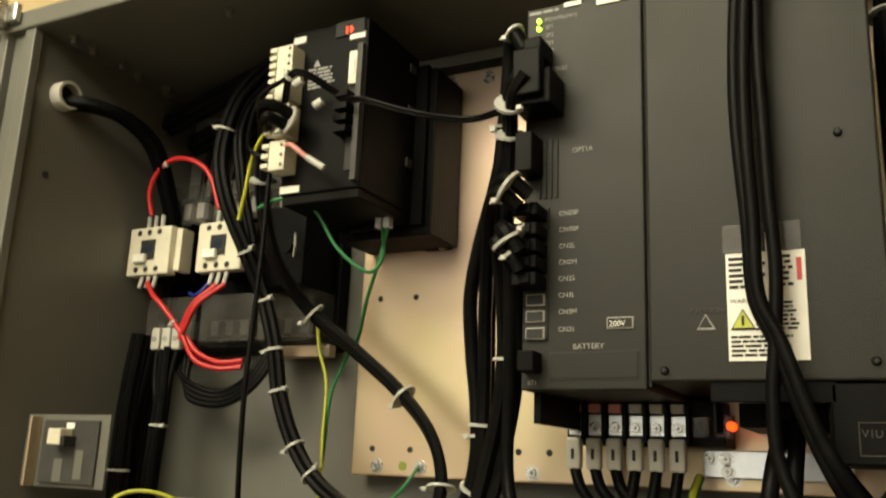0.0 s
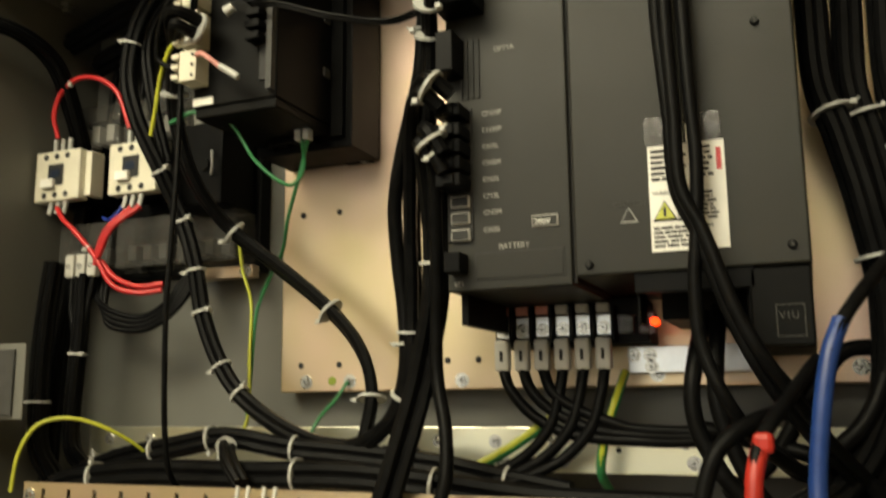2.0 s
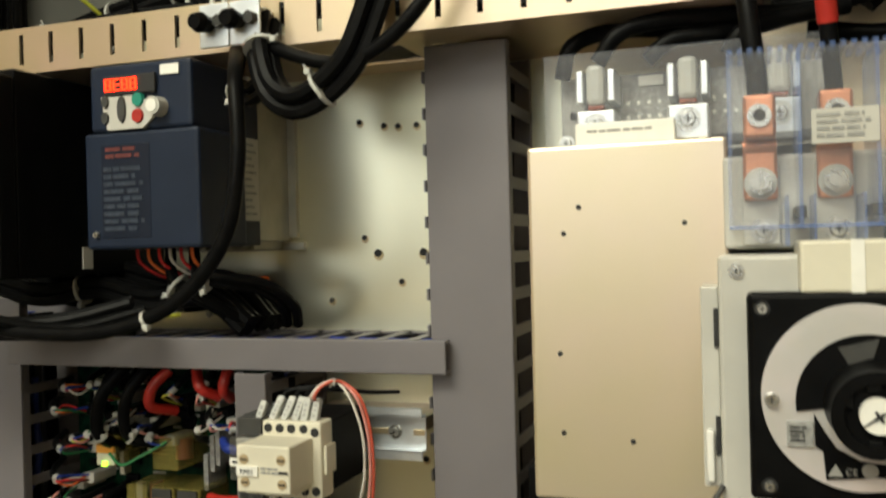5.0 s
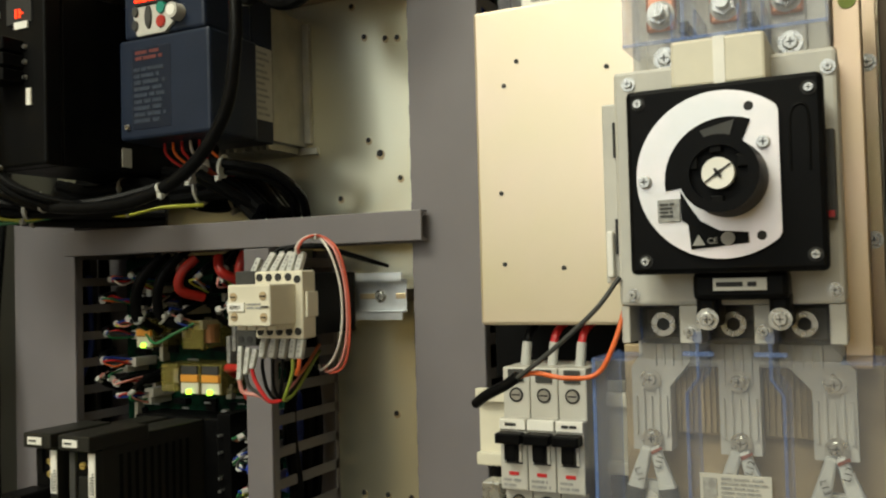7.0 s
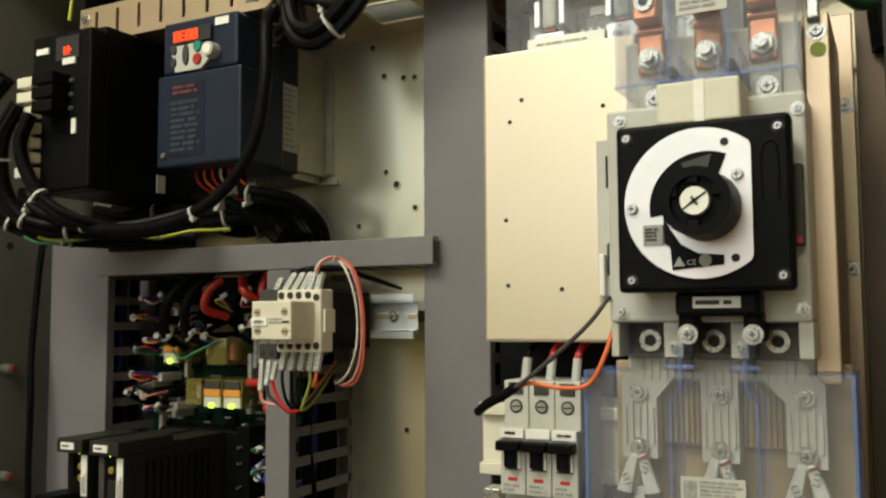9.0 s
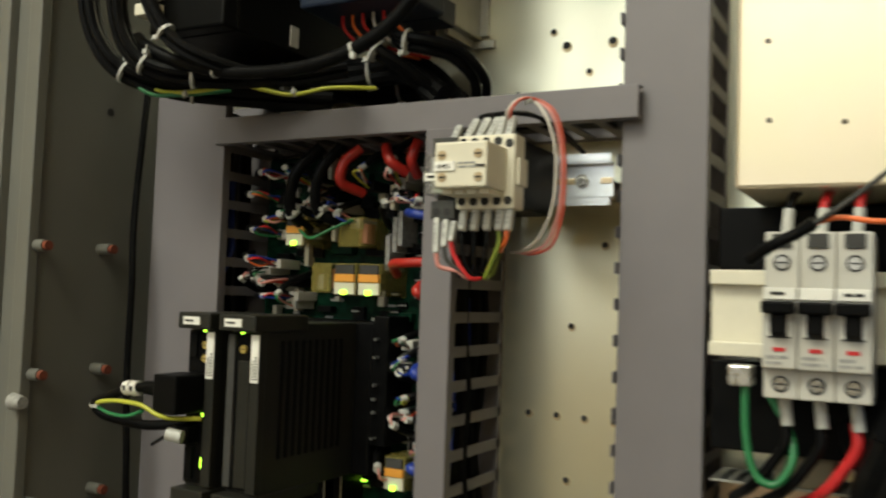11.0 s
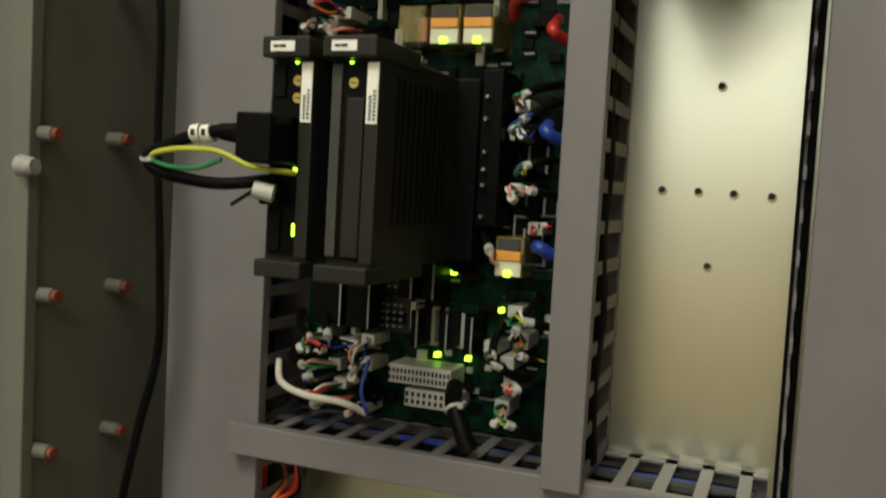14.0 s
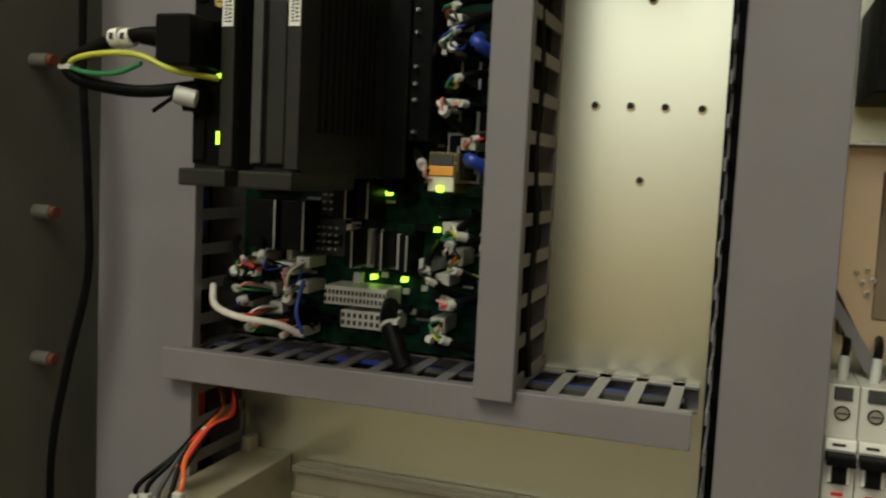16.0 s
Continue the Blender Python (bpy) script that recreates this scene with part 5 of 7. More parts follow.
def sleeve(parent, p0, p1, w, s):
    """A flat printed wire sleeve from p0 to p1 with its lettering running along it."""
    p0, p1 = Vector(p0), Vector(p1)
    d = p1 - p0
    m = Matrix.Translation(p0) @ (Matrix((d.normalized().cross(Vector((0, 1, 0))).normalized(), -d.normalized().cross(Vector((0, 1, 0))).normalized().cross(d.normalized()), d.normalized())).transposed().to_4x4())
    bm = boxes((-w / 2, w / 2, -w / 2, w / 2, 0, d.length), b=w * 0.22)
    bm.transform(m)
    sl = part("wire_sleeve", bm, M_TIE, parent, "white printed wire sleeve")
    n = max(2, len(s))
    bm = bmesh.new()
    for k in range(n):
        z = d.length * (0.16 + 0.66 * k / n)
        for sy in (-1, 1):
            box(bm, -w * 0.22, w * 0.2, sy * w * 0.5 - 0.0002, sy * w * 0.5 + 0.0002, z, z + d.length * 0.42 / n)
    bm.transform(m)
    part("print", bm, M_FADE, sl)
    return sl
for k, (x, s) in enumerate(((-0.3127, "L311"), (-0.3043, "L312"), (-0.296, "L313"), (-0.2878, "24H"), (-0.2819, "OHC"))):
    sleeve(ct, (x, 0.566, 1.2015), (x + 0.0004, 0.5615, 1.1880), 0.0048, s)
    xu = (-0.3128, -0.3049, -0.2972, -0.291, -0.2843)[k]
    lean = (0.003, 0.003, 0.0018, 0.0004, 0.0)[k]
    sleeve(ct, (xu, 0.566, 1.2465), (xu + lean, 0.5745 - 0.002 * (k > 2), 1.2598), 0.0048, s)
    part("wire", tube(bmesh.new(), [(x, 0.5625, 1.189), (x + 0.001, 0.561, 1.180), (x * 0.5 - 0.152 + 0.0012 * k, 0.562, 1.166 + 0.001 * (k % 2)), (-0.302 + 0.0015 * k, 0.566, 1.1592 + 0.002 * (k % 3)), (-0.303 + 0.001 * k, 0.585, 1.165), (-0.325, 0.65, 1.185)] if k < 4 else [(x, 0.562, 1.189), (-0.2828, 0.562, 1.182), (-0.2885, 0.567, 1.177), (-0.298, 0.59, 1.178), (-0.325, 0.65, 1.19)], 0.0013, 8, 6), (M_CABLE, M_CABLE, M_CABLE, M_EARTH, M_ORANGE)[k], ct, smooth=True)
    if k < 3:
        part("wire", tube(bmesh.new(), [(xu + lean, 0.574, 1.259), (xu + lean + 0.004, 0.578, 1.2635), (-0.281 + 0.002 * k, 0.588, 1.265 - 0.001 * k), (-0.272 + 0.002 * k, 0.61, 1.258), (-0.268, 0.66, 1.25)], 0.0014, 8, 5), M_CABLE, ct, smooth=True)
rr_ = thing("interface_relay", (-0.328, 0.56, 1.195), "narrow grey interface relay with a lit green light", "relay")
part("body", boxes((-0.3373, -0.3192, 0.572, 0.63, 1.196, 1.2485), b=0.001), M_GREYW, rr_)
for zz in (1.196, 1.2365):
    part("terminal_step", boxes((-0.3365, -0.3195, 0.564, 0.573, zz, zz + 0.0115), b=0.0008), M_GREYW, rr_)
part("clear_relay", boxes((-0.3386, -0.3205, 0.558, 0.573, 1.2105, 1.237), b=0.001), M_SMOKE, rr_, "clear relay cover")
part("relay_core", boxes((-0.3365, -0.3225, 0.562, 0.573, 1.212, 1.2355), b=0.001), M_LGREY, rr_)
part("paper_label", boxes((-0.338, -0.322, 0.5572, 0.5582, 1.2195, 1.2245)), M_WHITE, rr_, "small white paper label")
bars(rr_, -0.336, -0.3235, 1.2207, 1.2234, 0.5572, 1, M_INK, 43)
part("status_led", boxes((-0.3272, -0.3246, 0.5565, 0.558, 1.2160, 1.2200)), M_LEDG, rr_, "small lit green light")
for x in (-0.332, -0.3245):
    for z, yy in ((1.2005, 0.5635), (1.243, 0.5655)):
        part("terminal", rod((x, yy, z), (x, yy + 0.002, z), 0.0024, 12), M_INK, rr_)
for k, (p0, p1, s) in enumerate((((-0.3292, 0.56, 1.196), (-0.3252, 0.553, 1.1735), "MCC24"), ((-0.3225, 0.56, 1.195), (-0.3205, 0.554, 1.1775), "OV"), ((-0.3178, 0.562, 1.194), (-0.3170, 0.556, 1.181), "MCC"))):
    sleeve(rr_, p0, p1, 0.0036, s)
    q = Vector(p1)
    part("wire", tube(bmesh.new(), [q, q + Vector((0.002, 0.001, -0.008)), (-0.3125 + k * 0.002, 0.558, 1.163), (-0.3055 + k * 0.001, 0.561, 1.1585), (-0.302, 0.575, 1.162), (-0.325, 0.64, 1.18)], 0.0014, 8, 6), (M_PINK, M_GREYW, M_RED)[k], rr_, smooth=True)
sleeve(rr_, (-0.3232, 0.568, 1.2465), (-0.322, 0.574, 1.2565), 0.0044, "OV")
for o, m, w in ((0.0, M_WIREW, "white"), (0.0056, M_REDO, "red"), (0.0036, M_PINK, "pink")):
    cable("control_wire", [(-0.2885 + o * 0.4, 0.572, 1.258), (-0.2857 + o * 0.4, 0.566, 1.2625), (-0.2795 + o * 0.3, 0.566, 1.2688), (-0.2728 + o * 0.5, 0.5737, 1.2702), (-0.2625 + o, 0.574, 1.257 + o * 0.5), (-0.2575 + o, 0.577, 1.234), (-0.2600 + o * 1.1, 0.581, 1.207 - o), (-0.2695 + o * 1.4, 0.585, 1.187 - o), (-0.283 + o * 1.2, 0.59, 1.178 - o * 0.4), (-0.302 + o, 0.615, 1.178)], 0.0009, m, "thin " + w + " control wire arching over the contactor", "wire", ties=(0.33,) if w == "white" else ())

# ---- right bay: zinc box, fuse block, breakers ----
zb = solid("zinc_box", boxes((-0.150, -0.045, 0.566, 0.716, 1.2105, 1.4025), b=0.002), M_ZINCB, (-0.1, 0.566, 1.21), "yellow zinc plated sheet steel cover box", "cover box")
for x, z in ((-0.122, 1.369), (-0.1305, 1.355), (-0.067, 1.359), (-0.134, 1.290), (-0.133, 1.247), (-0.096, 1.244), (-0.125, 1.385)):
    if z != 1.385:
        hole(zb, x, 0.566, z, 0.0014, False)
fb = thing("fuse_block", (-0.11, 0.56, 1.40), "fuse block under a clear cover with white sleeved lugs", "fuse block")
part("base", boxes((-0.145, 0.009, 0.640, 0.70, 1.4035, 1.452), b=0.0015), M_FADE, fb)
part("foot", boxes((-0.145, 0.009, 0.64, 0.716, 1.4035, 1.412)), M_LGREY, fb)
for name, bb in (("front_cover", (-0.1468, 0.0108, 0.600, 0.6015, 1.4030, 1.4588)), ("side_cover", (-0.1468, -0.1453, 0.6015, 0.66, 1.4030, 1.4573)), ("top_cover", (-0.1468, 0.0108, 0.6015, 0.66, 1.4573, 1.4588))):
    part(name, boxes(bb), M_CLEAR, fb, "clear plastic cover")
part("marker_strip", boxes((-0.1278, -0.0725, 0.592, 0.5988, 1.4032, 1.4174), b=0.001), M_WHITE, fb, "white marker strip")
bars(fb, -0.121, -0.076, 1.4112, 1.4138, 0.592, 1, M_FADE, 51)
for x in (-0.1190, -0.0668, -0.0183):
    part("lug_sleeve", boxes((x - 0.0056, x + 0.0056, 0.611, 0.620, 1.4300, 1.4545), b=0.0035), M_TIE, fb, "white lug sleeve")
    part("lug_collar", boxes((x - 0.0050, x + 0.0050, 0.613, 0.619, 1.4275, 1.4305), b=0.001), M_RUST, fb, "brown sleeve end")
    for sx in (-1, 1):
        part("clamp_cheek", boxes((x + sx * 0.0092 - 0.0022, x + sx * 0.0092 + 0.0022, 0.612, 0.640, 1.4320, 1.4510), b=0.0008), M_BRIGHT, fb, "bright clamp cheek")
    part("terminal_plate", boxes((x - 0.0112, x + 0.0112, 0.612, 0.640, 1.4075, 1.4270), b=0.001), M_BRIGHT, fb)
    screw(fb, x, 0.612, 1.4185, 0.0046)
for k in range(14):
    x, z = -0.1035 + (k % 4) * 0.0062 + (0.050 if k > 7 else 0), 1.4255 + (k // 4 % 2) * 0.0085
    part("base_dot", rod((x, 0.6402, z), (x, 0.6392, z), 0.0012, 8), M_WHITE, fb)
part("paper_label", boxes((-0.0970, -0.0825, 0.6385, 0.6402, 1.4440, 1.4500)), M_WHITE, fb, "small white paper label")
part("dark_slot", rod((-0.1370, 0.6402, 1.4285), (-0.1370, 0.639, 1.4285), 0.0026, 14), M_INK, fb)
screw(fb, -0.134, 0.6, 1.4075, 0.003)

mr = solid("breaker_rail", boxes((-0.168, -0.02, 0.600, 0.604, 1.119, 1.167), (-0.168, -0.02, 0.594, 0.6005, 1.1595, 1.168), (-0.168, -0.02, 0.594, 0.6005, 1.119, 1.127), (-0.16, -0.03, 0.604, 0.716, 1.135, 1.15), b=0.0008), M_CREAM, (-0.1, 0.6, 1.12), "dull plated mounting rail behind the breakers", "mounting rail")
for k in range(3):
    x0 = -0.1325 + k * 0.0171
    x1 = x0 + 0.0167
    xm = (x0 + x1) / 2
    mc = thing("circuit_breaker", (x0, 0.548, 1.10), "light grey miniature circuit breaker with black toggle", "circuit breaker", "miniature breakers")
    part("body", boxes((x0, x1, 0.556, 0.60, 1.101, 1.1865), b=0.0008), M_LGREY, mc)
    part("nose", boxes((x0, x1, 0.549, 0.557, 1.1165, 1.1575), b=0.001), M_LGREY, mc)
    part("marker_slot", boxes((x0 + 0.0004, x1 - 0.0004, 0.5475, 0.5502, 1.1515, 1.1575), b=0.0004), M_WHITE, mc, "white marker strip")
    if k != 1:
        bars(mc, x0 + 0.004, x1 - 0.003, 1.1532, 1.156, 0.5475, 1, M_INK, 60 + k)
    part("toggle_well", boxes((x0 + 0.003, x1 - 0.003, 0.5485, 0.5502, 1.132, 1.150)), M_INK, mc)
    tg = part("toggle", boxes((x0 + 0.0005, x1 - 0.0005, 0.539, 0.5485, 1.1445, 1.1505), (x0 + 0.0045, x1 - 0.0045, 0.543, 0.55, 1.134, 1.1445), b=0.001), M_BLACK, mc, "black toggle")
    part("toggle_side", boxes((x0 + 0.003, x0 + 0.0045, 0.5475, 0.55, 1.133, 1.144), (x1 - 0.0045, x1 - 0.003, 0.5475, 0.55, 1.133, 1.144)), M_WHITE, mc)
    part("red_flag", boxes((xm - 0.003, xm + 0.003, 0.5485, 0.5493, 1.1253, 1.1273)), M_RED, mc, "red state flag")
    bars(mc, x0 + 0.002, x1 - 0.003, 1.118, 1.124, 0.549, 2, M_FADE, 70 + k)
    for z in (1.1705, 1.1085):
        w = part("screw_well", rod((xm, 0.5555, z), (xm, 0.559, z), 0.0043, 18), M_INK, mc)
        part("screw_head", rod((xm, 0.5553, z), (xm, 0.557, z), 0.0032, 14), M_SCREW, w, "steel terminal screw")
        part("screw_slot", boxes((xm - 0.0025, xm + 0.0025, 0.5546, 0.5554, z - 0.0004, z + 0.0004)), M_INK, w)
    part("terminal_mouth", boxes((x0 + 0.0035, x1 - 0.0035, 0.5548, 0.5562, 1.178, 1.1855), b=0.0004), M_GREYW, mc)
    part("lower_sleeve", rod((xm, 0.572, 1.102), (xm + 0.002, 0.57, 1.086), 0.0032, 12), M_TIE, mc, "white wire sleeve", True)
    part("upper_sleeve", rod((xm, 0.572, 1.186), (xm + 0.001, 0.574, 1.2), 0.0030, 12), M_TIE, mc, "white wire sleeve", True)
    part("wire", tube(bmesh.new(), [(xm, 0.572, 1.09), (xm + 0.001, 0.571, 1.078), (xm - 0.006, 0.572, 1.065), (xm - 0.016, 0.575, 1.052), (xm - 0.03, 0.6, 1.04)], 0.003, 8), (M_CABLE, M_CABLE, M_RED)[k], mc, smooth=True)
    part("wire", tube(bmesh.new(), [(xm, 0.574, 1.196), (xm + 0.002, 0.58, 1.207), (xm + 0.004, 0.62, 1.215), (xm + 0.01, 0.69, 1.21)], 0.0024, 8), (M_CABLE, M_RED, M_RED)[k], mc, smooth=True)
cable("test_lead", [(-0.049, 0.512, 1.238), (-0.060, 0.505, 1.222), (-0.081, 0.503, 1.203), (-0.100, 0.506, 1.189), (-0.107, 0.508, 1.185)], 0.0013, M_GREYW, "grey lead bent from the switch to a heat-shrink joint", "wire")
cable("joint_sleeve", [(-0.104, 0.508, 1.187), (-0.112, 0.51, 1.182), (-0.124, 0.512, 1.176), (-0.134, 0.52, 1.170)], 0.0029, M_CABLE, "black heat-shrink joint on thin leads", "wire joint")
cable("test_lead", [(-0.106, 0.51, 1.186), (-0.094, 0.508, 1.189), (-0.078, 0.507, 1.187), (-0.062, 0.51, 1.189), (-0.053, 0.512, 1.204), (-0.047, 0.52, 1.228)], 0.0013, M_ORANGE, "orange lead curving from the joint to the switch", "wire")
cable("earth_wire", [(-0.144, 0.572, 1.108), (-0.143, 0.57, 1.08), (-0.138, 0.568, 1.06), (-0.128, 0.568, 1.055), (-0.120, 0.57, 1.066), (-0.121, 0.575, 1.08), (-0.132, 0.58, 1.10)], 0.0022, M_GREEN, "green and yellow earth wire hanging in a loop", "wire")
solid("side_clip", boxes((-0.152, -0.140, 0.565, 0.58, 1.105, 1.116), b=0.001), M_SCREW, (-0.146, 0.57, 1.105), "small plated earth clip beside the breakers", "clip")

# ---- right bay: main switch ----
sw = thing("main_switch", (0.0, 0.503, 1.24), "light grey main breaker with black plate and silver rotary dial", "main switch")
part("body", boxes((-0.0495, 0.0553, 0.513, 0.655, 1.2235, 1.3425), b=0.002), M_LGREY, sw)
part("terminal_floor", boxes((-0.0495, 0.0553, 0.541, 0.655, 1.2045, 1.2235), b=0.001), M_LGREY, sw)
for x0, x1 in ((-0.0495, -0.0450), (-0.0203, -0.0098), (0.0147, 0.0236), (0.0480, 0.0553)):
    part("terminal_wall", boxes((x0, x1, 0.515, 0.541, 1.2045, 1.2235), b=0.0008), M_LGREY, sw)
part("lower_step", boxes((-0.049, 0.053, 0.546, 0.65, 1.19, 1.206), b=0.002), M_LGREY, sw)
part("upper_step", boxes((-0.047, 0.052, 0.546, 0.65, 1.345, 1.39), b=0.002), M_LGREY, sw)
body_parts = set(sw.children_recursive)
pt = part("plate", boxes((-0.041, 0.0495, 0.503, 0.516, 1.239, 1.330), b=0.0025), M_BLACK, sw, "black square plate")
part("plate_skirt", boxes((-0.036, 0.045, 0.516, 0.540, 1.244, 1.326)), M_BLACK, sw)
# the silver dial with a flat on its right side
bm = bmesh.new()
n, cx, cz, rr0 = 64, 0.004, 1.2855, 0.0398
out = []
for k in range(n):
    a = 2 * math.pi * k / n
    out.append((min(cx + rr0 * math.cos(a), 0.0303), cz + rr0 * math.sin(a)))
fr = [bm.verts.new((x, 0.5005, z)) for x, z in out]
bk_ = [bm.verts.new((x, 0.5032, z)) for x, z in out]
bm.faces.new(fr), bm.faces.new(bk_[::-1])
for k in range(n):
    bm.faces.new((fr[k], bk_[k], bk_[(k + 1) % n], fr[(k + 1) % n]))
bmesh.ops.recalc_face_normals(bm, faces=bm.faces[:])
M_DIAL = mat("brushed_silver_dial", (0.70, 0.70, 0.70), 0.34, 0.55, 0.05, 20, 0.02, 300, (0.85, 0.78, 0.80))
dl_ = part("dial", bm, M_DIAL, sw, "brushed silver dial plate")
HX, HZ = 0.0072, 1.2832
arc = [(HX + r * math.cos(radians(a)), HZ + r * math.sin(radians(a))) for r, span in ((0.0292, range(68, 196, 8)), (0.017, range(188, 60, -8))) for a in span]
part("dial_window", prism(arc, 0.4995, 0.5006), M_BLACK, dl_, "black curved window")
part("state_mark", prism([(HX - 0.012, HZ + 0.0235), (HX + 0.004, HZ + 0.0275), (HX + 0.0015, HZ + 0.0195), (HX - 0.008, HZ + 0.0165)], 0.4988, 0.4996), M_GREYW, dl_)
part("mark_field", prism([(-0.0148, 1.2785), (-0.0145, 1.2645), (-0.0115, 1.2625), (-0.0105, 1.2505), (0.0158, 1.2528), (0.0158, 1.2578), (0.003, 1.259), (-0.006, 1.2640), (-0.011, 1.2715)], 0.4995, 0.5006), M_BLACK, dl_, "black printed field")
triangle(dl_, -0.0068, 0.4994, 1.2523, 0.006, M_PRINT, "earth_triangle")
words("lettering", "CE", -0.0030, 0.4992, 1.2530, 0.0040, M_PRINT, dl_)
part("round_mark", rod((0.0065, 0.4996, 1.2552), (0.0065, 0.4988, 1.2552), 0.0032, 20), M_PRINT, dl_)
part("square_mark", boxes((-0.0258, -0.0150, 0.4992, 0.5006, 1.264, 1.2750), b=0.0004), M_FADE, dl_)
bars(dl_, -0.0245, -0.0165, 1.266, 1.2735, 0.4992, 4, M_GREYW, 81)
hb = part("hub", rod((HX, 0.5000, HZ), (HX, 0.4775, HZ), 0.0182, 40, 0.0174), M_BLACK, sw, "black drive hub", True)
part("hub_ring", ring(bmesh.new(), (HX, 0.4735, HZ), (0, 1, 0), 0.0174, 0.0126, 0.006, 36), M_BLACK, hb)
for dx, dz in ((-0.0012, 0.0122), (-0.0118, 0.0052), (0.0105, 0.0052), (-0.001, -0.0125)):
    part("hub_key", boxes((HX + dx - 0.0028, HX + dx + 0.0028, 0.4745, 0.479, HZ + dz - 0.0028, HZ + dz + 0.0028), b=0.0006), M_DARKSH, hb)
pin = part("spindle", rod((HX, 0.479, HZ), (HX, 0.472, HZ), 0.0070, 28), M_WHITE, hb, "white spindle end", True)
bm = boxes((-0.0068, 0.0068, -0.0004, 0.0004, -0.0003, 0.0003), (-0.0022, 0.0022, -0.0005, 0.0004, -0.0006, 0.0006), (-0.0006, 0.0006, -0.0005, 0.0004, -0.0024, 0.0024))
bm.transform(Matrix.Translation((HX, 0.4718, HZ)) @ pose(0, 0, 0, 0, -35, 0))
part("spindle_slot", bm, M_INK, pin)
for x, z in ((-0.0345, 1.323), (0.0435, 1.3225), (-0.033, 1.2455), (0.044, 1.2465)):
    part("plate_hole", rod((x, 0.5026, z), (x, 0.504, z), 0.0034, 16), M_INK, pt)
    screw(sw, x, 0.5035, z, 0.0024, M_SCREW, False)
for x, z in ((-0.0315, 1.284), (0.0235, 1.299)):
    screw(sw, x, 0.5003, z, 0.0032, M_SCREW, False)
for x, z in ((0.0175, 1.3165), (0.0215, 1.256)):
    part("dial_hole", rod((x, 0.5002, z), (x, 0.501, z), 0.0022, 14), M_INK, dl_)
part("plate_rib", tube(bmesh.new(), [(0.035, 0.503, 1.285), (0.0352, 0.5028, 1.31), (0.039, 0.5026, 1.3155), (0.043, 0.5028, 1.311), (0.0433, 0.503, 1.285)], 0.0006, 6), M_DARKSH, pt)
part("lock_bracket", boxes((-0.013, 0.031, 0.512, 0.541, 1.226, 1.2395), (-0.0125, -0.002, 0.516, 0.541, 1.212, 1.23), (0.0215, 0.0315, 0.516, 0.541, 1.212, 1.23), b=0.0025), M_BLACK, sw, "black bracket below the plate")
part("type_label", boxes((-0.003, 0.0215, 0.5108, 0.5122, 1.2305, 1.2365)), M_LGREY, sw, "pale type label")
bars(sw, -0.0015, 0.0205, 1.2315, 1.2355, 0.5108, 1, M_INK, 83)
for x in (-0.007, 0.0265):
    screw(sw, x, 0.516, 1.2165, 0.0036)
# seat the plate, dial and bracket on the body's front
SEAT = Matrix.Translation((0.069, -0.015, 1.241)) @ Matrix.Diagonal((0.9655, 1.0, 0.9655, 1.0)) @ Matrix.Translation((-0.069, 0.0, -1.241))
for ob in set(sw.children_recursive) - body_parts:
    ob.data.transform(Matrix.Translation(-ORIGIN[sw]) @ SEAT @ Matrix.Translation(ORIGIN[sw]))
for x, z in ((-0.0425, 1.2290), (0.0510, 1.2300), (-0.0150, 1.2105), (0.0192, 1.2105), (0.0515, 1.3330), (-0.0415, 1.3355)):
    screw(sw, x, 0.513 if z > 1.22 else 0.515, z, 0.0023)
part("foam_pad", boxes((-0.0155, 0.0268, 0.490, 0.545, 1.3262, 1.3485), b=0.0015), M_CREAM, sw, "yellowed foam spacer with tape")
part("tape", boxes((0.004, 0.0092, 0.4895, 0.4902, 1.3262, 1.3485)), M_WHITE, sw)
part("side_board", boxes((-0.0578, -0.0497, 0.520, 0.55, 1.235, 1.328), b=0.0008), M_LGREY, sw, "clear side terminal strip")
for z in (1.30, 1.25):
    part("side_slot", boxes((-0.0520, -0.0499, 0.5185, 0.5202, z, z + 0.018)), M_INK, sw)
part("side_sleeve", boxes((-0.0562, -0.0528, 0.5155, 0.5205, 1.238, 1.262), b=0.001), M_WHITE, sw, "white printed wire sleeve")
part("right_strip", boxes((0.0488, 0.0535, 0.503, 0.515, 1.262, 1.303), b=0.0006), M_GREYW, sw)
part("red_print", boxes((0.0495, 0.0525, 0.5024, 0.503, 1.263, 1.266)), M_RED, sw)
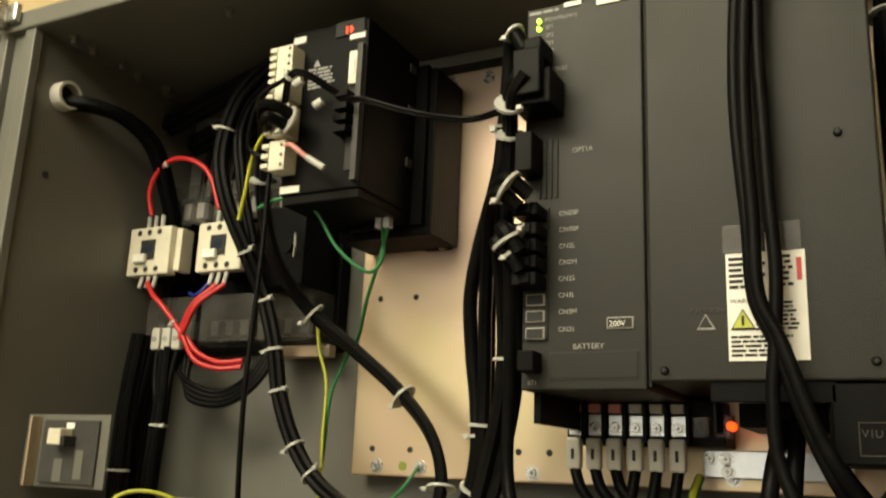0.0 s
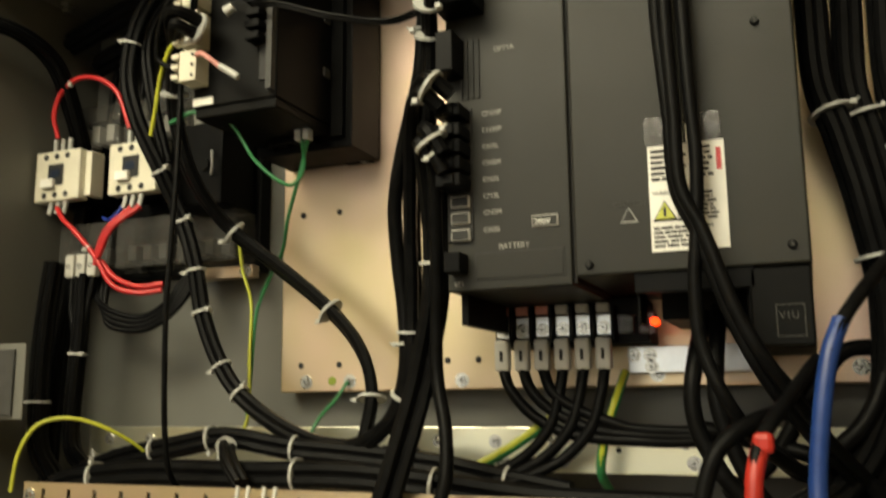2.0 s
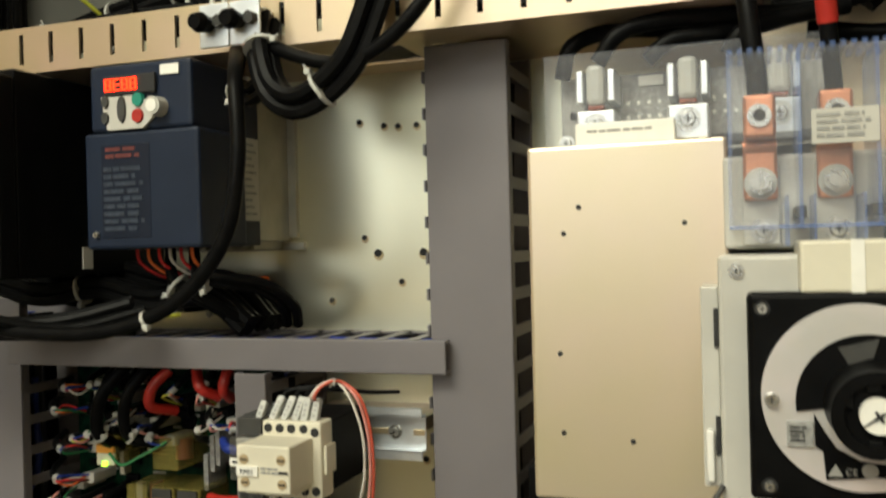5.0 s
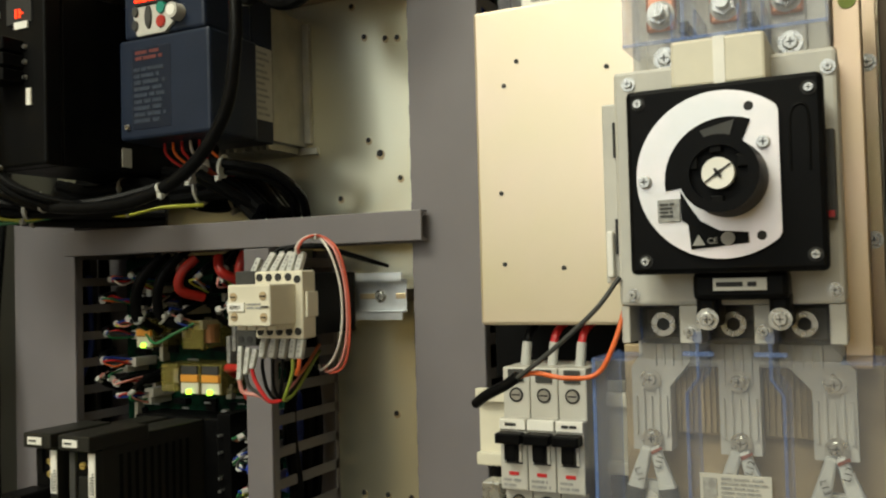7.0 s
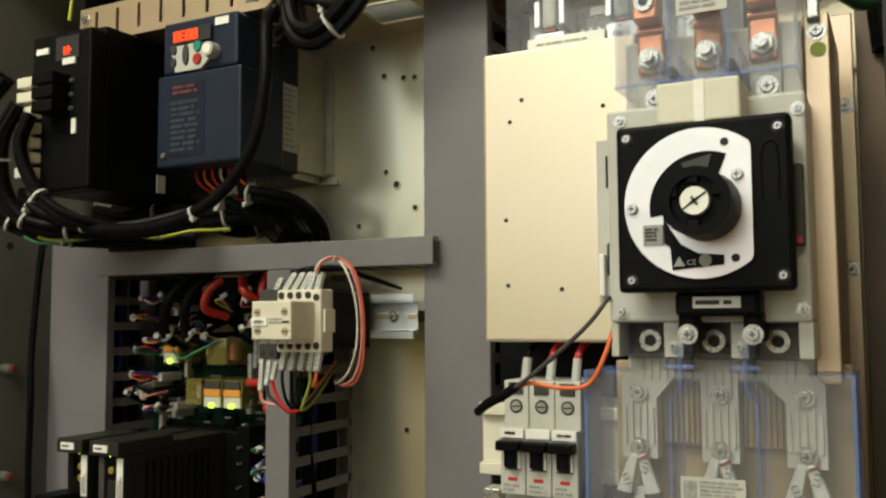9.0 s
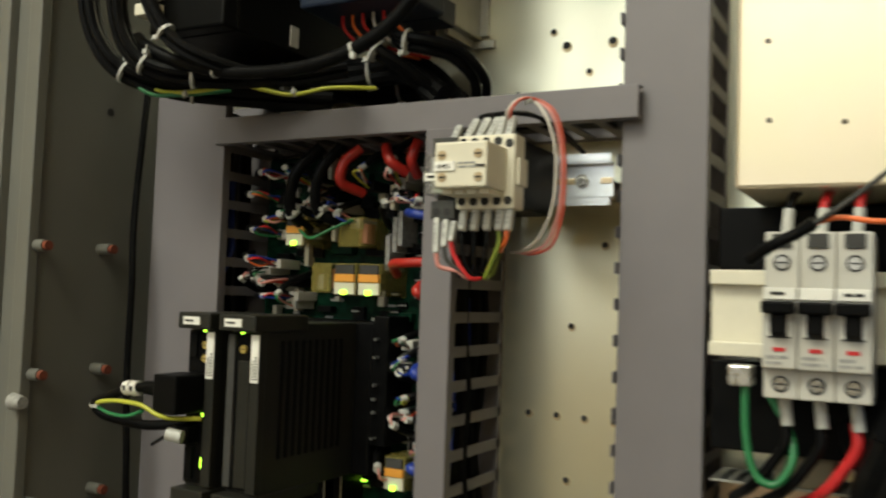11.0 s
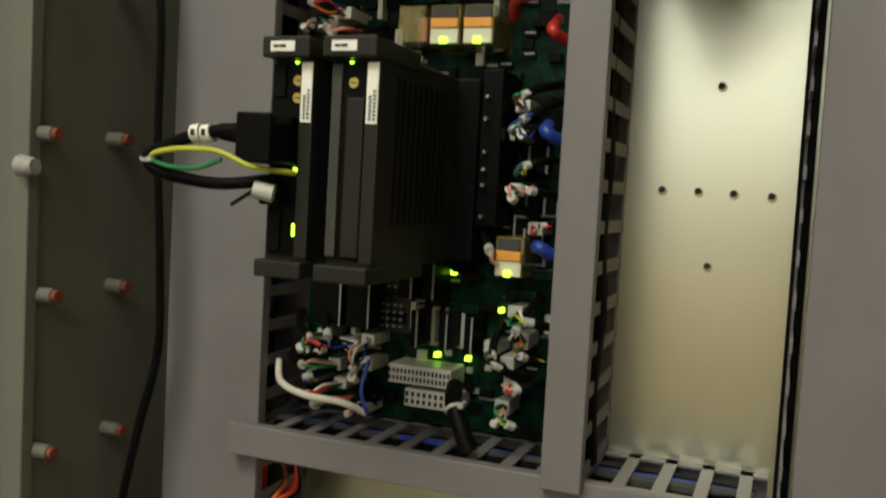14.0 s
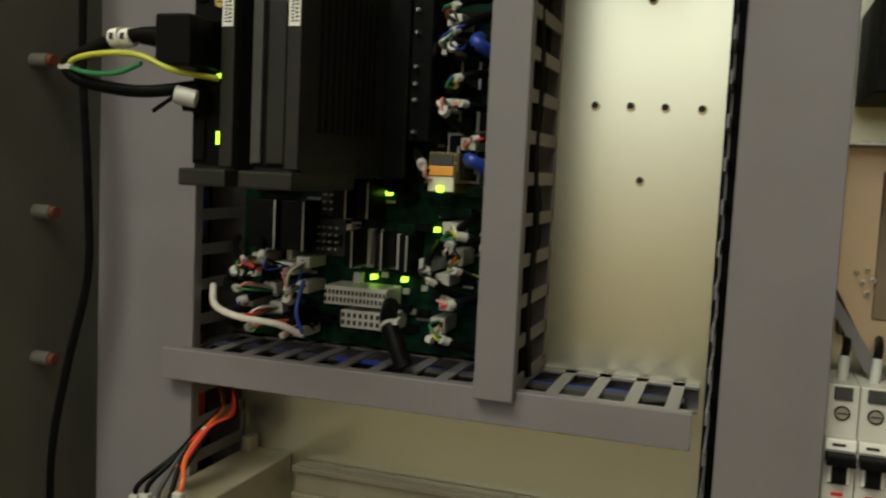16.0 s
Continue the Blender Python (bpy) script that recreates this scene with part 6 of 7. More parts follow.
# terminals below
for k, x in enumerate((-0.0424, 0.0028, 0.0474)):
    xt = (-0.0325, 0.0025, 0.0358)[k]
    wl_ = part("clamp_well", boxes((xt - 0.0118, xt + 0.0118, 0.5365, 0.541, 1.2025, 1.2225), b=0.002), M_SMOKE, sw, "clear terminal well")
    part("well_rim", boxes((xt - 0.0122, xt + 0.0122, 0.5345, 0.5375, 1.2222, 1.2235), (xt - 0.0122, xt - 0.0112, 0.5345, 0.5375, 1.203, 1.2222), (xt + 0.0112, xt + 0.0122, 0.5345, 0.5375, 1.203, 1.2222)), M_CLEARB, wl_)
    part("clamp_bolt", ring(bmesh.new(), (xt, 0.534, 1.2130), (0, 1, 0), 0.0062, 0.0034, 0.004, 24), M_SCREW, sw, "steel clamp bolt", True)
    part("bolt_socket", rod((xt, 0.5350, 1.2130), (xt, 0.538, 1.2130), 0.0034, 6), M_GREYW, sw)
    r_top, r_low = (1.193, 1.1795) if k == 0 else (1.2018, 1.1895)
    l_top, l_low = (1.193, 1.1795) if k == 2 else (1.2018, 1.1895)
    pad_ = [(xt - 0.0112, 1.2045), (xt + 0.0112, 1.2045), (xt + 0.0112, r_top), (x + 0.0101, r_low), (x + 0.0101, 1.1455), (x - 0.0101, 1.1455), (x - 0.0101, l_low), (xt - 0.0112, l_top)]
    tb = part("terminal_pad", prism(pad_, 0.5445, 0.558), M_LGREY, sw, "light grey ribbed terminal pad")
    for j in range(5):
        part("pad_rib", boxes((x - 0.0088 + j * 0.0040, x - 0.0072 + j * 0.0040, 0.5428, 0.5446, 1.1535, 1.1785 if j % 2 else 1.1745), b=0.0004), M_LGREY, tb)
    for j in range(4):
        part("pad_rib", boxes((xt - 0.0075 + j * 0.0045, xt - 0.0062 + j * 0.0045, 0.5430, 0.5446, 1.1905 if k != 1 else 1.181, 1.2020), b=0.0004), M_LGREY, tb)
    for z in (1.1832, 1.1520):
        screw(sw, x + 0.0003, 0.5425, z, 0.0036)
    for sx in (-1, 1):
        p0, p1 = Vector((x + sx * 0.002, 0.5405, 1.1480)), Vector((x + sx * 0.0088 + 0.0008, 0.537, 1.1255))
        d = (p1 - p0).normalized()
        side = d.cross(Vector((0, 1, 0))).normalized()
        bm = boxes((-0.0042, 0.0042, -0.0026, 0.0026, 0, (p1 - p0).length), b=0.0016)
        m = Matrix.Translation(p0) @ Matrix((side, side.cross(d), d)).transposed().to_4x4()
        for v in bm.verts:
            v.co.x *= 0.62 + 0.45 * min(1, v.co.z / 0.018)
        bm.transform(m)
        ws = part("lug_sleeve", bm, M_TIE, sw, "flat white printed lug sleeve")
        t_ = words("lettering", "L1" + "123"[k], 0, 0, 0, 0.0050, M_INK, sw)
        t_.data.transform(Matrix.Translation((x + sx * 0.0068 - 0.001, 0.5345, 1.1375)) @ pose(0, 0, 0, 0, 72 if sx < 0 else -74, 0) @ Matrix.Translation(ORIGIN[sw]))
        t_.data.transform(Matrix.Translation(-ORIGIN[sw]))
        part("outgoing_cable", tube(bmesh.new(), [p1 - d * 0.002, p1 + Vector((sx * 0.0018, 0, -0.012)), p1 + Vector((sx * 0.0002, 0.001, -0.027)), (x + sx * 0.0042, 0.54, 1.083), (x + sx * 0.0036, 0.545, 1.055), (x + sx * 0.004, 0.56, 0.98)], 0.0052, 12), M_GREYW, sw, "dark grey outgoing cable", True)
        if sx > 0:
            part("sleeve_mark", prism([(x + 0.0005, 1.1462), (x + 0.0062, 1.1490), (x + 0.0066, 1.1474), (x + 0.0009, 1.1444)], 0.5365, 0.5372), M_RUST, ws, "brown mark on the sleeve")
    part("middle_lug", prism([(x - 0.0040, 1.130), (x + 0.0040, 1.130), (x + 0.0052, 1.122), (x + 0.0034, 1.112), (x + 0.0022, 1.092), (x - 0.0022, 1.092), (x - 0.0034, 1.112), (x - 0.0052, 1.122)], 0.541, 0.546), M_TIE, sw, "pale middle lug sleeve")
    part("middle_lug_stud", rod((x, 0.5412, 1.1215), (x, 0.5385, 1.1215), 0.0034, 16), M_LGREY, sw, "", True)
part("back_barrier", boxes((-0.062, 0.070, 0.566, 0.572, 1.066, 1.2), b=0.001), M_BROWN, sw, "tan insulating sheet behind the cables")
for x0, x1 in ((-0.0318, -0.0078), (0.0132, 0.0368)):
    br = part("barrier", boxes((x0, x1, 0.560, 0.5662, 1.152, 1.2), b=0.001), M_BROWN, sw, "tan ribbed barrier")
    n = int((x1 - x0) / 0.0031)
    for j in range(n):
        part("barrier_rib", boxes((x0 + 0.0005 + j * 0.0031, x0 + 0.0021 + j * 0.0031, 0.5575, 0.5602, 1.154, 1.198)), M_BROWN, br)
cl = thing("lower_terminal_cover", (0.0, 0.513, 1.07), "clear bluish moulded cover over the outgoing terminals", "terminal cover")
part("front_sheet", boxes((-0.0648, 0.0735, 0.5130, 0.5143, 1.0705, 1.197)), M_CLEAR, cl)
for x in (-0.0650, 0.0722):
    part("side_sheet", boxes((x, x + 0.0014, 0.5143, 0.565, 1.0705, 1.197)), M_CLEARB, cl)
for x0, x1 in ((-0.065, -0.046), (0.052, 0.0735)):
    part("top_edge", boxes((x0, x1, 0.5143, 0.55, 1.1955, 1.197)), M_CLEARB, cl)
part("front_edge", boxes((-0.065, 0.0735, 0.5122, 0.5131, 1.0705, 1.0725), (-0.0652, -0.0632, 0.5122, 0.5131, 1.0725, 1.197), (0.0717, 0.0737, 0.5122, 0.5131, 1.0725, 1.197), b=0.0003), M_CLEARB, cl)
for xa, xb in ((-0.0117, -0.0174), (0.0219, 0.0272)):
    part("divider", prism([(xb - 0.0008, 1.0725), (xb + 0.0008, 1.0725), (xb + 0.0008, 1.1805), (xa + 0.0008, 1.188), (xa + 0.0008, 1.2055), (xa - 0.0008, 1.2055), (xa - 0.0008, 1.188), (xb - 0.0008, 1.1805)], 0.5122, 0.546), M_CLEARB, cl)
    part("divider_foot", boxes((xa - 0.0075, xa + 0.0075, 0.5125, 0.5165, 1.1985, 1.2008), (xa - 0.0022, xa + 0.0022, 0.5125, 0.53, 1.2055, 1.2105), b=0.0005), M_CLEARB, cl)
for j in range(32):
    part("bottom_tooth", boxes((-0.0645 + j * 0.0043, -0.0620 + j * 0.0043, 0.5130, 0.5175, 1.0665, 1.0706)), M_CLEARB, cl)
part("rating_label", boxes((-0.0125, 0.0205, 0.5118, 0.5128, 1.1268, 1.1425)), M_LGREY, cl, "pale printed label")
part("label_square", boxes((-0.0110, -0.0045, 0.5113, 0.5119, 1.1300, 1.1405)), M_FADE, cl)
bars(cl, -0.0025, 0.0195, 1.1285, 1.1415, 0.5118, 6, M_FADE, 95)
cu = thing("upper_terminal_cover", (0.0, 0.512, 1.352), "clear moulded cover over the incoming copper lugs", "terminal cover")
part("front_sheet", boxes((-0.0435, 0.0525, 0.5120, 0.5133, 1.354, 1.4335)), M_CLEAR, cu)
for x in (-0.0437, 0.0512):
    part("side_sheet", boxes((x, x + 0.0014, 0.5133, 0.56, 1.354, 1.4335)), M_CLEARB, cu)
for x in (-0.0133, 0.0182):
    part("divider", boxes((x - 0.0008, x + 0.0008, 0.5115, 0.558, 1.354, 1.4335)), M_CLEARB, cu)
    part("divider_foot", boxes((x - 0.0024, x + 0.0024, 0.514, 0.545, 1.3585, 1.3640), b=0.0005), M_GREYW, cu)
    part("foot_wall", boxes((x - 0.0062, x - 0.0050, 0.5133, 0.545, 1.346, 1.369), (x + 0.0050, x + 0.0062, 0.5133, 0.545, 1.346, 1.369)), M_CLEARB, cu)
part("lower_edge", boxes((-0.0437, 0.0526, 0.5112, 0.5121, 1.354, 1.3556), b=0.0003), M_CLEARB, cu)
for j in range(22):
    part("top_tooth", boxes((-0.0432 + j * 0.0043, -0.0409 + j * 0.0043, 0.5133, 0.54, 1.4325, 1.4355)), M_CLEARB, cu)
for x in (-0.030, 0.036):
    part("latch", boxes((x - 0.007, x + 0.007, 0.5105, 0.5121, 1.3475, 1.358), b=0.0005), M_CLEAR, cu)
part("rating_label", boxes((-0.0085, 0.0185, 0.5108, 0.5120, 1.3905, 1.4058)), M_LGREY, cu, "pale printed label")
bars(cu, -0.0065, 0.0165, 1.3925, 1.4045, 0.5108, 4, M_FADE, 96)
for k, x in enumerate((-0.0298, 0.0030, 0.0327)):
    part("incoming_pad", boxes((x - 0.0088, x + 0.0088, 0.5435, 0.552, 1.3465, 1.3865), b=0.001), M_LGREY, sw, "tinned terminal pad")
    lg = part("copper_lug", boxes((x - 0.0072, x + 0.0072, 0.5265, 0.5425, 1.3965, 1.4165), (x - 0.0078, x + 0.0078, 0.5395, 0.5445, 1.368, 1.3975), b=0.0016), M_COPPER, sw, "copper cable lug")
    part("lug_shoulder", rod((x - 0.0076, 0.5405, 1.3935), (x + 0.0076, 0.5405, 1.3935), 0.0032, 12), M_COPPER, lg, "", True)
    part("lug_screw", ring(bmesh.new(), (x, 0.5240, 1.4065), (0, 1, 0), 0.0054, 0.0029, 0.004, 20), M_SCREW, lg)
    part("lug_hole", rod((x, 0.5255, 1.4065), (x, 0.5275, 1.4065), 0.0029, 14), M_INK, lg)
    nt_ = part("nut", rod((x, 0.5395, 1.376), (x, 0.5335, 1.376), 0.0060, 6), M_SCREW, sw, "hexagon nut on washer")
    part("stud", rod((x, 0.534, 1.376), (x, 0.5275, 1.376), 0.0037, 16), M_SCREW, nt_, "", True)
    part("washer", rod((x, 0.5402, 1.376), (x, 0.539, 1.376), 0.0076, 24), M_LGREY, nt_)
    screw(sw, x + 0.001, 0.5432, 1.3535, 0.0040)

zp = solid("zinc_post", boxes((0.0525, 0.0658, 0.55, 0.553, 1.19, 1.393), (0.0638, 0.0658, 0.553, 0.64, 1.19, 1.393), b=0.001), M_ZINC, (0.06, 0.55, 1.19), "yellow zinc plated upright post", "bracket")
screw(zp, 0.0592, 0.55, 1.383, 0.0036)
part("earth_mark", rod((0.0598, 0.55, 1.3725), (0.0598, 0.5492, 1.3725), 0.0042, 20), M_EARTH, zp, "round green earth mark")
part("earth_clamp", boxes((0.0548, 0.0615, 0.542, 0.55, 1.388, 1.401), b=0.001), M_SCREW, zp, "plated earth clamp")
zq = solid("side_backplate", boxes((0.0, 0.0735, 0.66, 0.663, 1.05, 1.425), b=0.001), M_ZINC, (0.05, 0.66, 1.05), "yellow zinc plated steel sheet behind the switch", "mounting plate")
for z in (1.363, 1.256):
    screw(zq, 0.0675, 0.66, z, 0.0036)
# added sheet whose dark colour stands for the black gap and brown gutter here
solid("dark_side_sheet", boxes((0.0745, 0.0975, 0.676, 0.680, 0.9, 1.44), b=0.0008), M_WOODISH, (0.085, 0.676, 0.9), "dark brown filler sheet for the black gap beside the zinc plate", "side sheet")
solid("zinc_wing", boxes((-0.155, 0.085, 0.712, 0.716, 1.40, 1.50), b=0.001), M_ZINCB, (0, 0.71, 1.4), "yellow zinc plate behind the fuse block", "mounting plate")

# ---- cables of the upper bay ----
BLK = "black sheathed cables tied with white nylon ties"
def run(pts, r, strands=1, ties=(), label=BLK, name="cable_harness", m=None, tie_r=None):
    return cable(name, pts, r, m or M_CABLE, label, "cable harness" if strands > 1 else "cable", ties, strands, tie_r)


run([(-0.405, 0.585, 1.874), (-0.418, 0.565, 1.878), (-0.444, 0.60, 1.868), (-0.462, 0.625, 1.825), (-0.462, 0.65, 1.775), (-0.448, 0.685, 1.735), (-0.403, 0.70, 1.697), (-0.357, 0.702, 1.661), (-0.323, 0.70, 1.625), (-0.308, 0.695, 1.587), (-0.308, 0.68, 1.545)], 0.0052, 2, (0.02, 0.28, 0.52, 0.72, 0.92))
run([(-0.43, 0.65, 1.972), (-0.486, 0.655, 1.974), (-0.532, 0.66, 1.945), (-0.548, 0.66, 1.89), (-0.537, 0.662, 1.841), (-0.517, 0.675, 1.79), (-0.503, 0.688, 1.75), (-0.487, 0.69, 1.705), (-0.474, 0.69, 1.652), (-0.45, 0.69, 1.605), (-0.417, 0.688, 1.574), (-0.36, 0.682, 1.547), (-0.31, 0.68, 1.54)], 0.0040, 4, (0.22, 0.42, 0.52, 0.6, 0.66, 0.74, 0.8))
run([(-0.42, 0.66, 1.955), (-0.50, 0.665, 1.955), (-0.535, 0.67, 1.92), (-0.528, 0.672, 1.86), (-0.515, 0.68, 1.80)], 0.003, 4)
run([(-0.192, 0.575, 1.895), (-0.203, 0.575, 1.912), (-0.210, 0.59, 1.90), (-0.217, 0.60, 1.862), (-0.227, 0.612, 1.816), (-0.249, 0.63, 1.768), (-0.263, 0.645, 1.729), (-0.265, 0.655, 1.687), (-0.262, 0.66, 1.646), (-0.261, 0.66, 1.605), (-0.273, 0.665, 1.571), (-0.302, 0.675, 1.549), (-0.34, 0.68, 1.54)], 0.0058, 1, (0.06, 0.28, 0.72), tie_r=0.0072)
run([(-0.185, 0.56, 1.775), (-0.198, 0.555, 1.786), (-0.215, 0.575, 1.781), (-0.232, 0.61, 1.752), (-0.246, 0.64, 1.71), (-0.252, 0.655, 1.66), (-0.256, 0.66, 1.61), (-0.268, 0.668, 1.573), (-0.30, 0.68, 1.548)], 0.0055, 2, (0.1, 0.7, 0.85))
run([(-0.185, 0.555, 1.868), (-0.196, 0.56, 1.855), (-0.207, 0.585, 1.835), (-0.214, 0.60, 1.80), (-0.22, 0.612, 1.77)], 0.0048, 2, (0.35, 0.5))
run([(-0.19, 0.562, 1.738), (-0.199, 0.56, 1.752), (-0.206, 0.58, 1.74), (-0.210, 0.60, 1.70), (-0.213, 0.605, 1.652), (-0.224, 0.605, 1.596), (-0.234, 0.595, 1.549), (-0.248, 0.582, 1.493), (-0.262, 0.576, 1.460), (-0.290, 0.575, 1.441), (-0.312, 0.578, 1.449), (-0.324, 0.585, 1.475), (-0.33, 0.60, 1.50)], 0.0052, 3, (0.05, 0.3, 0.56, 0.72, 0.93))
run([(-0.188, 0.562, 1.727), (-0.195, 0.56, 1.74), (-0.2, 0.575, 1.72), (-0.206, 0.592, 1.66), (-0.21, 0.6, 1.6), (-0.200, 0.59, 1.56), (-0.197, 0.582, 1.53), (-0.203, 0.578, 1.508), (-0.220, 0.575, 1.484), (-0.248, 0.577, 1.466), (-0.277, 0.58, 1.464), (-0.311, 0.585, 1.476), (-0.33, 0.60, 1.49)], 0.0046, 1, (0.06,))
run([(-0.36, 0.59, 1.888), (-0.33, 0.575, 1.878), (-0.285, 0.58, 1.862), (-0.24, 0.59, 1.854), (-0.19, 0.57, 1.853)], 0.0014, 2, label="thin black signal cables between the two drives")
run([(-0.415, 0.585, 1.888), (-0.40, 0.57, 1.907), (-0.385, 0.57, 1.908), (-0.362, 0.586, 1.893)], 0.0016, 2, (0.35,), label="thin black signal cable with a tie")
run([(-0.432, 0.59, 1.845), (-0.45, 0.585, 1.86), (-0.43, 0.572, 1.895), (-0.405, 0.572, 1.908)], 0.0022, 1, label="black cable bent to a drive plug")
for i, (dx, top) in enumerate(((0.0, 0.571), (0.0068, 0.566), (0.0132, 0.570))):
    if i < 2:
        run([(-0.03 + dx, 0.60, 2.0), (-0.038 + dx, top, 1.965), (-0.046 + dx, top, 1.875), (-0.047 + dx * 0.9, top, 1.814), (-0.043 + dx * 0.6, top, 1.75), (-0.041 + dx * 0.5, top, 1.704), (-0.030 + dx * 0.6, top, 1.675), (-0.014 + dx * 0.6, top, 1.626), (0.001 + dx, top + 0.005, 1.592), (0.022 + dx, 0.60, 1.559), (0.045 + dx, 0.64, 1.53)], 0.0042, 1, label="long black cable hanging in front of the amplifier")
    else:
        run([(-0.03 + dx, 0.60, 2.0), (-0.041 + dx, top, 1.96), (-0.045 + dx, top, 1.872), (-0.044 + dx, top, 1.811), (-0.043 + dx, top, 1.765), (-0.041 + dx, top, 1.72), (-0.043 + dx, top, 1.68), (-0.046 + dx, top, 1.644), (-0.044 + dx, top, 1.608), (-0.030 + dx, top, 1.573), (-0.014 + dx, 0.60, 1.548), (0.01 + dx, 0.64, 1.53)], 0.0042, 1, label="long black cable hanging in front of the amplifier")
run([(0.02, 0.62, 1.572), (-0.004, 0.57, 1.566), (-0.024, 0.555, 1.55), (-0.034, 0.55, 1.521), (-0.036, 0.545, 1.49), (-0.034, 0.536, 1.46), (-0.031, 0.534, 1.43), (-0.0298, 0.534, 1.414)], 0.0048, 1, label="dark grey incoming supply cable", name="supply_cable")
rc = run([(0.03, 0.60, 1.60), (0.012, 0.55, 1.575), (0.001, 0.528, 1.558), (-0.004, 0.52, 1.536), (-0.004, 0.518, 1.507), (-0.002, 0.522, 1.474), (0.001, 0.53, 1.44), (0.003, 0.534, 1.414)], 0.0040, 1, label="supply cable in a red heat-shrink sleeve", name="supply_cable")
part("red_sleeve", tube(bmesh.new(), [(0.001, 0.528, 1.558), (-0.004, 0.52, 1.536), (-0.004, 0.518, 1.507), (-0.002, 0.522, 1.474), (0.0005, 0.529, 1.447)], 0.0047, 12), M_REDT, rc, "red heat-shrink sleeve", True)
part("sleeve_fold", boxes((-0.0035, 0.0068, 0.521, 0.531, 1.550, 1.561), b=0.003), M_REDT, rc, "folded end of the red sleeve")
bl = run([(0.075, 0.60, 1.66), (0.052, 0.55, 1.63), (0.038, 0.535, 1.606), (0.030, 0.53, 1.57), (0.0255, 0.528, 1.532), (0.0265, 0.526, 1.504), (0.029, 0.53, 1.46), (0.0327, 0.534, 1.414)], 0.0040, 1, label="supply cable in a blue heat-shrink sleeve", name="supply_cable")
part("blue_sleeve", tube(bmesh.new(), [(0.043, 0.54, 1.618), (0.036, 0.534, 1.60), (0.030, 0.53, 1.57), (0.0255, 0.528, 1.532), (0.0265, 0.522, 1.504)], 0.0047, 12), M_BLUE, bl, "blue heat-shrink sleeve", True)
for k in range(6):
    x = -0.194 + k * 0.0158
    if k < 2 or k == 2:
        p_ = [(x, 0.695, 1.602), (x + 0.008, 0.69, 1.585), (x + 0.026, 0.69, 1.566 + k * 0.003), (x + 0.055, 0.69, 1.553 + k * 0.004), (-0.09, 0.69, 1.549 + k * 0.004), (-0.045, 0.68, 1.55 + k * 0.003), (0.0, 0.67, 1.56)]
    else:
        p_ = [(x, 0.695, 1.602), (x - 0.003, 0.69, 1.58), (x - 0.01, 0.687, 1.558), (x - 0.028, 0.685, 1.538), (x - 0.05, 0.68, 1.526), (x - 0.08, 0.67, 1.515)]
    run(p_, 0.0043, 1, (), "black motor phase cable from the terminal row", "phase_cable")
for p_, r in (([(-0.155, 0.705, 1.568), (-0.181, 0.70, 1.549), (-0.204, 0.695, 1.535), (-0.225, 0.69, 1.524)], 0.0042), ([(-0.105, 0.72, 1.598), (-0.108, 0.70, 1.58), (-0.116, 0.695, 1.555), (-0.122, 0.70, 1.527), (-0.12, 0.72, 1.51)], 0.0036)):
    e = run(p_, r, 1, (), "thick green and yellow earth cable", "earth_cable", M_GREEN)
    part("yellow_stripe", tube(bmesh.new(), [Vector(q) + Vector((0.0004, -r * 0.45, r * 0.35)) for q in p_], r * 0.68, 8), M_YELLOW, e, "yellow stripe", True)
run([(-0.60, 0.68, 1.515), (-0.575, 0.68, 1.524), (-0.535, 0.675, 1.534), (-0.485, 0.672, 1.542), (-0.432, 0.672, 1.550), (-0.376, 0.675, 1.542), (-0.313, 0.678, 1.537), (-0.243, 0.68, 1.530), (-0.188, 0.68, 1.52), (-0.14, 0.68, 1.512)], 0.0048, 4, (0.12, 0.3, 0.42, 0.58, 0.75, 0.9))
run([(-0.60, 0.655, 1.507), (-0.572, 0.655, 1.514), (-0.491, 0.65, 1.522), (-0.387, 0.65, 1.522), (-0.302, 0.65, 1.523), (-0.225, 0.655, 1.516), (-0.15, 0.66, 1.508), (-0.05, 0.66, 1.506)], 0.0058, 4, (0.2, 0.5, 0.7))
run([(-0.432, 0.672, 1.548), (-0.41, 0.64, 1.54), (-0.398, 0.63, 1.53), (-0.385, 0.625, 1.518)], 0.0036, 3, (0.2,))
right_bundle = [[(0.05, 0.70, 2.0), (0.045, 0.69, 1.92), (0.045, 0.675, 1.85), (0.046, 0.67, 1.79), (0.056, 0.665, 1.75), (0.066, 0.66, 1.70), (0.074, 0.66, 1.64), (0.068, 0.655, 1.575), (0.045, 0.65, 1.53), (0.01, 0.65, 1.505)],
                [(0.08, 0.71, 2.0), (0.07, 0.70, 1.92), (0.068, 0.69, 1.85), (0.066, 0.68, 1.79), (0.074, 0.68, 1.75), (0.082, 0.68, 1.70), (0.088, 0.68, 1.64), (0.08, 0.675, 1.575), (0.06, 0.67, 1.52), (0.03, 0.67, 1.49)],
                [(0.10, 0.70, 2.0), (0.095, 0.69, 1.90), (0.09, 0.68, 1.80), (0.098, 0.675, 1.72), (0.10, 0.67, 1.64), (0.095, 0.665, 1.56), (0.09, 0.67, 1.48), (0.095, 0.67, 1.40)]]
for p_ in right_bundle:
    run(p_, 0.0052, 5, (0.1, 0.4, 0.62), tie_r=0.0135)
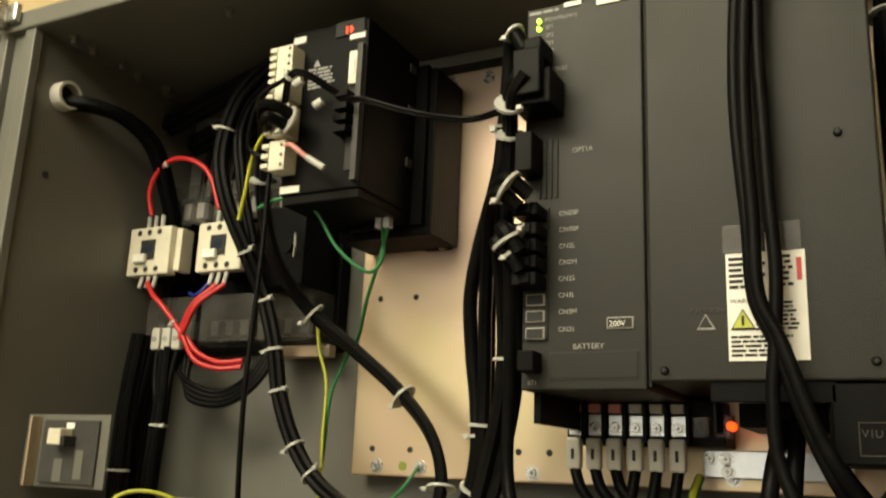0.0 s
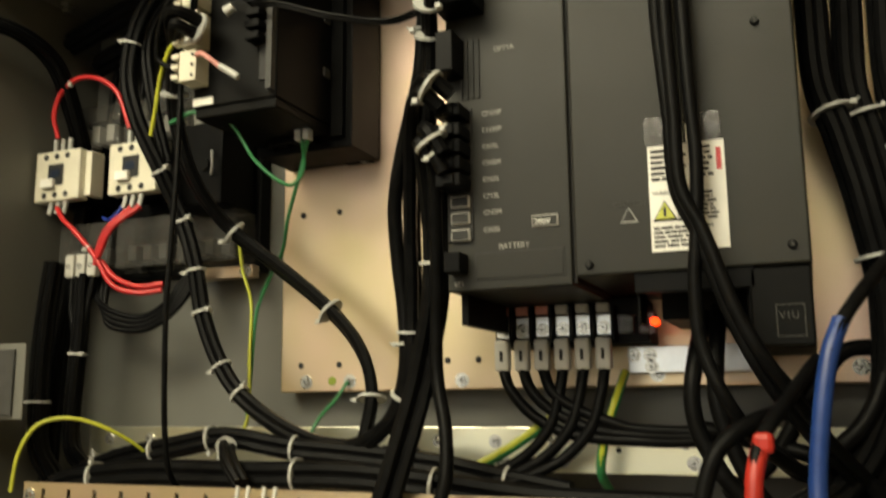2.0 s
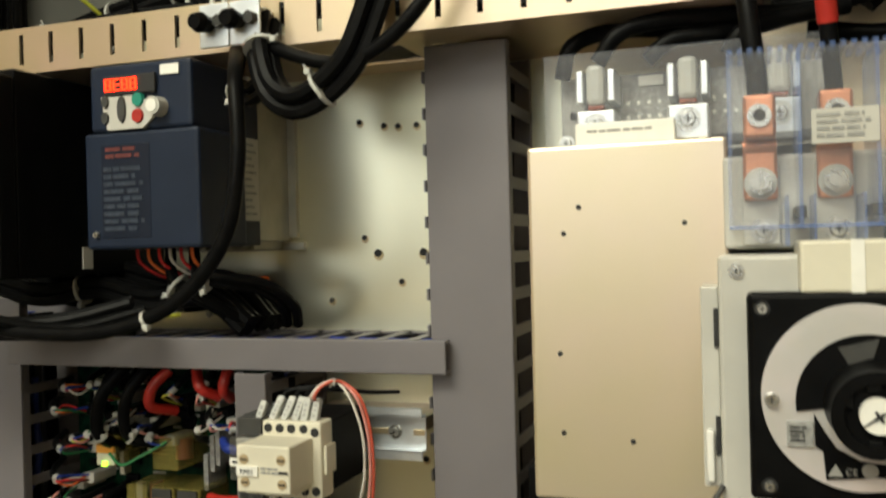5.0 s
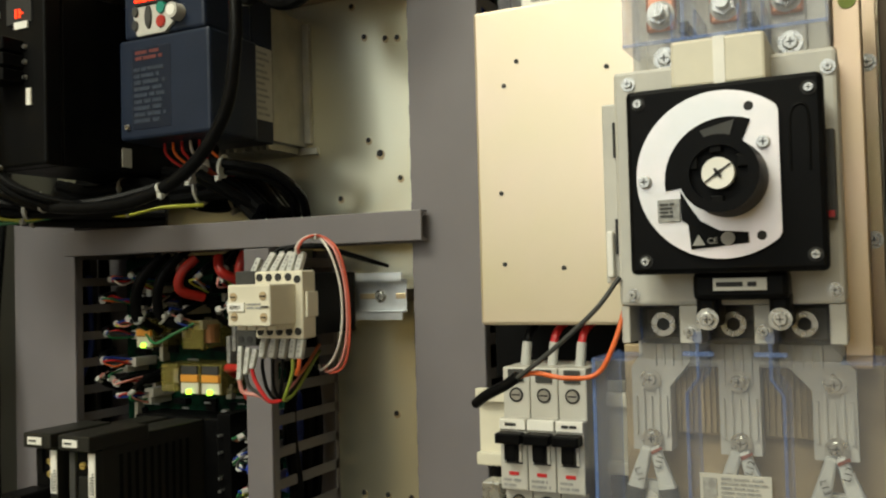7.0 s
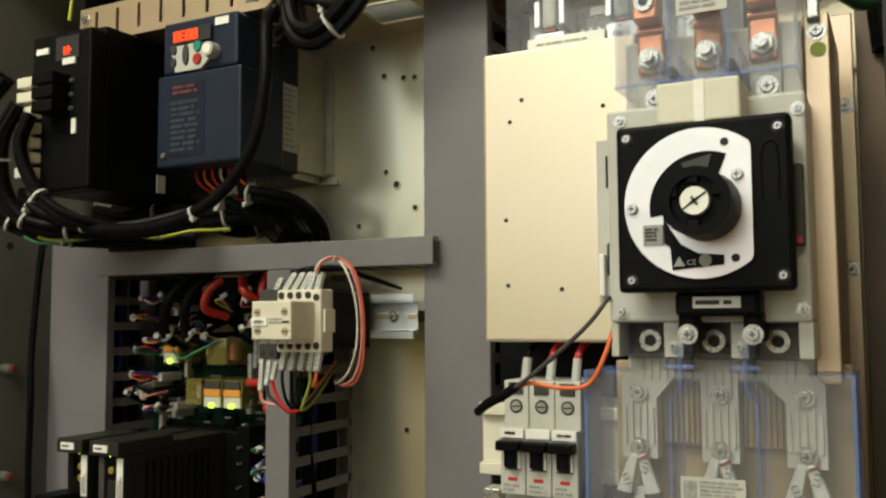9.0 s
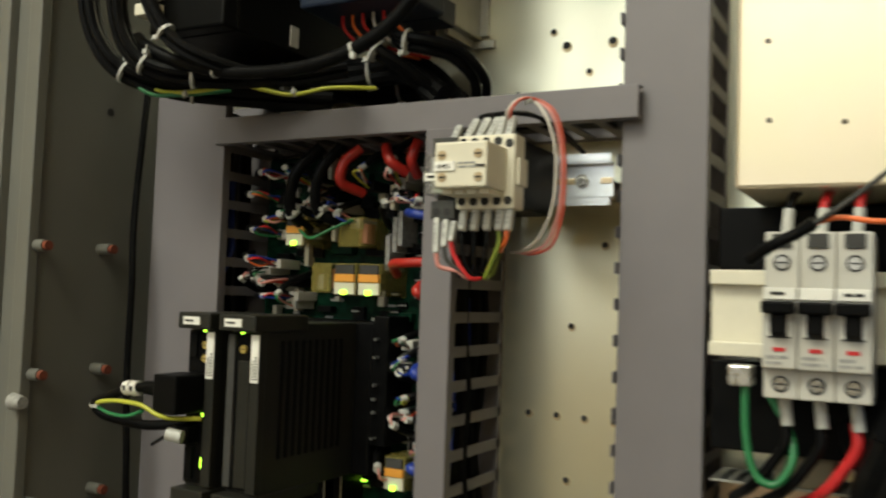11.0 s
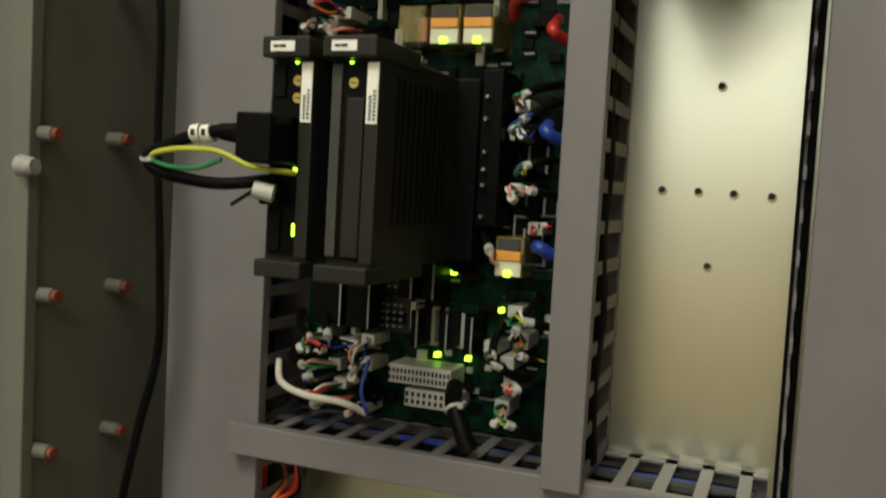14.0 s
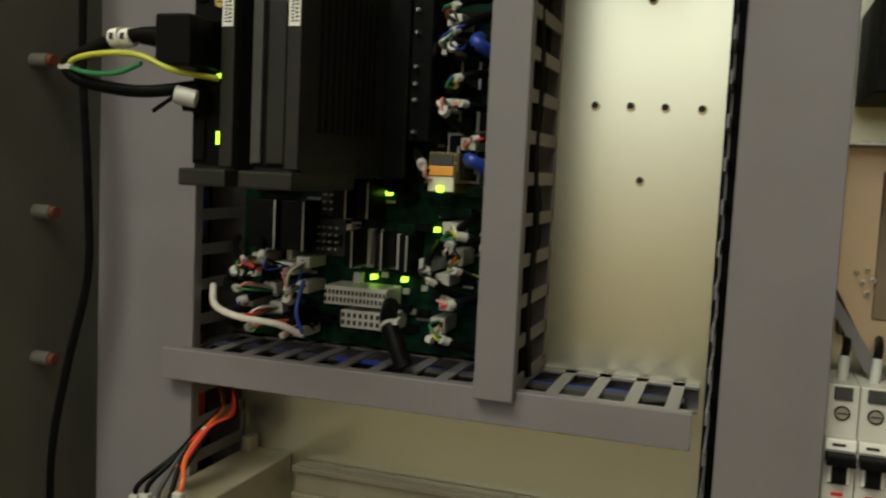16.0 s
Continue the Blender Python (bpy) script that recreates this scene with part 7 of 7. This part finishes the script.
for p_ in ([(0.0, 0.65, 1.545), (0.019, 0.64, 1.532), (0.039, 0.64, 1.548), (0.059, 0.645, 1.57), (0.08, 0.66, 1.62)],
           [(-0.038, 0.66, 1.635), (-0.044, 0.64, 1.60), (-0.046, 0.635, 1.575), (-0.040, 0.635, 1.55), (-0.021, 0.635, 1.52), (0.011, 0.64, 1.501), (0.045, 0.645, 1.496), (0.08, 0.66, 1.50)],
           [(-0.028, 0.66, 1.64), (-0.031, 0.645, 1.60), (-0.031, 0.64, 1.575), (-0.022, 0.64, 1.545), (-0.004, 0.64, 1.512), (0.022, 0.645, 1.498), (0.06, 0.66, 1.51)],
           [(-0.03, 0.66, 1.515), (0.0, 0.655, 1.54), (0.025, 0.655, 1.58), (0.045, 0.66, 1.606), (0.07, 0.67, 1.61)],
           [(-0.05, 0.67, 1.56), (-0.01, 0.66, 1.55), (0.03, 0.65, 1.54), (0.06, 0.65, 1.52), (0.07, 0.66, 1.49), (0.05, 0.67, 1.47), (0.0, 0.67, 1.475)],
           [(-0.02, 0.65, 1.63), (0.0, 0.64, 1.60), (0.02, 0.64, 1.57), (0.03, 0.645, 1.53), (0.015, 0.65, 1.50), (-0.02, 0.655, 1.49)]):
    run(p_, 0.0056, 1, (), "thick black cable looping beside the amplifier", "supply_cable")
for p_ in ([(-0.118, 0.615, 1.455), (-0.105, 0.615, 1.471), (-0.083, 0.618, 1.477), (-0.049, 0.625, 1.478), (0.0, 0.64, 1.48), (0.04, 0.65, 1.49)],
           [(-0.142, 0.63, 1.45), (-0.135, 0.63, 1.47), (-0.11, 0.64, 1.479), (-0.06, 0.65, 1.479), (0.02, 0.65, 1.488)],
           [(-0.09, 0.62, 1.455), (-0.075, 0.62, 1.466), (-0.05, 0.625, 1.468), (-0.02, 0.64, 1.475), (0.01, 0.65, 1.485)],
           [(-0.045, 0.62, 1.455), (-0.035, 0.62, 1.468), (-0.01, 0.63, 1.475), (0.02, 0.64, 1.48)]):
    run(p_, 0.005, 1, (), "black cable from the fuse block into the tray", "fuse_cable")
e = run([(0.061, 0.546, 1.402), (0.066, 0.56, 1.41), (0.082, 0.60, 1.41), (0.092, 0.63, 1.43), (0.085, 0.65, 1.48), (0.07, 0.66, 1.52)], 0.0042, 1, (), "green and yellow earth cable to the post", "earth_cable", M_GREEN)
part("yellow_stripe", tube(bmesh.new(), [(0.066, 0.557, 1.412), (0.082, 0.597, 1.413), (0.0905, 0.627, 1.43), (0.083, 0.647, 1.48)], 0.0028, 8), M_YELLOW, e, "yellow stripe", True)

# left side bundles
for i in range(7):
    o = Vector((0.004 * (i % 3), 0.006 * (i // 3), 0.004 * (i % 2)))
    run([Vector(q) + o for q in ((-0.70, 0.583, 1.938), (-0.672, 0.60, 1.935), (-0.66, 0.635, 1.93), (-0.657, 0.67, 1.912), (-0.66, 0.70, 1.87), (-0.67, 0.73, 1.82), (-0.68, 0.74, 1.77), (-0.686, 0.735, 1.70), (-0.686, 0.725, 1.62), (-0.684, 0.72, 1.54), (-0.68, 0.715, 1.50))], 0.0042, 1, (), "black cable from the gland down the cabinet side", "gland_cable")
run([(-0.672, 0.705, 1.72), (-0.674, 0.70, 1.66), (-0.676, 0.70, 1.60), (-0.672, 0.70, 1.54), (-0.65, 0.70, 1.51)], 0.0048, 4, (0.6,))
run([(-0.634, 0.706, 1.705), (-0.63, 0.702, 1.668), (-0.629, 0.70, 1.634), (-0.632, 0.70, 1.58), (-0.63, 0.70, 1.54), (-0.60, 0.69, 1.52)], 0.0042, 3, (0.45,), tie_r=0.0085)
for k, x in enumerate((-0.648, -0.620)):
    run([(x, 0.706, 1.705), (x * 0.7 - 0.19, 0.703, 1.67), (-0.632 + 0.006 * k, 0.70, 1.636)], 0.0032, 1, (), "dark wire from a marker sleeve", "control_wire")
run([(-0.68, 0.72, 1.96), (-0.64, 0.71, 1.965), (-0.58, 0.70, 1.975), (-0.52, 0.695, 1.985), (-0.45, 0.70, 1.98)], 0.006, 5)
run([(-0.66, 0.74, 1.94), (-0.60, 0.73, 1.95), (-0.54, 0.72, 1.955), (-0.47, 0.72, 1.95), (-0.42, 0.72, 1.95)], 0.006, 5)
for i in range(4):
    run([(-0.64 + i * 0.02, 0.745, 1.94), (-0.635 + i * 0.02, 0.735, 1.91), (-0.64 + i * 0.019, 0.735, 1.87)], 0.0036, 1, (), "dark wire down to the contactors", "control_wire")
    run([(-0.632 + i * 0.006, 0.72, 1.71), (-0.620 + i * 0.004, 0.71, 1.683 - i * 0.003), (-0.595, 0.705, 1.668 - i * 0.005), (-0.563 + i * 0.002, 0.71, 1.661 - i * 0.004), (-0.536 + i * 0.004, 0.715, 1.675 - i * 0.002), (-0.522 + i * 0.005, 0.73, 1.71)], 0.0030, 1, (), "dark wire looping below the contactors", "control_wire")
for p_ in ([(-0.662, 0.69, 1.845), (-0.664, 0.685, 1.868), (-0.654, 0.683, 1.89), (-0.632, 0.683, 1.902), (-0.605, 0.685, 1.897), (-0.585, 0.688, 1.88), (-0.572, 0.692, 1.845)],
           [(-0.657, 0.69, 1.772), (-0.642, 0.684, 1.758), (-0.622, 0.683, 1.742), (-0.597, 0.684, 1.716), (-0.581, 0.688, 1.691), (-0.555, 0.692, 1.682), (-0.531, 0.70, 1.684)],
           [(-0.557, 0.695, 1.766), (-0.58, 0.684, 1.745), (-0.592, 0.683, 1.722), (-0.597, 0.684, 1.714)],
           [(-0.568, 0.695, 1.766), (-0.588, 0.686, 1.745), (-0.598, 0.685, 1.722), (-0.60, 0.686, 1.71)],
           [(-0.595, 0.688, 1.714), (-0.578, 0.69, 1.697), (-0.553, 0.693, 1.688), (-0.53, 0.70, 1.69)]):
    run(p_, 0.0026, 1, (0.45,) if len(p_) > 6 else (), "bright red control wire between the contactors", "control_wire", M_RED)
run([(-0.626, 0.72, 1.765), (-0.61, 0.71, 1.76), (-0.60, 0.71, 1.765), (-0.59, 0.715, 1.78)], 0.0016, 1, (), "thin blue control wire", "control_wire", M_BLUEW)
run([(-0.445, 0.61, 1.90), (-0.441, 0.605, 1.784), (-0.441, 0.602, 1.716), (-0.442, 0.60, 1.636), (-0.443, 0.61, 1.533), (-0.443, 0.64, 1.505)], 0.0024, 1, (), "thin black cable hanging straight down", "control_wire")
G = "thin green and yellow earth wire"
run([(-0.360, 0.665, 1.80), (-0.352, 0.655, 1.77), (-0.36, 0.645, 1.755), (-0.385, 0.635, 1.775), (-0.405, 0.625, 1.808), (-0.43, 0.612, 1.817), (-0.455, 0.61, 1.81)], 0.0017, 1, (), G, "earth_wire", M_GREEN)
run([(-0.354, 0.665, 1.80), (-0.358, 0.66, 1.77), (-0.375, 0.67, 1.735), (-0.40, 0.70, 1.71), (-0.43, 0.725, 1.69), (-0.446, 0.73, 1.66), (-0.45, 0.73, 1.61), (-0.45, 0.725, 1.56)], 0.0017, 1, (), G, "earth_wire", M_GREEN)
run([(-0.47, 0.74, 1.71), (-0.468, 0.73, 1.735), (-0.463, 0.73, 1.703), (-0.452, 0.73, 1.67), (-0.449, 0.725, 1.62), (-0.445, 0.72, 1.57), (-0.452, 0.715, 1.545)], 0.0016, 1, (), G, "earth_wire", M_YELLOW)
run([(-0.47, 0.605, 1.80), (-0.462, 0.60, 1.82), (-0.45, 0.592, 1.85), (-0.435, 0.585, 1.866), (-0.425, 0.583, 1.87)], 0.0018, 1, (), G, "earth_wire", M_YELLOW)
run([(-0.357, 0.744, 1.597), (-0.365, 0.735, 1.58), (-0.372, 0.72, 1.565), (-0.378, 0.71, 1.545)], 0.0016, 1, (), G, "earth_wire", M_GREEN)
run([(-0.594, 0.60, 1.508), (-0.59, 0.602, 1.54), (-0.578, 0.61, 1.563), (-0.552, 0.625, 1.567), (-0.525, 0.65, 1.552), (-0.51, 0.68, 1.528)], 0.0017, 1, (), G, "earth_wire", M_YELLOW)

# square limit blocks hung on the slotted bar
for x in (-0.3555, -0.3330):
    hs = thing("hung_switch_block", (x, 0.58, 1.48), "bright zinc plate holding a black round plug", "sensor plate", "hung sensor plates")
    part("plate", boxes((x - 0.0108, x + 0.0108, 0.579, 0.5815, 1.4805, 1.5085), b=0.0008), M_BRIGHT, hs)
    part("hanger", boxes((x - 0.008, x + 0.008, 0.5815, 0.6015, 1.503, 1.5055), b=0.0006), M_BRIGHT, hs, "bent hanger behind the plate")
    ball = rod((x - 0.003, 0.580, 1.4955), (x - 0.0045, 0.570, 1.495), 0.0046, 20, 0.0066)
    cyl(ball, (x - 0.0045, 0.570, 1.495), (x - 0.0048, 0.5645, 1.4948), 0.0066, 20, 0.0048)
    part("plug", ball, M_BLACK, hs, "black round plug", True)
    part("plug_nut", rod((x + 0.0060, 0.580, 1.4965), (x + 0.0055, 0.574, 1.4962), 0.0042, 6), M_GREYW, hs, "dark grey nut")
    for dx in (-0.004, 0.005):
        part("lug", rod((x + dx, 0.583, 1.506), (x + dx - 0.0012, 0.588, 1.5195), 0.0017, 10), M_LGREY, hs, "pale wire lug", True)
run([(-0.35, 0.60, 1.48), (-0.35, 0.595, 1.46), (-0.335, 0.585, 1.45), (-0.32, 0.58, 1.455)], 0.004, 2, (0.5,))
# cable loop in front of the inverter
run([(-0.352, 0.60, 1.482), (-0.332, 0.565, 1.455), (-0.326, 0.556, 1.404), (-0.338, 0.557, 1.357), (-0.374, 0.556, 1.319), (-0.426, 0.553, 1.301), (-0.492, 0.55, 1.301), (-0.544, 0.546, 1.313), (-0.575, 0.545, 1.327), (-0.60, 0.56, 1.34)], 0.0048, 1, (0.5, 0.7), "thick black cable looping below the inverter")
run([(-0.57, 0.53, 1.41), (-0.585, 0.525, 1.38), (-0.587, 0.53, 1.34), (-0.57, 0.54, 1.312), (-0.53, 0.56, 1.303), (-0.48, 0.58, 1.305), (-0.44, 0.60, 1.315)], 0.0038, 3, (0.25, 0.5, 0.65))
run([(-0.555, 0.53, 1.40), (-0.56, 0.525, 1.37), (-0.54, 0.53, 1.33), (-0.51, 0.54, 1.31), (-0.47, 0.57, 1.30), (-0.43, 0.60, 1.31)], 0.003, 3, (0.4,))
run([(-0.60, 0.54, 1.44), (-0.625, 0.535, 1.41), (-0.633, 0.54, 1.36), (-0.615, 0.55, 1.32), (-0.58, 0.57, 1.303), (-0.53, 0.60, 1.298), (-0.47, 0.64, 1.298)], 0.0042, 3, (0.3, 0.55, 0.75))
run([(-0.41, 0.63, 1.352), (-0.40, 0.62, 1.335), (-0.38, 0.625, 1.33), (-0.362, 0.64, 1.325), (-0.352, 0.66, 1.31), (-0.36, 0.68, 1.295)], 0.004, 2, (0.3,))
run([(-0.43, 0.63, 1.352), (-0.42, 0.62, 1.33), (-0.40, 0.63, 1.315), (-0.385, 0.65, 1.30)], 0.004, 2, (0.4,))
run([(-0.612, 0.57, 1.315), (-0.58, 0.565, 1.298), (-0.545, 0.57, 1.296), (-0.52, 0.59, 1.303), (-0.49, 0.61, 1.298), (-0.46, 0.62, 1.303), (-0.43, 0.64, 1.305)], 0.0016, 1, (0.3, 0.7), G, "earth_wire", M_YELLOW)
run([(-0.625, 0.56, 1.325), (-0.59, 0.56, 1.297), (-0.56, 0.568, 1.294), (-0.53, 0.59, 1.30)], 0.0016, 1, (), G, "earth_wire", M_GREEN)
for dz, yy in ((0.0, 0.695), (0.016, 0.675), (0.004, 0.65)):
    run([(-0.605, yy, 1.325 + dz), (-0.56, yy - 0.004, 1.316 + dz), (-0.51, yy, 1.321 + dz), (-0.46, yy - 0.006, 1.312 + dz), (-0.41, yy, 1.316 + dz * 0.6), (-0.378, yy, 1.296)], 0.0052, 4, (0.35, 0.7), "black cables lying above the wiring duct")
# dark cable down the cabinet side, bottom terminal box
run([(-0.690, 0.66, 1.36), (-0.676, 0.64, 1.28), (-0.664, 0.624, 1.20), (-0.656, 0.618, 1.144), (-0.654, 0.616, 1.069), (-0.648, 0.615, 0.993), (-0.648, 0.616, 0.93), (-0.660, 0.612, 0.87), (-0.672, 0.61, 0.80), (-0.68, 0.62, 0.70)], 0.0028, 2, (), "black cable hanging beside the wiring duct")
tbx = thing("terminal_box", (-0.56, 0.69, 0.76), "dull beige terminal box with marked wires entering", "terminal box")
part("case", boxes((-0.5795, -0.5415, 0.60, 0.716, 0.70, 0.794), b=0.0015), M_BEIGE, tbx)
part("clip", boxes((-0.576, -0.568, 0.700, 0.711, 0.794, 0.806), b=0.001), M_BEIGE, tbx)
for k in range(5):
    x = -0.589 + k * 0.0082
    zt = 0.797 - abs(k - 1) * 0.002 + (0.011 if k == 4 else 0)
    ms = part("marker_sleeve", boxes((x - 0.0034, x + 0.0034, 0.59, 0.5965, zt - 0.02, zt), b=0.0014), M_TIE, tbx, "white printed wire sleeve")
    bars(ms, x - 0.0015, x + 0.0015, zt - 0.016, zt - 0.004, 0.59, 4, M_FADE, 40 + k)
    part("wire", tube(bmesh.new(), [(x, 0.5935, zt - 0.003), (x + 0.001, 0.596, zt + 0.006), (-0.572 + k * 0.002, 0.612, 0.818), (-0.570 + k * 0.001, 0.635, 0.829), (-0.574, 0.67, 0.836), (-0.590, 0.69, 0.845)], 0.0017, 8), (M_CABLE, M_CABLE, M_GREYW, M_CABLE, M_ORANGE)[k], tbx, smooth=True)
for i, m in enumerate((M_RED, M_ORANGE, M_RED, M_CABLE)):
    run([(-0.570 + i * 0.003, 0.606, 0.812), (-0.566 + i * 0.003, 0.63, 0.829 + i * 0.001), (-0.563 + i * 0.002, 0.66, 0.834), (-0.575, 0.685, 0.843), (-0.592, 0.695, 0.855)], 0.0014, 1, (0.3,) if i == 0 else (), "thin red and orange wires from the duct", "control_wire", m)
lr_ = solid("lower_rail", boxes((-0.533, -0.25, 0.706, 0.716, 0.765, 0.79), b=0.001), M_BEIGE, (-0.4, 0.70, 0.765), "dull plated mounting rail below the duct", "mounting rail")
for z in (0.7655, 0.7855):
    part("rail_lip", boxes((-0.533, -0.25, 0.700, 0.7062, z, z + 0.004), b=0.0006), M_BEIGE, lr_)
# red and blue wires inside the tall ducts
for k in range(6):
    z = 0.80 + k * 0.07
    run([(-0.60, 0.66, z), (-0.592, 0.668, z + 0.03), (-0.60, 0.675, z + 0.07), (-0.595, 0.67, z + 0.1)], 0.003, 1, (), "wires inside the slotted duct", "duct_wire", (M_RED, M_CABLE, M_BLUEW)[k % 3])
for k in range(4):
    x = -0.5 + k * 0.06
    run([(x, 0.66, 1.276), (x + 0.03, 0.67, 1.28), (x + 0.07, 0.665, 1.277), (x + 0.1, 0.68, 1.28)], 0.0034, 1, (), "wires inside the slotted duct", "duct_wire", (M_RED, M_CABLE)[k % 2])

# ---- below the breakers: power supply and second breaker row ----
psu = thing("power_supply", (-0.1, 0.60, 0.93), "dark power supply with perforated zinc cover", "power supply")
part("case", boxes((-0.172, 0.02, 0.703, 0.716, 0.925, 1.030), b=0.0015), M_WOODISH, psu)
part("cover_plate", prism([(-0.1785, 1.0365), (-0.1785, 0.960), (-0.1535, 0.914), (-0.105, 0.914), (-0.105, 1.0365)], 0.690, 0.702), M_ZINC, psu, "zinc side cover with a slanted lower edge")
part("dark_window", boxes((-0.1560, -0.108, 0.6885, 0.6902, 0.938, 1.0235), b=0.001), M_WOODISH, psu, "dark recessed window")
for x, z in ((-0.1655, 0.965), (-0.1600, 0.967), (-0.1625, 0.959), (-0.157, 0.961), (-0.1595, 0.953)):
    screw(psu, x, 0.6885, z, 0.0018, M_SCREW, False)
part("lower_bracket", prism([(-0.1785, 0.955), (-0.1785, 0.944), (-0.152, 0.899), (-0.146, 0.905)], 0.685, 0.688), M_DUCT, psu, "grey slanted bracket")
part("top_mesh", boxes((-0.1785, 0.0, 0.655, 0.7, 1.0370, 1.0385)), M_SINK, psu, "perforated metal top")
for i in range(7):
    for j in range(5):
        part("vent_hole", rod((-0.170 + i * 0.009, 0.660 + j * 0.008, 1.0383), (-0.170 + i * 0.009, 0.660 + j * 0.008, 1.0389), 0.0028, 8), M_INK, psu)
part("terminal_cover", boxes((-0.140, -0.105, 0.656, 0.69, 1.0385, 1.058), b=0.002), M_BEIGE, psu, "beige terminal cover")
th = thing("terminal_housing", (-0.1, 0.64, 1.06), "black terminal housing behind the breakers", "terminal housing")
part("lower_bank", boxes((-0.172, 0.04, 0.625, 0.716, 1.062, 1.115), b=0.001), M_BLACK, th)
part("upper_bank", boxes((-0.172, 0.04, 0.64, 0.716, 1.17, 1.2085), b=0.001), M_BLACK, th)
run([(-0.08, 0.585, 1.10), (-0.085, 0.58, 1.08), (-0.07, 0.585, 1.06), (-0.04, 0.60, 1.05), (0.0, 0.61, 1.06), (0.04, 0.62, 1.04)], 0.0075, 2, (), "thick black cables below the breakers")
run([(-0.07, 0.56, 1.08), (-0.08, 0.56, 1.05), (-0.075, 0.57, 1.01), (-0.06, 0.58, 0.96), (-0.06, 0.60, 0.88)], 0.0075, 2, (), "thick black cables below the breakers")
for k in range(3):
    src = [o for o in scene.objects if o.name.startswith("circuit_breaker") and o.parent is None][0]
    copy_thing(src, Matrix.Translation((-0.1785 + k * 0.0171, 0.652, 0.8175)))
solid("second_breaker_rail", boxes((-0.176, -0.02, 0.7045, 0.7085, 0.836, 0.884), (-0.17, -0.03, 0.7085, 0.716, 0.85, 0.868), b=0.0008), M_CREAM, (-0.1, 0.7045, 0.836), "dull plated mounting rail of the lower breakers", "mounting rail")
